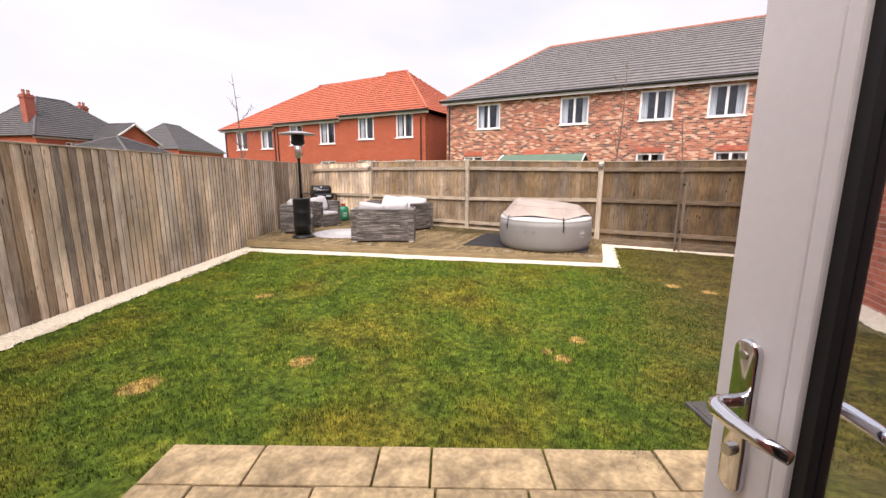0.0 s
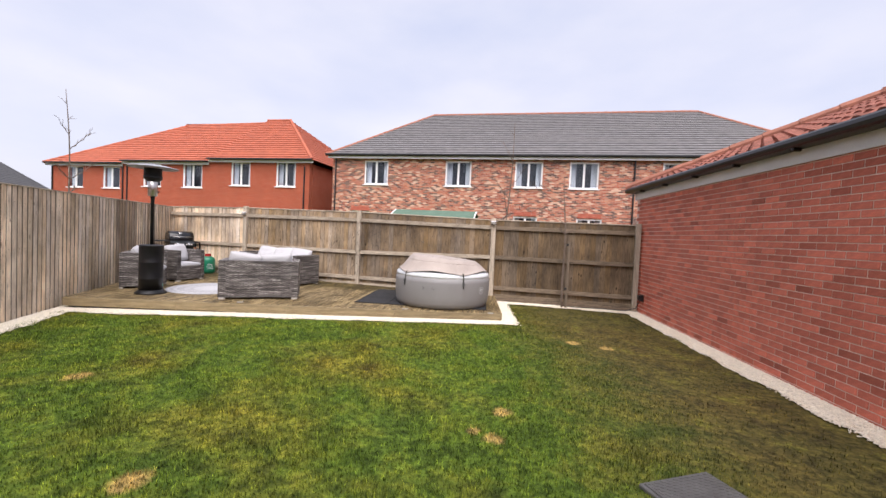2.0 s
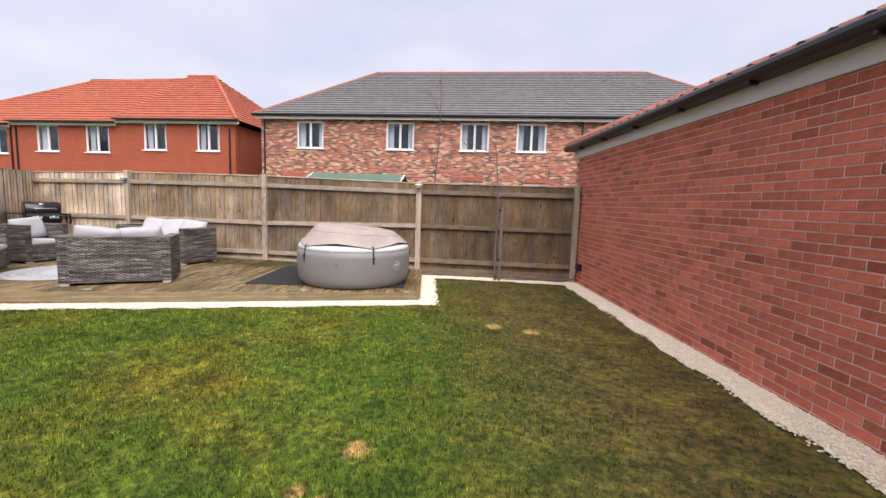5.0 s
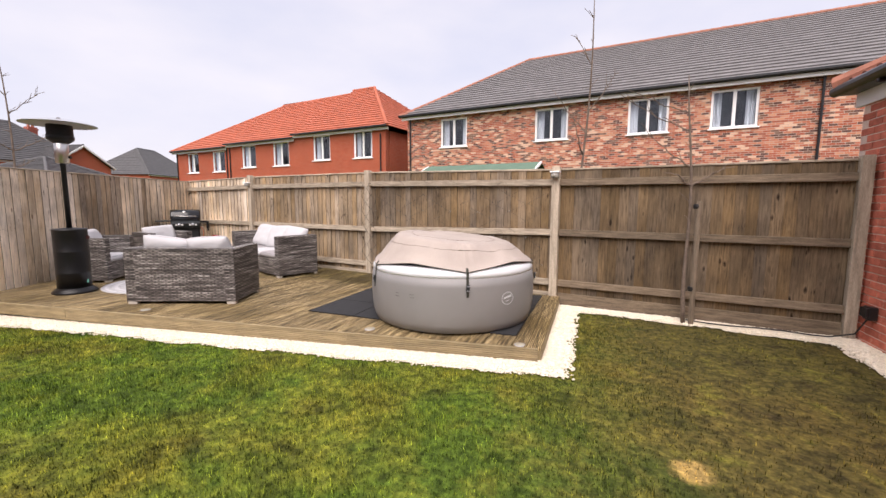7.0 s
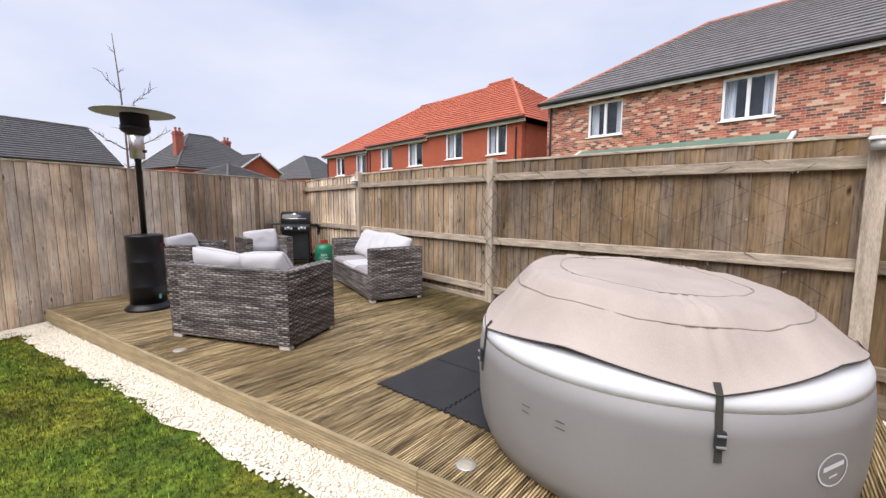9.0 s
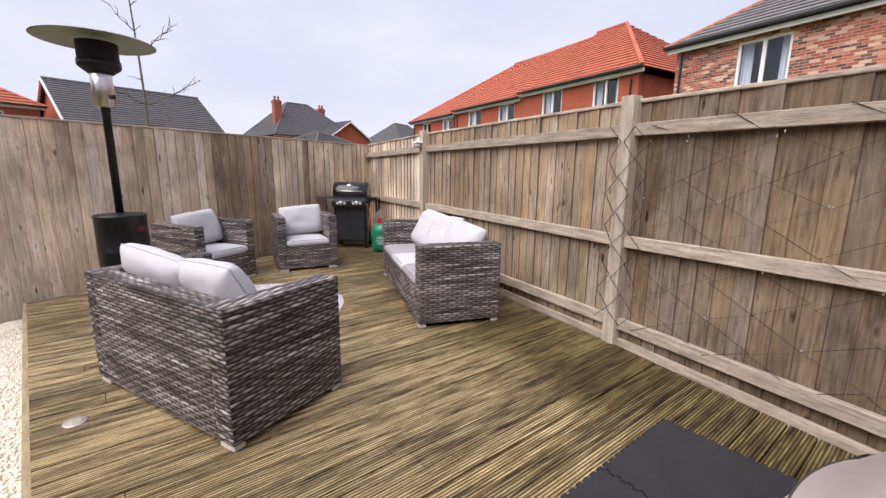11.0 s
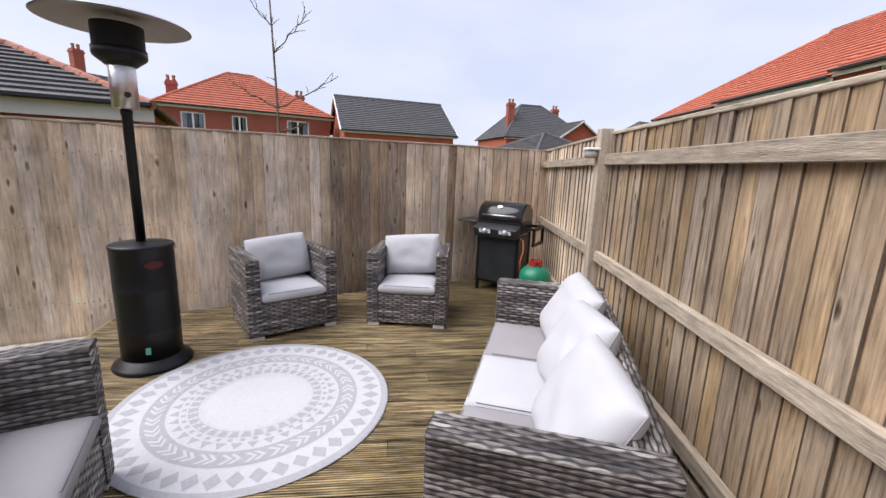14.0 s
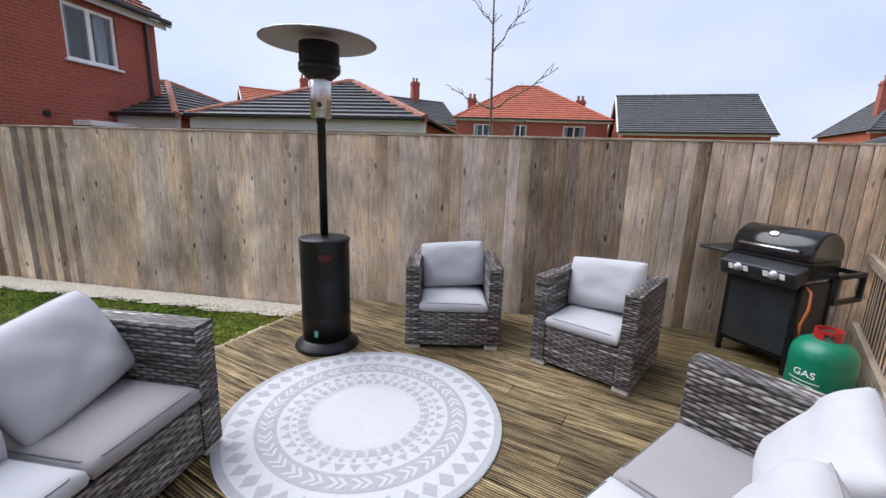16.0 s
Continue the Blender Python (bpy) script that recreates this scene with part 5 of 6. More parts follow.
def wicker_seat(kind, m, label, width, depth, seats, group):
    """A wicker armchair or sofa: x across, +y to the front, z up from the deck."""
    e = thing(kind, m, label, "armchair" if seats == 1 else "sofa", group)
    h, arm, foot = 0.685, 0.10 if seats == 1 else 0.12, 0.035
    hz = h - foot
    for sx, nm in ((-1, "arm"), (1, "arm")):
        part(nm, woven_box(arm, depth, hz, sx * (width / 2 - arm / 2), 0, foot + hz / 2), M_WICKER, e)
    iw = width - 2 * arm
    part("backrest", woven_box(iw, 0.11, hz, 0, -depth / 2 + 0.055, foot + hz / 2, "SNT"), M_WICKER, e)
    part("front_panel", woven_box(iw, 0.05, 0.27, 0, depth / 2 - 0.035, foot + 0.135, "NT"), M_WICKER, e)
    part("seat_frame", box(iw - 0.01, depth - 0.2, 0.04, 0, 0.02, 0.275), M_PIPING, e)
    for fx in (-1, 1):
        for fy in (-1, 1):
            part("foot", box(0.105, 0.06, foot + 0.002, fx * (width / 2 - 0.062), fy * (depth / 2 - 0.035), foot / 2, bevel=0.004), M_FOOT, e)
    sw = iw / seats
    for i in range(seats):
        cx = -iw / 2 + sw * (i + 0.5)
        p = part("seat_cushion", soft_box(sw - 0.008, depth - 0.11, 0.10, 0.012), M_CUSHION if (seats == 1 or i == 1) else M_SEAT, e, "grey fabric seat cushion with dark piping", True)
        p.matrix_local = pose(cx, 0.065, 0.355)
        part("piping", seam(sw - 0.008, depth - 0.11, 0.003, 0.0335, 0.955), M_PIPING, p, "", True)
    # back cushions: width, height, tip from level, place before the backrest, height of the middle, and turns
    cw, ch, lean, cy, cz = {1: (0.57, 0.40, 108, 0.235, 0.605), 2: (0.58, 0.46, 116, 0.265, 0.61), 3: (0.53, 0.46, 118, 0.225, 0.605)}[seats]
    for i in range(seats):
        cx = -iw / 2 + iw / seats * (i + 0.5)
        yaw, spin = {1: [(3, -4)], 2: [(4, -9), (-5, 4)], 3: [(15, 6), (12, -4), (14, 5)]}[seats][i]
        p = part("back_cushion", pillow(cw, ch, 0.19, i + seats), M_CUSHION, e, "light grey stuffed back cushion", True)
        p.matrix_local = pose(cx, -depth / 2 + cy, cz, lean, 0, yaw) @ pose(0, 0, 0, 0, 0, spin)
        part("piping", pillow_seam(cw, ch, 0.003), M_SEAT, p, "", True)
    return e


D = DECK_Z
wicker_seat("sofa", pose(-0.405, 8.375, D, 0, 0, 29.5), "two-seat grey rattan sofa with light grey cushions", 1.32, 0.69, 2, "rattan furniture")
wicker_seat("sofa", pose(-1.414, 10.393, D, 0, 0, 166.2), "three-seat grey rattan sofa along the fence, grey cushions", 1.87, 0.71, 3, "rattan furniture")
wicker_seat("armchair", pose(-3.08, 8.39, D, 0, 0, -51.5), "grey rattan armchair with grey cushions near the heater", 0.75, 0.66, 1, "rattan furniture")
wicker_seat("armchair", pose(-3.385, 9.535, D, 0, 0, -92.5), "grey rattan armchair with grey cushions near the barbecue", 0.73, 0.66, 1, "rattan furniture")

# ---- rug ----
M_RUG = mat("grey_rug_weave", (0.41, 0.405, 0.42), 0.9, var=0.12, scale=60, bump=0.4, bscale=400, dist=0.002)
M_RUGW = mat("white_rug_weave", (0.56, 0.555, 0.565), 0.9, var=0.08, scale=60, bump=0.4, bscale=400, dist=0.002)
rug = thing("rug", pose(-1.79, 8.735, D + 0.004), "round grey and white patterned outdoor rug on the deck", "rug")
RR = 0.80
part("rug_base", lathe([(RR - 0.004, 0), (RR, 0.004), (RR - 0.004, 0.008)], 96), M_RUGW, rug)


def ring(r0, r1, z, seg=96):
    bm = bmesh.new()
    vs = [[bm.verts.new((r * math.cos(2 * math.pi * i / seg), r * math.sin(2 * math.pi * i / seg), z)) for i in range(seg)] for r in (r0, r1)]
    for i in range(seg):
        j = (i + 1) % seg
        bm.faces.new((vs[0][i], vs[0][j], vs[1][j], vs[1][i]))
    return bm


def motif(poly, n, r, z, phase=0.0):
    """One woven figure, drawn in (along, outward) metres, repeated round the rug; n copies joined."""
    bm = bmesh.new()
    for i in range(n):
        a = 2 * math.pi * (i + phase) / n
        er, et = Vector((math.cos(a), math.sin(a), 0)), Vector((-math.sin(a), math.cos(a), 0))
        for pg in poly:
            bm.faces.new([bm.verts.new(er * (r + q) + et * p + Vector((0, 0, z))) for p, q in pg])
    return bm


def up(bm):
    for f in bm.faces:
        if f.calc_area() and f.normal.z < 0:
            f.normal_flip()
    return bm


Z1, Z2 = 0.0092, 0.0104
part("border", ring(RR - 0.045, RR - 0.006, Z1), M_RUG, rug)
part("band", ring(0.485, 0.600, Z1), M_RUG, rug)
part("band", ring(0.325, 0.375, Z1), M_RUG, rug)
diamond = [[(-0.042, 0), (0, -0.055), (0.042, 0), (0, 0.055)]]
tagged(part("diamond_motif", motif(diamond, 44, 0.69, Z1), M_RUG, rug), kind="stuff")
chev = [[(-0.035, -0.04), (0.0, 0.0), (0.0, 0.022), (-0.035, -0.018)], [(0.035, -0.04), (0.035, -0.018), (0.0, 0.022), (0.0, 0.0)]]
chev2 = [[(b + k, a) for a, b in pg] for pg in chev for k in (-0.02, 0.022)]
tagged(part("chevron_motif", motif(chev2, 30, 0.543, Z2), M_RUGW, rug), kind="stuff")
tri = [[(-0.03, -0.022), (0.03, -0.022), (0.0, 0.03)]]
tagged(part("triangle_motif", motif(tri, 34, 0.443, Z1), M_RUG, rug), kind="stuff")
tree = [[(-0.02, -0.045), (0.02, -0.045), (0.0, -0.015)], [(-0.018, -0.02), (0.018, -0.02), (0.0, 0.012)], [(-0.014, 0.004), (0.014, 0.004), (0.0, 0.035)]]
tagged(part("arrow_motif", motif(tree, 36, 0.352, Z2), M_RUGW, rug), kind="stuff")
tagged(part("bar_motif", motif([[(-0.012, -0.012), (0.012, -0.012), (0.012, 0.012), (-0.012, 0.012)]], 40, 0.397, Z1, 0.5), M_RUG, rug), kind="stuff")

# ---- patio heater ----
M_STEEL = mat("brushed_steel", (0.62, 0.60, 0.58), 0.28, metal=1.0, var=0.1, scale=20, bump=0.1, bscale=120, stretch=(1, 1, 8))
M_ENAMEL = mat("black_powder_coat", (0.010, 0.010, 0.011), 0.36, var=0.3, scale=8, bump=0.15, bscale=200, spec=0.3)
M_ALU = mat("dull_aluminium", (0.50, 0.51, 0.54), 0.42, metal=0.55, var=0.15, scale=5, bump=0.1)
heater = thing("patio_heater", pose(-2.235, 7.765, D, 0, 0, 48), "tall black gas patio heater with a silver disc reflector", "heater")
part("base", lathe([(0.245, 0), (0.25, 0.012), (0.24, 0.03), (0.205, 0.055), (0.19, 0.075)], 40), M_ENAMEL, heater, "", True)
hous = part("gas_housing", lathe([(0.187, 0.07), (0.187, 0.27), (0.189, 0.275), (0.189, 0.283), (0.187, 0.288), (0.187, 0.56), (0.189, 0.565), (0.189, 0.573), (0.187, 0.578), (0.187, 0.85), (0.192, 0.856), (0.192, 0.872), (0.18, 0.88), (0.03, 0.895)], 48), M_ENAMEL, heater, "", True)
part("handle_slot", lathe([(0.045, 0), (0.045, 0.004), (0.04, 0.005)], 24), mat("dark_red_recess", (0.08, 0.006, 0.006), 0.6, var=0.2), hous).matrix_local = pose(0.187, 0.02, 0.755, 90, 0, 90) @ Matrix.Diagonal((1.2, 0.6, 1, 1))
part("label_plate", box(0.03, 0.003, 0.05), mat("green_label", (0.12, 0.4, 0.3), 0.5, var=0.1), hous).matrix_local = pose(0.1755, -0.06, 0.155, 0, 0, 71)
part("pole", lathe([(0.03, 0.89), (0.03, 1.72), (0.034, 1.725), (0.034, 1.76)], 20), M_ENAMEL, heater, "", True)
part("control_box", lathe([(0.06, 1.755), (0.074, 1.765), (0.074, 2.02), (0.066, 2.03)], 28), M_STEEL, heater, "brushed steel control cylinder", True)
part("control_knob", tube([(0.07, 0, 1.84), (0.10, 0, 1.84)], 0.018, 12), M_BLACK, heater)
part("burner_bowl", lathe([(0.085, 2.02), (0.14, 2.065), (0.146, 2.08), (0.146, 2.12)], 36), M_ENAMEL, heater, "", True)
M_MESH = mat("black_burner_mesh", (0.02, 0.02, 0.022), 0.45, metal=0.6, var=0.4, scale=90, bump=0.9, bscale=140)
part("burner_screen", lathe([(0.138, 2.12), (0.138, 2.255)], 36), M_MESH, heater)
bm = lathe([(0.40, 2.262), (0.385, 2.272), (0.2, 2.31), (0.03, 2.335), (0.0, 2.336), (0.03, 2.328), (0.2, 2.303), (0.383, 2.265)], 56, cap=False)
part("reflector", bm, M_ALU, heater, "dull silver metal reflector disc", True)
part("cap_nut", lathe([(0.02, 2.335), (0.02, 2.355), (0.008, 2.36)], 12), M_STEEL, heater)

# ---- barbecue ----
M_BBQ = mat("black_enamel", (0.010, 0.010, 0.011), 0.16, var=0.2, scale=6, bump=0.02)
M_GREYP = mat("dark_grey_panel", (0.030, 0.034, 0.037), 0.38, var=0.4, scale=5, bump=0.05)
bbq = thing("barbecue", pose(-4.43, 10.57, D, 0, 0, -120), "black gas barbecue with a closed domed lid", "barbecue")
part("front_panel", box(0.46, 0.02, 0.56, 0, 0.20, 0.42, bevel=0.006), M_GREYP, bbq)
part("side_panel", box(0.02, 0.36, 0.5, -0.24, 0.0, 0.45, bevel=0.005), M_GREYP, bbq)
for sx in (-1, 1):
    for sy in (-1, 1):
        part("leg", box(0.035, 0.035, 0.72, sx * 0.245, sy * 0.19, 0.36, bevel=0.004), M_ENAMEL, bbq)
part("bottom_shelf", box(0.5, 0.38, 0.02, 0, 0, 0.12), M_ENAMEL, bbq)
bm = box(0.54, 0.16, 0.12, 0, 0.24, 0.755, bevel=0.02, seg=2, rot=Matrix.Rotation(radians(-18), 4, "X"))
panel = part("control_panel", bm, M_GREYP, bbq)
for sx in (-0.13, 0.12):
    k = part("knob", lathe([(0.034, 0), (0.034, 0.006), (0.024, 0.008), (0.022, 0.03), (0.018, 0.034)], 24), M_ALU, panel, "silver control knob", True)
    k.matrix_local = pose(sx, 0.325, 0.752, -72 - 18 + 0, 0, 0)
    for dx in (-0.055, 0.055):
        part("printed_mark", box(0.035, 0.002, 0.045), M_WHITE, panel).matrix_local = pose(sx + dx, 0.3255, 0.752, -18, 0, 0)
part("firebox", box(0.56, 0.38, 0.15, 0, 0, 0.80, bevel=0.03, seg=3), M_ENAMEL, bbq)
bm = bmesh.new()
n, segs = 16, []
for x in (-0.28, -0.265, 0.265, 0.28):
    ins = 0.012 if abs(x) > 0.27 else 0.0
    segs.append([bm.verts.new((x, (0.195 - ins) * math.cos(math.pi * i / n), 0.87 + (0.205 - ins) * math.sin(math.pi * i / n) ** 0.85)) for i in range(n + 1)])
for a, b in zip(segs, segs[1:]):
    for i in range(n):
        bm.faces.new((a[i], b[i], b[i + 1], a[i + 1]))
bm.faces.new(segs[0])
bm.faces.new(segs[-1][::-1])
bmesh.ops.recalc_face_normals(bm, faces=bm.faces)
lid = part("lid", bm, M_BBQ, bbq, "glossy black domed lid")
for p in lid.data.polygons:
    p.use_smooth = abs(p.normal.x) < 0.5
part("lid_handle", tube([(-0.2, 0.19, 0.93), (-0.2, 0.235, 0.935), (0.2, 0.235, 0.935), (0.2, 0.19, 0.93)], 0.011, 10), M_STEEL, lid, "steel lid handle", True)
part("badge", lathe([(0.03, 0), (0.03, 0.006), (0.022, 0.009)], 24), M_STEEL, lid, "", True).matrix_local = pose(0.02, 0.135, 1.025, -45, 0, 0) @ Matrix.Diagonal((1.25, 0.85, 1, 1))
part("side_shelf", box(0.26, 0.36, 0.025, 0.42, 0.02, 0.83, bevel=0.008), M_GREYP, bbq)
bm = bmesh.new()
for y in (-0.16, 0.16):
    box(0.14, 0.03, 0.03, -0.35, y, 0.80, bm=bm)
for z in (0.62, 0.80):
    box(0.03, 0.35, 0.03, -0.42, 0, z, bm=bm)
box(0.03, 0.03, 0.2, -0.42, -0.16, 0.71, bm=bm)
box(0.03, 0.03, 0.2, -0.42, 0.16, 0.71, bm=bm)
part("side_frame", bm, M_ENAMEL, bbq)
hose = part("gas_hose", tube([(-0.24, 0.16, 0.70), (-0.31, 0.19, 0.66), (-0.33, 0.22, 0.55), (-0.30, 0.22, 0.42), (-0.30, 0.2, 0.3), (-0.38, 0.12, 0.4)], 0.009, 8), mat("orange_hose", (0.55, 0.16, 0.05), 0.5, var=0.1), bbq, "orange rubber gas hose", True)
for sx in (-1, 1):
    part("wheel", tube([(sx * 0.255, -0.19, 0.075), (sx * 0.29, -0.19, 0.075)], 0.075, 20), M_BLACK, bbq)

# ---- gas bottle ----
M_GREENP = mat("green_bottle_paint", (0.008, 0.19, 0.10), 0.38, var=0.25, scale=7, bump=0.05)
M_REDP = mat("red_collar_paint", (0.42, 0.022, 0.02), 0.4, var=0.2, scale=9, bump=0.03)
gas = thing("gas_bottle", pose(-3.80, 10.84, D, 0, 0, -60) @ Matrix.Diagonal((1.1, 1.1, 1.0, 1.0)), "green patio gas bottle with a red valve collar", "gas bottle")
part("body", lathe([(0.125, 0), (0.13, 0.03), (0.15, 0.045), (0.156, 0.07), (0.156, 0.33), (0.15, 0.375), (0.125, 0.42), (0.08, 0.45), (0.05, 0.455)], 40), M_GREENP, gas, "", True)
bm = bmesh.new()
seg = 28
r0, r1 = [], []
for i in range(seg):
    a = 2 * math.pi * i / seg
    for lst, rr in ((r0, 0.066), (r1, 0.060)):
        lst.append([bm.verts.new((rr * math.cos(a), rr * math.sin(a), z)) for z in (0.43, 0.455, 0.495, 0.515)])
for i in range(seg):
    j = (i + 1) % seg
    for k in range(3):
        if k == 1 and i in (3, 4, 5, 17, 18, 19):
            continue
        bm.faces.new((r0[i][k], r0[j][k], r0[j][k + 1], r0[i][k + 1]))
        bm.faces.new((r1[j][k], r1[i][k], r1[i][k + 1], r1[j][k + 1]))
    bm.faces.new((r0[i][3], r0[j][3], r1[j][3], r1[i][3]))
part("collar", bm, M_REDP, gas, "red steel valve collar")
part("valve", lathe([(0.02, 0.45), (0.02, 0.48), (0.03, 0.485), (0.03, 0.505)], 14), M_STEEL, gas)


def lettering(text, size, material, parent, m, name="lettering"):
    cu = bpy.data.curves.new(name, "FONT")
    cu.body, cu.size, cu.extrude, cu.align_x = text, size, 0.0008, "CENTER"
    tmp = bpy.data.objects.new("tmp", cu)
    scene.collection.objects.link(tmp)
    me = bpy.data.meshes.new_from_object(tmp.evaluated_get(bpy.context.evaluated_depsgraph_get()))
    bpy.data.objects.remove(tmp)
    me.materials.append(material)
    ob = new(name, me)
    ob.parent = parent
    ob.matrix_local = m
    return ob


def wrap(ob, radius):
    """Bend flat lettering (x along, y up) round a cylinder about z."""
    for v in ob.data.vertices:
        a = v.co.x / radius
        v.co = Vector(((radius + v.co.z) * math.sin(a), -(radius + v.co.z) * math.cos(a), v.co.y))


scene.view_layers[0].update()
t = lettering("GAS", 0.06, M_WHITE, gas, pose(0, 0, 0.22, 0, 0, 118))
wrap(t, 0.1575)
M_PRINT = mat("pale_print", (0.6, 0.7, 0.66), 0.6, var=0.1)
for z, w in ((0.19, 0.16), (0.165, 0.10), (0.14, 0.13)):
    bm = box(w, 0.0008, 0.008)
    bm2 = bmesh.new()
    for i in range(9):
        x = -w / 2 + w * i / 8
        bm2.verts.new((x, z - 0.004, 0.0005)), bm2.verts.new((x, z + 0.004, 0.0005))
    bm2.verts.ensure_lookup_table()
    for i in range(8):
        bm2.faces.new((bm2.verts[2 * i], bm2.verts[2 * i + 2], bm2.verts[2 * i + 3], bm2.verts[2 * i + 1]))
    bm.free()
    ob = part("print_line", bm2, M_PRINT, gas)
    ob.matrix_local = pose(0, 0, 0, 0, 0, 118)
    wrap(ob, 0.1575)

# ---- hot tub and the mats beneath it ----
M_TUB = mat("grey_laminate", (0.235, 0.228, 0.224), 0.5, var=0.08, scale=3, bump=0.1, bscale=260)
M_TUBTOP = mat("pale_laminate", (0.64, 0.66, 0.68), 0.5, var=0.05, scale=3, bump=0.08, bscale=260)
M_COVER = mat("beige_cover_fabric", (0.44, 0.375, 0.33), 0.75, var=0.2, scale=2.5, bump=0.15, bscale=220)
M_STRAP = mat("olive_webbing", (0.045, 0.045, 0.035), 0.8, var=0.2, scale=40, bump=0.5, bscale=300)
M_MAT = mat("black_foam_mat", (0.022, 0.023, 0.026), 0.75, var=0.3, scale=6, bump=0.5, bscale=160)
mats_turn = 7.0
mg = Matrix.Translation((1.38, 8.58, D)) @ pose(0, 0, 0, 0, 0, mats_turn)
for i in range(4):
    for j in range(3):
        bm = bmesh.new()
        t = 0.6
        poly, teeth = [], 12
        for side in range(4):
            for k in range(teeth):
                f0, f1 = k / teeth, (k + 0.5) / teeth
                ofs = 0.012
                for f, o in ((f0, 0.0), (f1, 0.0), (f1, ofs), ((k + 1) / teeth, ofs)):
                    p = [(f * t, o), (t - o, f * t), (t - f * t, t - o), (o, t - f * t)][side]
                    if not poly or math.dist(poly[-1], p) > 1e-5:
                        poly.append(p)
        if math.dist(poly[0], poly[-1]) < 1e-5:
            poly.pop()
        prism(poly, 0.003, 0.013, bm)
        e = link("floor_mat", bm, M_MAT)
        e.matrix_world = mg @ pose(i * 0.6, j * 0.6, 0.0, 0, 0, 0)
        tagged(e, "black interlocking foam mat tile on the deck", "mat", "foam mat tiles")

TC = (2.84, 9.36)
TB = D + 0.013
tub = thing("hot_tub", pose(*TC, TB) @ Matrix.Diagonal((0.98, 0.98, 1.0, 1.0)), "round grey inflatable hot tub with a beige cover", "hot tub")
part("tub_wall", lathe([(0.845, 0), (0.872, 0.012), (0.900, 0.09), (0.914, 0.20), (0.92, 0.33), (0.916, 0.45), (0.905, 0.54)], 72), M_TUB, tub, "", True)
part("tub_rim", lathe([(0.905, 0.539), (0.902, 0.575), (0.886, 0.605), (0.85, 0.625), (0.79, 0.633), (0.70, 0.632), (0.6, 0.627)], 72), M_TUBTOP, tub, "pale inflated top rim", True)
STRAPS = [radians(a) for a in (-54, -126, -198, -270, -342)]


def cover_edge(a):
    """How near the angle a is to a strap: 1 at a strap, 0 half way between two."""
    d = min(abs((a - s + math.pi) % (2 * math.pi) - math.pi) for s in STRAPS)
    return max(0.0, 1 - d / radians(36))


bm = bmesh.new()
NA, NR = 200, 34
rows = []
for j in range(NR + 1):
    k = j / NR
    line = []
    for i in range(NA):
        a = 2 * math.pi * i / NA
        near = cover_edge(a) ** 1.3
        rim_r = 0.852 + 0.056 * near
        rim_z = 0.662 - 0.062 * near
        rr = rim_r * k
        x, y = rr * math.cos(a), rr * math.sin(a)
        dome = min(1.0, 1.9 * (1 - k ** 2.2)) * (0.86 - 0.34 * x - 0.10 * y)
        z = rim_z * k ** 6 + (1 - k ** 6) * 0.67 + 0.235 * dome * (1 - k ** 9)
        crease = max(0.0, cover_edge(a) - 0.55) / 0.45
        z += (0.034 * noise.noise((x * 2.6, y * 2.6, 1.0)) + 0.016 * noise.noise((x * 7.5, y * 7.5, 4.0)) + 0.016 * crease * math.cos(a * 60) * k) * (1 - k ** 8) * k
        line.append(bm.verts.new((x, y, z)) if j else None)
    if j == 0:
        centre = bm.verts.new((0, 0, 0.67 + 0.235 * 0.86))
    rows.append(line)
for i in range(NA):
    q = (i + 1) % NA
    bm.faces.new((centre, rows[1][i], rows[1][q]))
    for j in range(1, NR):
        bm.faces.new((rows[j][i], rows[j + 1][i], rows[j + 1][q], rows[j][q]))
cover = part("cover", bm, M_COVER, tub, "beige domed fabric cover", True)


def cover_point(k, a, lift=0.004):
    best = cover.data.vertices[1 + (max(1, round(k * NR)) - 1) * NA + round(a / (2 * math.pi) * NA) % NA].co
    return best + Vector((0, 0, lift))


part("cover_hem", tube([cover_point(1.0, 2 * math.pi * i / NA, 0.0) for i in range(NA + 1)], 0.003, 5), M_STRAP, cover, "", True)
for k in (0.52, 0.80):
    part("cover_seam", tube([cover_point(k, 2 * math.pi * i / 60, -0.001) for i in range(61)], 0.0035, 5), mat("seam_thread", (0.25, 0.21, 0.18), 0.8, var=0.1), cover, "", True)
for a in STRAPS:
    er, et = Vector((math.cos(a), math.sin(a), 0)), Vector((-math.sin(a), math.cos(a), 0))
    prof = [(0.88, 0.636), (0.908, 0.60), (0.914, 0.535), (0.921, 0.47), (0.927, 0.42), (0.928, 0.37)]
    bm = bmesh.new()
    vs = []
    for rr, z in prof:
        vs.append([bm.verts.new(er * rr + et * o + Vector((0, 0, z))) for o in (-0.012, 0.012)] + [bm.verts.new(er * (rr - 0.004) + et * o + Vector((0, 0, z))) for o in (0.012, -0.012)])
    for p, q in zip(vs, vs[1:]):
        for i in range(4):
            bm.faces.new((p[i], p[(i + 1) % 4], q[(i + 1) % 4], q[i]))
    st = part("strap", bm, M_STRAP, tub, "dark webbing strap")
    bk = part("buckle", box(0.036, 0.018, 0.066, bevel=0.006, seg=2), M_GREYP, st, "grey plastic buckle")
    bk.matrix_local = pose(*(er * 0.932 + Vector((0, 0, 0.455))), 0, 0, math.degrees(a) + 90)
    for dz in (-0.02, 0.02):
        part("buckle_bar", box(0.03, 0.006, 0.006), M_ALU, st).matrix_local = pose(*(er * 0.944 + Vector((0, 0, 0.455 + dz))), 0, 0, math.degrees(a) + 90)


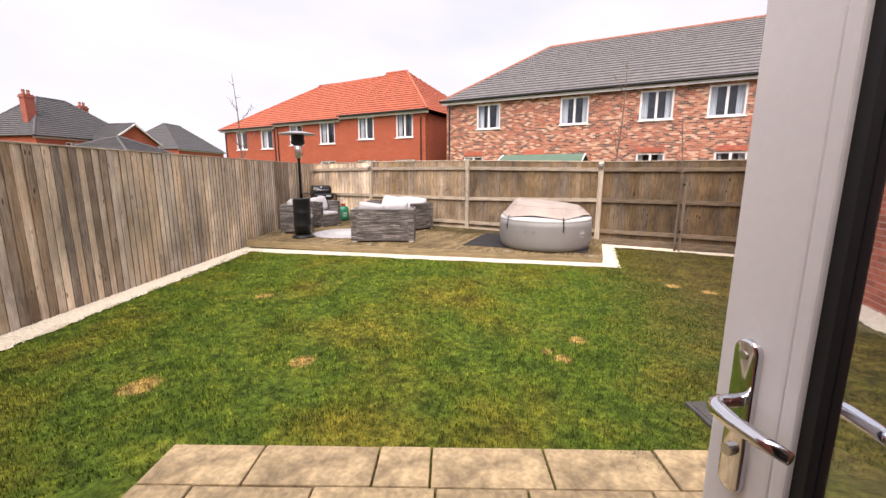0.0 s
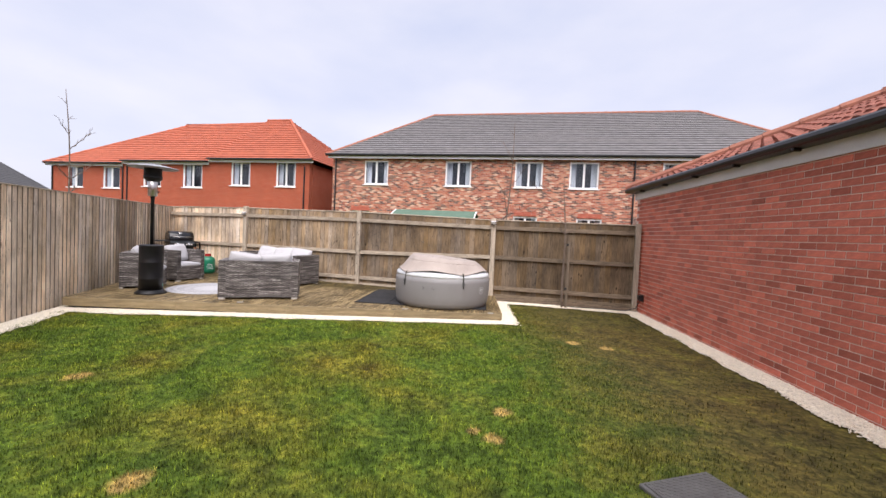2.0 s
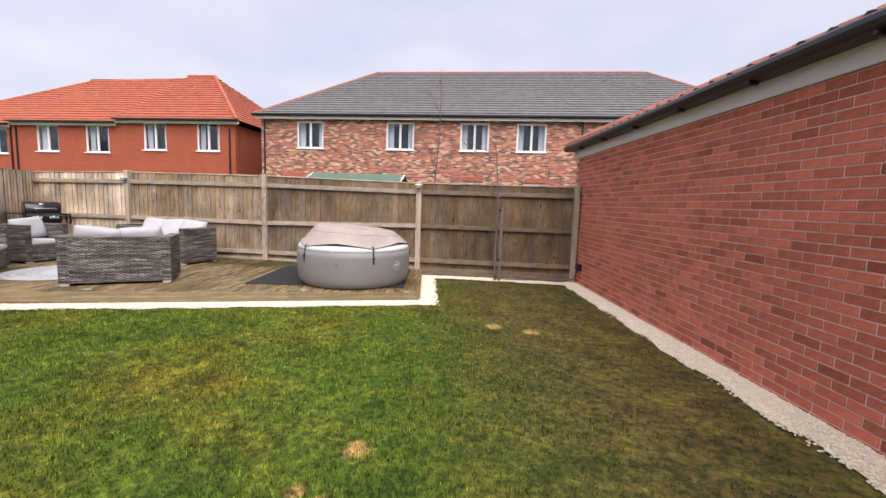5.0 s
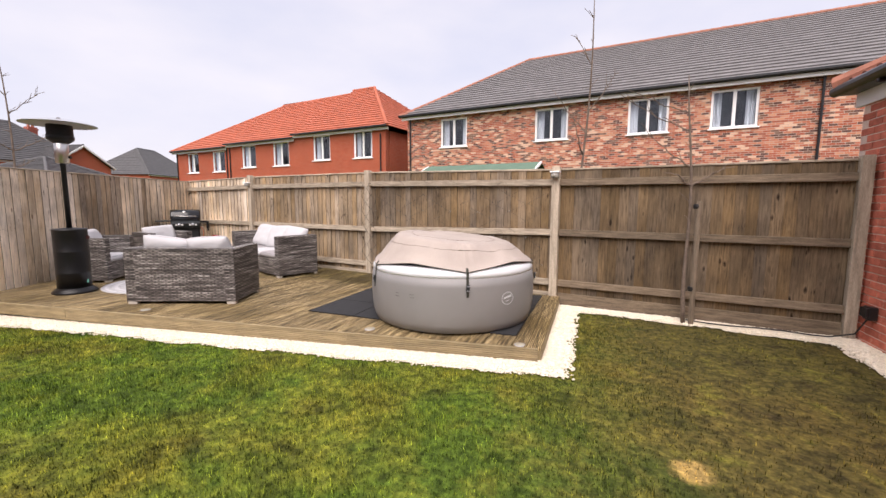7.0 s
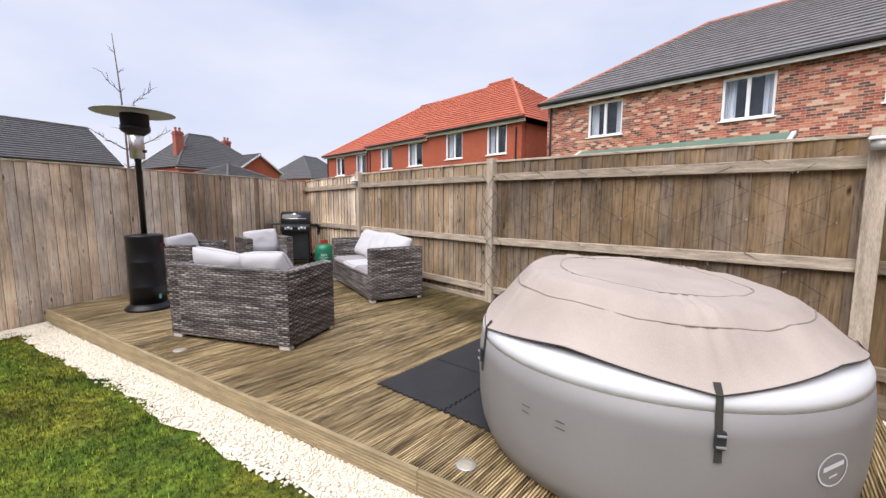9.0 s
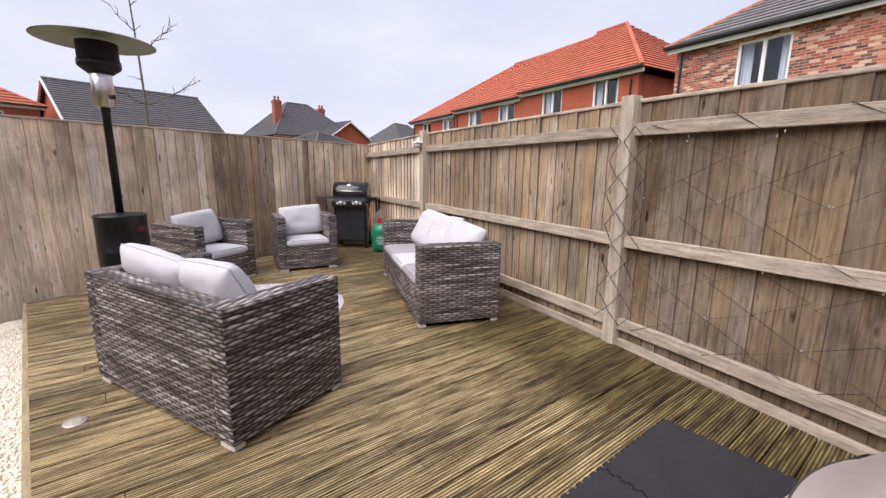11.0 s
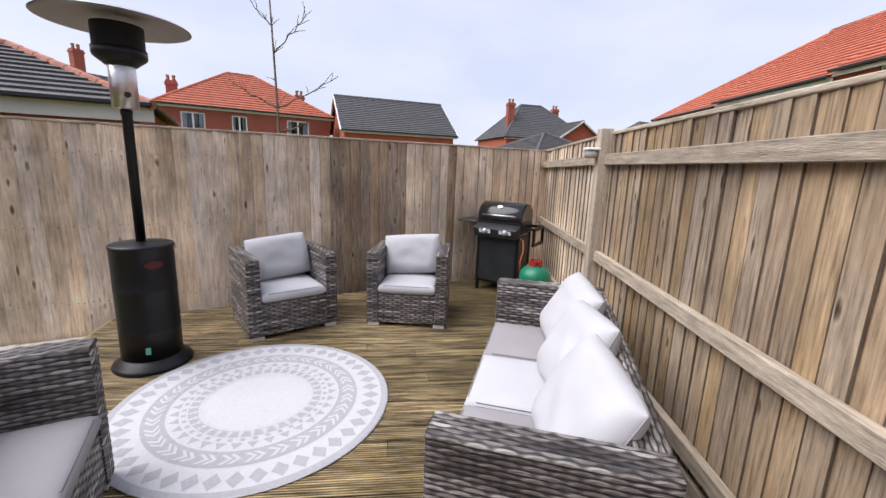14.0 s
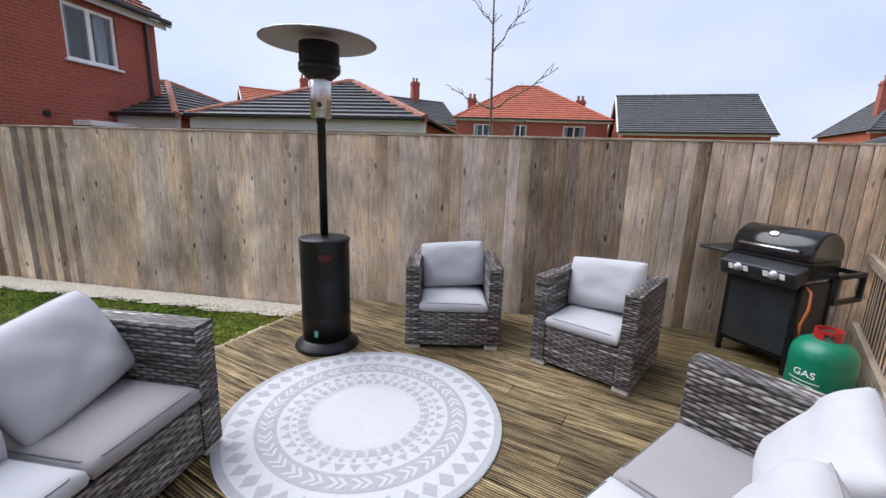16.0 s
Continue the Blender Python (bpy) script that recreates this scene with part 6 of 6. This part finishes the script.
def tub_mark(name, a, z, poly, material, label=""):
    """A flat mark on the tub's wall, drawn in (along, up) metres at the angle a."""
    bm = bmesh.new()
    for pg in poly:
        vs = []
        for p, q in pg:
            aa = a + p / 0.915
            zz = z + q
            rr = 0.9235
            vs.append(bm.verts.new((rr * math.cos(aa), rr * math.sin(aa), zz)))
        bm.faces.new(vs)
    return part(name, bm, material, tub, label)


oval = []
for i in range(28):
    a0, a1 = 2 * math.pi * i / 28, 2 * math.pi * (i + 1) / 28
    oval.append([(0.075 * math.cos(a0), 0.062 * math.sin(a0)), (0.075 * math.cos(a1), 0.062 * math.sin(a1)), (0.069 * math.cos(a1), 0.056 * math.sin(a1)), (0.069 * math.cos(a0), 0.056 * math.sin(a0))])
oval += [[(-0.05, -0.005), (0.05, 0.012), (0.05, 0.030), (-0.05, 0.013)], [(-0.02, -0.03), (0.02, -0.022), (0.02, -0.015), (-0.02, -0.023)]]
tub_mark("printed_emblem", radians(-27), 0.33, oval, M_TUBTOP, "pale printed oval emblem")
for a in (-88, -99):
    sq = [[(-0.022, 0.012), (0.022, 0.012), (0.022, 0.016), (-0.022, 0.016)], [(-0.022, -0.016), (0.022, -0.016), (0.022, -0.012), (-0.022, -0.012)]]
    for bar_ in sq:
        tub_mark("moulded_mark", radians(a), 0.36, [bar_], M_GREYP)

# ---- deck lights and manhole ----
M_LENS = mat("frosted_lens", (0.40, 0.36, 0.27), 0.5, var=0.15, scale=30, bump=0.2)
for x, y in ((2.41, 8.40), (3.86, 8.68), (-0.33, 7.72)):
    e = thing("deck_light", pose(x, y, D), "small round recessed light in the deck", "light", "deck lights")
    part("ring", lathe([(0.052, 0), (0.05, 0.004), (0.042, 0.005)], 28), M_ALU, e, "", True)
    part("lens", lathe([(0.042, 0.0), (0.04, 0.006), (0.02, 0.0075)], 24), M_LENS, e, "", True)

M_PLATE = mat("grey_chequer_plate", (0.115, 0.112, 0.108), 0.6, var=0.3, scale=9, bump=0.3, bscale=120)
man = thing("manhole_cover", pose(5.53, 4.12, ground_z(5.5, 4.1), 0, 0, 30), "grey square chequered manhole cover in the grass", "manhole cover")
part("frame", box(0.53, 0.50, 0.03, cz=0.012, bevel=0.006), M_PLATE, man)
plate = part("plate", box(0.49, 0.46, 0.012, cz=0.031, bevel=0.004), M_PLATE, man)
bm = bmesh.new()
for i in range(20):
    for j in range(19):
        box(0.020, 0.006, 0.004, -0.225 + i * 0.0237, -0.21 + j * 0.0233, 0.0385, bm=bm, rot=Matrix.Rotation(radians(45 if (i + j) % 2 else -45), 4, "Z"))
tagged(part("tread_pattern", bm, M_PLATE, man), kind="stuff")
part("makers_bar", box(0.10, 0.03, 0.005, 0.0, 0.0, 0.040, bevel=0.001), M_PLATE, man)

# ---- the house's own wall and the open door ----
HINGE = Vector((5.58, 1.29, 0))
start = HINGE + U * 3.5
# local x of that wall runs back along -U: the doorway lies 3.46 to 4.42 from its start
wall_house = link("wall_south", wall_mesh(8.7, 2.6, 0.30, [(3.46, 4.42, 0.05, 2.14)]), M_BRICK_DARK)
wall_house.matrix_world = pose(start.x - N.x * 0.02, start.y - N.y * 0.02, 0, 0, 0, HOUSE_TURN + 180)
tagged(wall_house, "plain red brick house wall with a doorway", "wall", kind="structure")
room_m = pose(HINGE.x - U.x * 0.48, HINGE.y - U.y * 0.48, 0, 0, 0, HOUSE_TURN)
M_PLASTER = mat("white_plaster", (0.72, 0.71, 0.69), 0.9, var=0.05, scale=2, bump=0.1)
M_FLOORIN = mat("grey_floor_tile", (0.3, 0.29, 0.28), 0.4, var=0.1)
for nm, sx, sy, sz, x, y, z, mm in (("floor", 4.0, 3.0, 0.1, 0, -1.85, 0.03, M_FLOORIN), ("ceiling", 4.0, 3.0, 0.1, 0, -1.85, 2.45, M_PLASTER), ("wall_inner", 0.1, 3.0, 2.4, -2.05, -1.85, 1.25, M_PLASTER), ("wall_inner", 0.1, 3.0, 2.4, 2.05, -1.85, 1.25, M_PLASTER), ("wall_inner", 4.2, 0.1, 2.5, 0, -3.4, 1.25, M_PLASTER)):
    o = link(nm, box(sx, sy, sz, x, y, z), mm)
    o.matrix_world = room_m
    tagged(o, "plain pale room surface inside the back door", nm.split("_")[0], kind="structure")

M_GASKET = mat("black_rubber_gasket", (0.010, 0.010, 0.011), 0.6, var=0.1, bump=0.0)
M_CHROME = mat("polished_chrome", (0.70, 0.70, 0.71), 0.10, metal=1.0, var=0.03, bump=0.0)
# local x: from the hinge to the free edge, local y: towards the doorway (inner face)
DOOR_M = pose(HINGE.x, HINGE.y, 0.06, 0, 0, HOUSE_TURN + 90 + DOOR_SWING)
door = thing("door_1", DOOR_M, "open white glazed back door with chrome lever handles", "door", kind="structure")
DW, DH, DT, ST = 0.87, 2.06, 0.062, 0.115
for nm, sx, sz, cx, cz in (("stile", ST, DH, ST / 2, DH / 2), ("stile", ST, DH, DW - ST / 2, DH / 2), ("rail", DW - 2 * ST, ST, DW / 2, DH - ST / 2), ("rail", DW - 2 * ST, 0.17, DW / 2, 0.085)):
    part(nm, box(sx, DT, sz, cx, 0, cz, bevel=0.006, seg=2), M_WHITE, door)
gw, gz0, gz1 = DW - 2 * ST, 0.17, DH - ST
for side in (-1, 1):
    bm = bmesh.new()
    for sx, sz, cx, cz in ((0.022, gz1 - gz0, ST + 0.011, (gz0 + gz1) / 2), (0.022, gz1 - gz0, DW - ST - 0.011, (gz0 + gz1) / 2), (gw - 0.044, 0.022, DW / 2, gz0 + 0.011), (gw - 0.044, 0.022, DW / 2, gz1 - 0.011)):
        box(sx, 0.018, sz, cx, side * (DT / 2 - 0.010), cz, bevel=0.005, seg=2, bm=bm)
    part("glazing_bead", bm, M_WHITE, door)
    bm = bmesh.new()
    for sx, sz, cx, cz in ((0.018, gz1 - gz0 - 0.04, ST + 0.031, (gz0 + gz1) / 2), (0.018, gz1 - gz0 - 0.04, DW - ST - 0.031, (gz0 + gz1) / 2)):
        box(sx, 0.016, sz, cx, side * 0.011, cz, bm=bm)
    part("gasket", bm, M_GASKET, door)
pn = part("pane", box(gw - 0.03, 0.006, gz1 - gz0 - 0.02, DW / 2, 0, (gz0 + gz1) / 2), M_GLASS, door)
pn.visible_shadow = False
hx, hz = DW - 0.058, HANDLE_Z


def backplate(x, y, side, z, w=0.030, h=0.25):
    """A long plate with half-round ends and a soft edge."""
    bm = bmesh.new()
    out = []
    for end in (1, -1):
        for i in range(13):
            a = math.pi * i / 12 + (0 if end > 0 else math.pi)
            out.append((math.cos(a), math.sin(a), end))
    rings = [[bm.verts.new((x + c * (w / 2 + 0.006 - e), y + side * d, z + n_ * (h / 2 - w / 2) + s_ * (w / 2 + 0.006 - e))) for c, s_, n_ in out] for d, e in ((0, 0), (0.008, 0), (0.011, 0.0015), (0.012, 0.005))]
    m = len(out)
    for p, q in zip(rings, rings[1:]):
        for i in range(m):
            bm.faces.new((p[i], p[(i + 1) % m], q[(i + 1) % m], q[i]))
    bm.faces.new(rings[-1])
    bmesh.ops.recalc_face_normals(bm, faces=bm.faces)
    return bm


for side in (-1, 1):
    y0 = side * (DT / 2)
    hb_ = part("door_handle", backplate(hx, y0, side, hz - 0.03), M_CHROME, door, "polished chrome lever handle", True)
    part("lever", tube([(hx, y0 + side * 0.01, hz + 0.0), (hx, y0 + side * 0.045, hz), (hx - 0.006, y0 + side * 0.056, hz), (hx - 0.018, y0 + side * 0.063, hz), (hx - 0.05, y0 + side * 0.066, hz - 0.001), (hx - 0.09, y0 + side * 0.061, hz - 0.003), (hx - 0.125, y0 + side * 0.052, hz - 0.006)], [0.011, 0.011, 0.012, 0.0125, 0.012, 0.011, 0.009], 16), M_CHROME, hb_, "", True)
    part("screw", lathe([(0.007, 0), (0.007, 0.002), (0.003, 0.0025)], 12), M_STEEL, hb_).matrix_local = pose(hx, y0 + side * 0.0125, hz + 0.075, -90 * side, 0, 0)
    cyl = part("lock_cylinder", tube([(hx, y0 + side * 0.012, hz - 0.085), (hx, y0 + side * 0.022, hz - 0.085)], 0.010, 14), M_STEEL, hb_)
# the frame in the doorway
frame_m = pose(HINGE.x - U.x * 0.46, HINGE.y - U.y * 0.46, 0, 0, 0, HOUSE_TURN)
df = thing("door_frame", frame_m, "white door frame and grey sill in the brick wall", "door frame", kind="structure")
for sx in (-1, 1):
    part("jamb", box(0.03, 0.07, 2.08, sx * 0.463, -0.12, 1.09, bevel=0.004), M_WHITE, df)
part("head", box(0.956, 0.07, 0.03, 0, -0.12, 2.122, bevel=0.004), M_WHITE, df)
part("threshold", box(0.90, 0.16, 0.03, 0, -0.10, 0.065, bevel=0.004), M_ALU, df)

# ---- saplings ----
M_BARK = mat("dark_brown_bark", (0.20, 0.15, 0.115), 0.85, var=0.4, scale=12, bump=0.5, bscale=60)
M_STAKE = mat("grey_stake_wood", (0.22, 0.17, 0.12), 0.85, var=0.35, scale=6, bump=0.4, bscale=50, stretch=(6, 6, 1))


def sapling(m, height, seed, forks, label, lean=(0.0, 0.0)):
    """A bare young tree: a thin leading shoot with side limbs, each carrying twigs."""
    rt = random.Random(seed)
    e = thing("sapling", m, label, "tree", "bare saplings")
    n = 14
    pts, rad = [], []
    for i in range(n + 1):
        k = i / n
        pts.append(Vector((lean[0] * k + 0.025 * math.sin(k * 7 + seed), lean[1] * k + 0.02 * math.cos(k * 6 + seed), height * k)))
        rad.append(0.019 * (1 - k) ** 0.8 + 0.0045)
    part("trunk", tube(pts, rad, 8), M_BARK, e, "", True)
    for hk, az, ln, rise in forks:
        i0 = int(hk * n)
        p0 = pts[i0]
        d = Vector((math.cos(radians(az)), math.sin(radians(az)), rise)).normalized()
        bp, br_ = [], []
        bm = bmesh.new()
        for j in range(9):
            k = j / 8
            w = Vector((rt.uniform(-1, 1), rt.uniform(-1, 1), rt.uniform(-1, 1))) * 0.012
            bp.append(p0 + d * ln * k + Vector((0, 0, 0.12 * ln * k * k)) + (w if j else Vector()))
            br_.append(max(0.0042, rad[i0] * 0.75 * (1 - 0.7 * k)))
        tube(bp, br_, 6, bm)
        for j in range(2, 9):
            for _ in range(rt.choice((0, 1, 1, 2))):
                td = (d + Vector((rt.uniform(-1, 1), rt.uniform(-1, 1), rt.uniform(-0.2, 1.0)))).normalized()
                tl = rt.uniform(0.05, 0.16) * (0.6 + ln)
                mid = bp[j] + td * tl * 0.5 + Vector((rt.uniform(-1, 1), rt.uniform(-1, 1), 0.6)) * 0.012
                tube([bp[j], mid, bp[j] + td * tl], [0.0042, 0.0036, 0.0026], 5, bm)
        part("limb", bm, M_BARK, e)
    bm = bmesh.new()
    for i in range(5, n):
        for _ in range(2):
            td = Vector((rt.uniform(-1, 1), rt.uniform(-1, 1), rt.uniform(0.2, 1.2))).normalized()
            tl = rt.uniform(0.06, 0.2)
            tube([pts[i], pts[i] + td * tl * 0.5 + Vector((0, 0, 0.01)), pts[i] + td * tl], [0.0042, 0.0036, 0.0026], 5, bm)
    tagged(part("twigs", bm, M_BARK, e), kind="stuff")
    return e


s1 = sapling(pose(5.20, 10.58, 0), 2.75, 4, [(0.68, 185, 0.55, 0.7), (0.80, 170, 0.75, 0.5), (0.62, 10, 0.35, 0.5), (0.88, 200, 0.5, 0.25), (0.58, 240, 0.3, 0.2)], "bare sapling tied to a timber stake before the fence", (-0.10, 0.0))
part("stake", lathe([(0.028, -0.1), (0.028, 1.38), (0.022, 1.40)], 12), M_STAKE, s1).matrix_local = pose(0.055, -0.03, 0)
for z in (0.42, 1.34):
    part("tie", lathe([(0.036, z - 0.025), (0.04, z), (0.036, z + 0.025)], 14), M_BLACK, s1).matrix_local = pose(0.04, -0.02, 0)
sapling(pose(3.82, 11.25, 0), 4.05, 9, [(0.6, 200, 0.6, 1.1), (0.7, 20, 0.5, 1.2), (0.8, 150, 0.5, 1.5), (0.52, 260, 0.5, 0.9)], "tall bare sapling behind the back fence", (0.16, -0.1))
sapling(pose(-4.31, 7.92, -0.08), 3.95, 15, [(0.63, 20 + 90, 0.75, 0.45), (0.61, 300, 0.45, 0.35), (0.72, 90, 0.5, 0.9), (0.55, 130, 0.35, 0.3), (0.80, 280, 0.3, 0.9)], "bare sapling rising behind the side fence", (-0.05, -0.08))

# ---- shed behind the back fence ----
M_FELT = mat("green_roof_felt", (0.115, 0.19, 0.135), 0.9, var=0.2, scale=5, bump=0.4, bscale=200)
shed = thing("shed", pose(0.95, 11.5, -0.06), "small timber shed with a green felt roof", "shed")
part("wall", wall_mesh(2.0, 1.75, 0.03, []), M_BOARD_IN, shed)
o = part("wall", wall_mesh(1.4, 1.75, 0.03, [], gable=0.3), M_BOARD_IN, shed)
o.matrix_local = pose(2.0, 0.03, 0, 0, 0, 90)
o = part("wall", wall_mesh(1.4, 1.75, 0.03, [], gable=0.3), M_BOARD_IN, shed)
o.matrix_local = pose(0.0, 1.43, 0, 0, 0, -90)
for y0, y1 in ((-0.1, 0.72), (1.54, 0.72)):
    part("roof", slope_mesh((-0.08, y0, 1.80), (2.1, y0, 1.80), (-0.08, y1, 2.12), (2.1, y1, 2.12), 1, 0.015), M_FELT, shed)
for x in (-0.09, 2.10):
    bm = bmesh.new()
    tube([(x, -0.1, 1.79), (x, 0.72, 2.11)], 0.022, 4, bm)
    part("bargeboard", bm, M_WHITE, shed)


# ---- the neighbouring houses beyond the side fence ----
def plain_house(m, L, D_, H, R, hip0, hip1, brick, tile, ridge, label, windows=(), chims=(), courses=16, fasc=0.16, ov=0.25, name="house", category="house"):
    e = thing(name, m, label, category)
    part("wall", wall_mesh(L, H, 0.25, list(windows)), brick, e)
    side_walls(e, L, D_, H, brick, T=0.25)
    hip_roof(e, L, D_, H, R, ov, hip0, hip1, tile, ridge, courses)
    for w in windows:
        window(e, *w)
    gutter(e, -ov, L + ov, -ov - 0.05, H)
    fascia(e, -ov, L + ov, -ov + 0.12, H - fasc / 2 - 0.02, fasc)
    for end, hip in ((0, hip0), (L, hip1)):
        if not hip:
            bm = bmesh.new()
            f = [bm.verts.new((end, y, z)) for y, z in ((0.0, H), (D_, H), (D_ / 2, R - 0.03))]
            bm.faces.new(f)
            g2 = [bm.verts.new((end + (0.1 if end == 0 else -0.1), y, z)) for y, z in ((0.0, H), (D_, H), (D_ / 2, R - 0.03))]
            bm.faces.new(g2[::-1])
            part("gable_wall", bm, brick, e)
            for y0, y1 in ((-ov, D_ / 2), (D_ + ov, D_ / 2)):
                x = end + (-ov - 0.02 if end == 0 else ov + 0.02)
                part("bargeboard", tube([(x, y0, H - 0.06), (x, y1, R - 0.06)], 0.08, 4), M_FASCIA, e)
    for x, y, z0, z1 in chims:
        chimney(e, x, y, z0, z1, brick=M_BRICK_DARK)
    return e


plain_house(pose(-24.6, -7.6, 0, 0, 0, 123.5), 10.4, 8.4, 4.68, 7.55, 4.3, 4.3, M_BRICK_DARK, M_RED_TILE, M_RED_TILE, "two-storey red brick house with a hipped orange roof", [(1.2, 2.5, 3.05, 4.3), (4.0, 4.9, 3.25, 4.3), (7.4, 8.9, 3.05, 4.3)], [(0.9, 5.0, 4.8, 6.7), (9.5, 5.0, 4.8, 6.7)])
plain_house(pose(-27.86, 2.74, 0, 0, 0, 112), 7.9, 7.0, 3.75, 6.38, 0, 0, M_BRICK_RED, M_DARK_TILE, M_DARK_TILE, "low brick building with a dark grey gabled roof", courses=18)
plain_house(pose(-38.7, 15.0, 0, 0, 0, 106), 8.9, 7.65, 4.45, 7.95, 3.06, 3.57, M_BRICK_RED, M_DARK_TILE, M_DARK_TILE, "red brick house with a hipped dark grey roof", [(2.1, 3.05, 3.2, 4.1), (5.5, 6.45, 3.2, 4.1)], [(1.1, 1.9, 5.2, 7.75), (7.4, 4.7, 5.2, 7.9)], courses=20)
plain_house(pose(-39.1, 24.0, 0, 0, 0, 196), 4.3, 4.7, 4.25, 6.0, 0, 0, M_BRICK_RED, M_DARK_TILE, M_DARK_TILE, "brick wing with a grey gabled roof")
plain_house(pose(-57.0, 36.0, 0, 0, 0, 118), 12.0, 9.0, 5.0, 9.0, 4.2, 4.2, M_BRICK_RED, M_DARK_TILE, M_DARK_TILE, "far red brick house with a grey hipped roof", )
plain_house(pose(-25.5, 15.2, 0, 0, 0, 118), 6.0, 6.0, 2.6, 4.1, 3.0, 2.8, M_BRICK_RED, M_DARK_TILE, M_DARK_TILE, "low garage with a grey hipped roof", name="garage", category="garage")
for k, nm in ((0.0, "dark tiled garage roof with terracotta hips"), (6.2, "dark tiled hipped garage further along")):
    p = Vector((-4.87, -0.63, 0)) - N * k
    plain_house(pose(p.x, p.y, 0, 0, 0, 119), 5.3, 5.2, 2.5, 3.74, 2.6, 2.45, M_BRICK_DARK, M_DARK_TILE, M_RIDGE, nm, courses=11, fasc=0.28, name="garage", category="garage")
g0 = Vector((-4.95, -3.4, 0)) + U * 5.6
G_WIN = [(3.2, 4.45, 3.58, 4.80)]
gh = plain_house(pose(g0.x, g0.y, 0, 0, 0, HOUSE_TURN + 180), 5.6, 8.0, 5.08, 7.9, 0, 0, M_BRICK_DARK, M_PANTILE, M_RIDGE, "two-storey dark red brick house beside the garden", G_WIN, (), 16)
pipe(gh, 5.25, -0.07, 0, 5.0, 0.045)
part("vent", lathe([(0.07, 0), (0.07, 0.04)], 16), M_BLACK, gh).matrix_local = pose(2.59, 0, 2.34, 90, 0, 0)
part("canopy", box(1.3, 0.5, 0.12, 3.75, -0.25, 2.2, bevel=0.01), M_WHITE, gh)
plain_house(pose(-19.5, -27.0, 0, 0, 0, 160), 7.0, 7.0, 5.0, 7.9, 0, 0, M_BRICK_RED, M_RED_TILE, M_RED_TILE, "far house with an orange gabled roof", (), [(5.8, 3.5, 6.8, 9.4)])
plain_house(pose(-27.5, -16.0, 0, 0, 0, 160), 6.0, 6.0, 5.0, 7.4, 0, 0, M_BRICK_RED, M_DARK_TILE, M_DARK_TILE, "far house with a grey gabled roof", (), [(3.0, 3.0, 6.5, 9.0)])

# ---- string lights on the back fence ----
M_WIRE = mat("dark_green_wire", (0.012, 0.014, 0.012), 0.6, var=0.2)
M_BULB = mat("clear_bulb", (0.34, 0.33, 0.30), 0.25, var=0.05)
lights = thing("string_lights", Matrix(), "dark wire string lights zigzagging over the fence", "string lights")
rl = random.Random(21)
for x0, x1, cols in ((0.23, 0.54, 3), (0.52, 3.5, 12)):
    for c in range(cols):
        xa = x0 + (x1 - x0) * (c + 0.5) / cols
        pts = []
        for i in range(13):
            z = 1.72 - i * 0.12
            side = (1 if (i + c) % 2 else -1)
            pts.append((xa + side * (x1 - x0) / cols * 0.48 + rl.uniform(-0.015, 0.015), (10.945 if x1 < 0.7 else 10.995 - 0.0673 * (xa - 0.38)) + rl.uniform(-0.006, 0.006), z + rl.uniform(-0.02, 0.02)))
        part("wire", tube(pts, 0.0028, 4), M_WIRE, lights)
        for p in pts[1::3]:
            bm = lathe([(0.002, 0), (0.004, 0.005), (0.003, 0.013), (0.001, 0.016)], 8)
            bmesh.ops.translate(bm, vec=p, verts=bm.verts)
            part("bulb", bm, M_BULB, lights)
for x, y in ((-2.91, 11.06), (3.65, 10.73)):
    e = thing("solar_light", pose(x, y - 0.045, 1.70), "small clear solar light fixed on a fence post", "light", "solar lights")
    part("lens", lathe([(0.05, 0), (0.055, 0.03), (0.045, 0.06)], 16), M_BULB, e, "", True)
    part("cap", box(0.12, 0.11, 0.02, 0, 0, 0.07, bevel=0.006), M_WHITE, e)
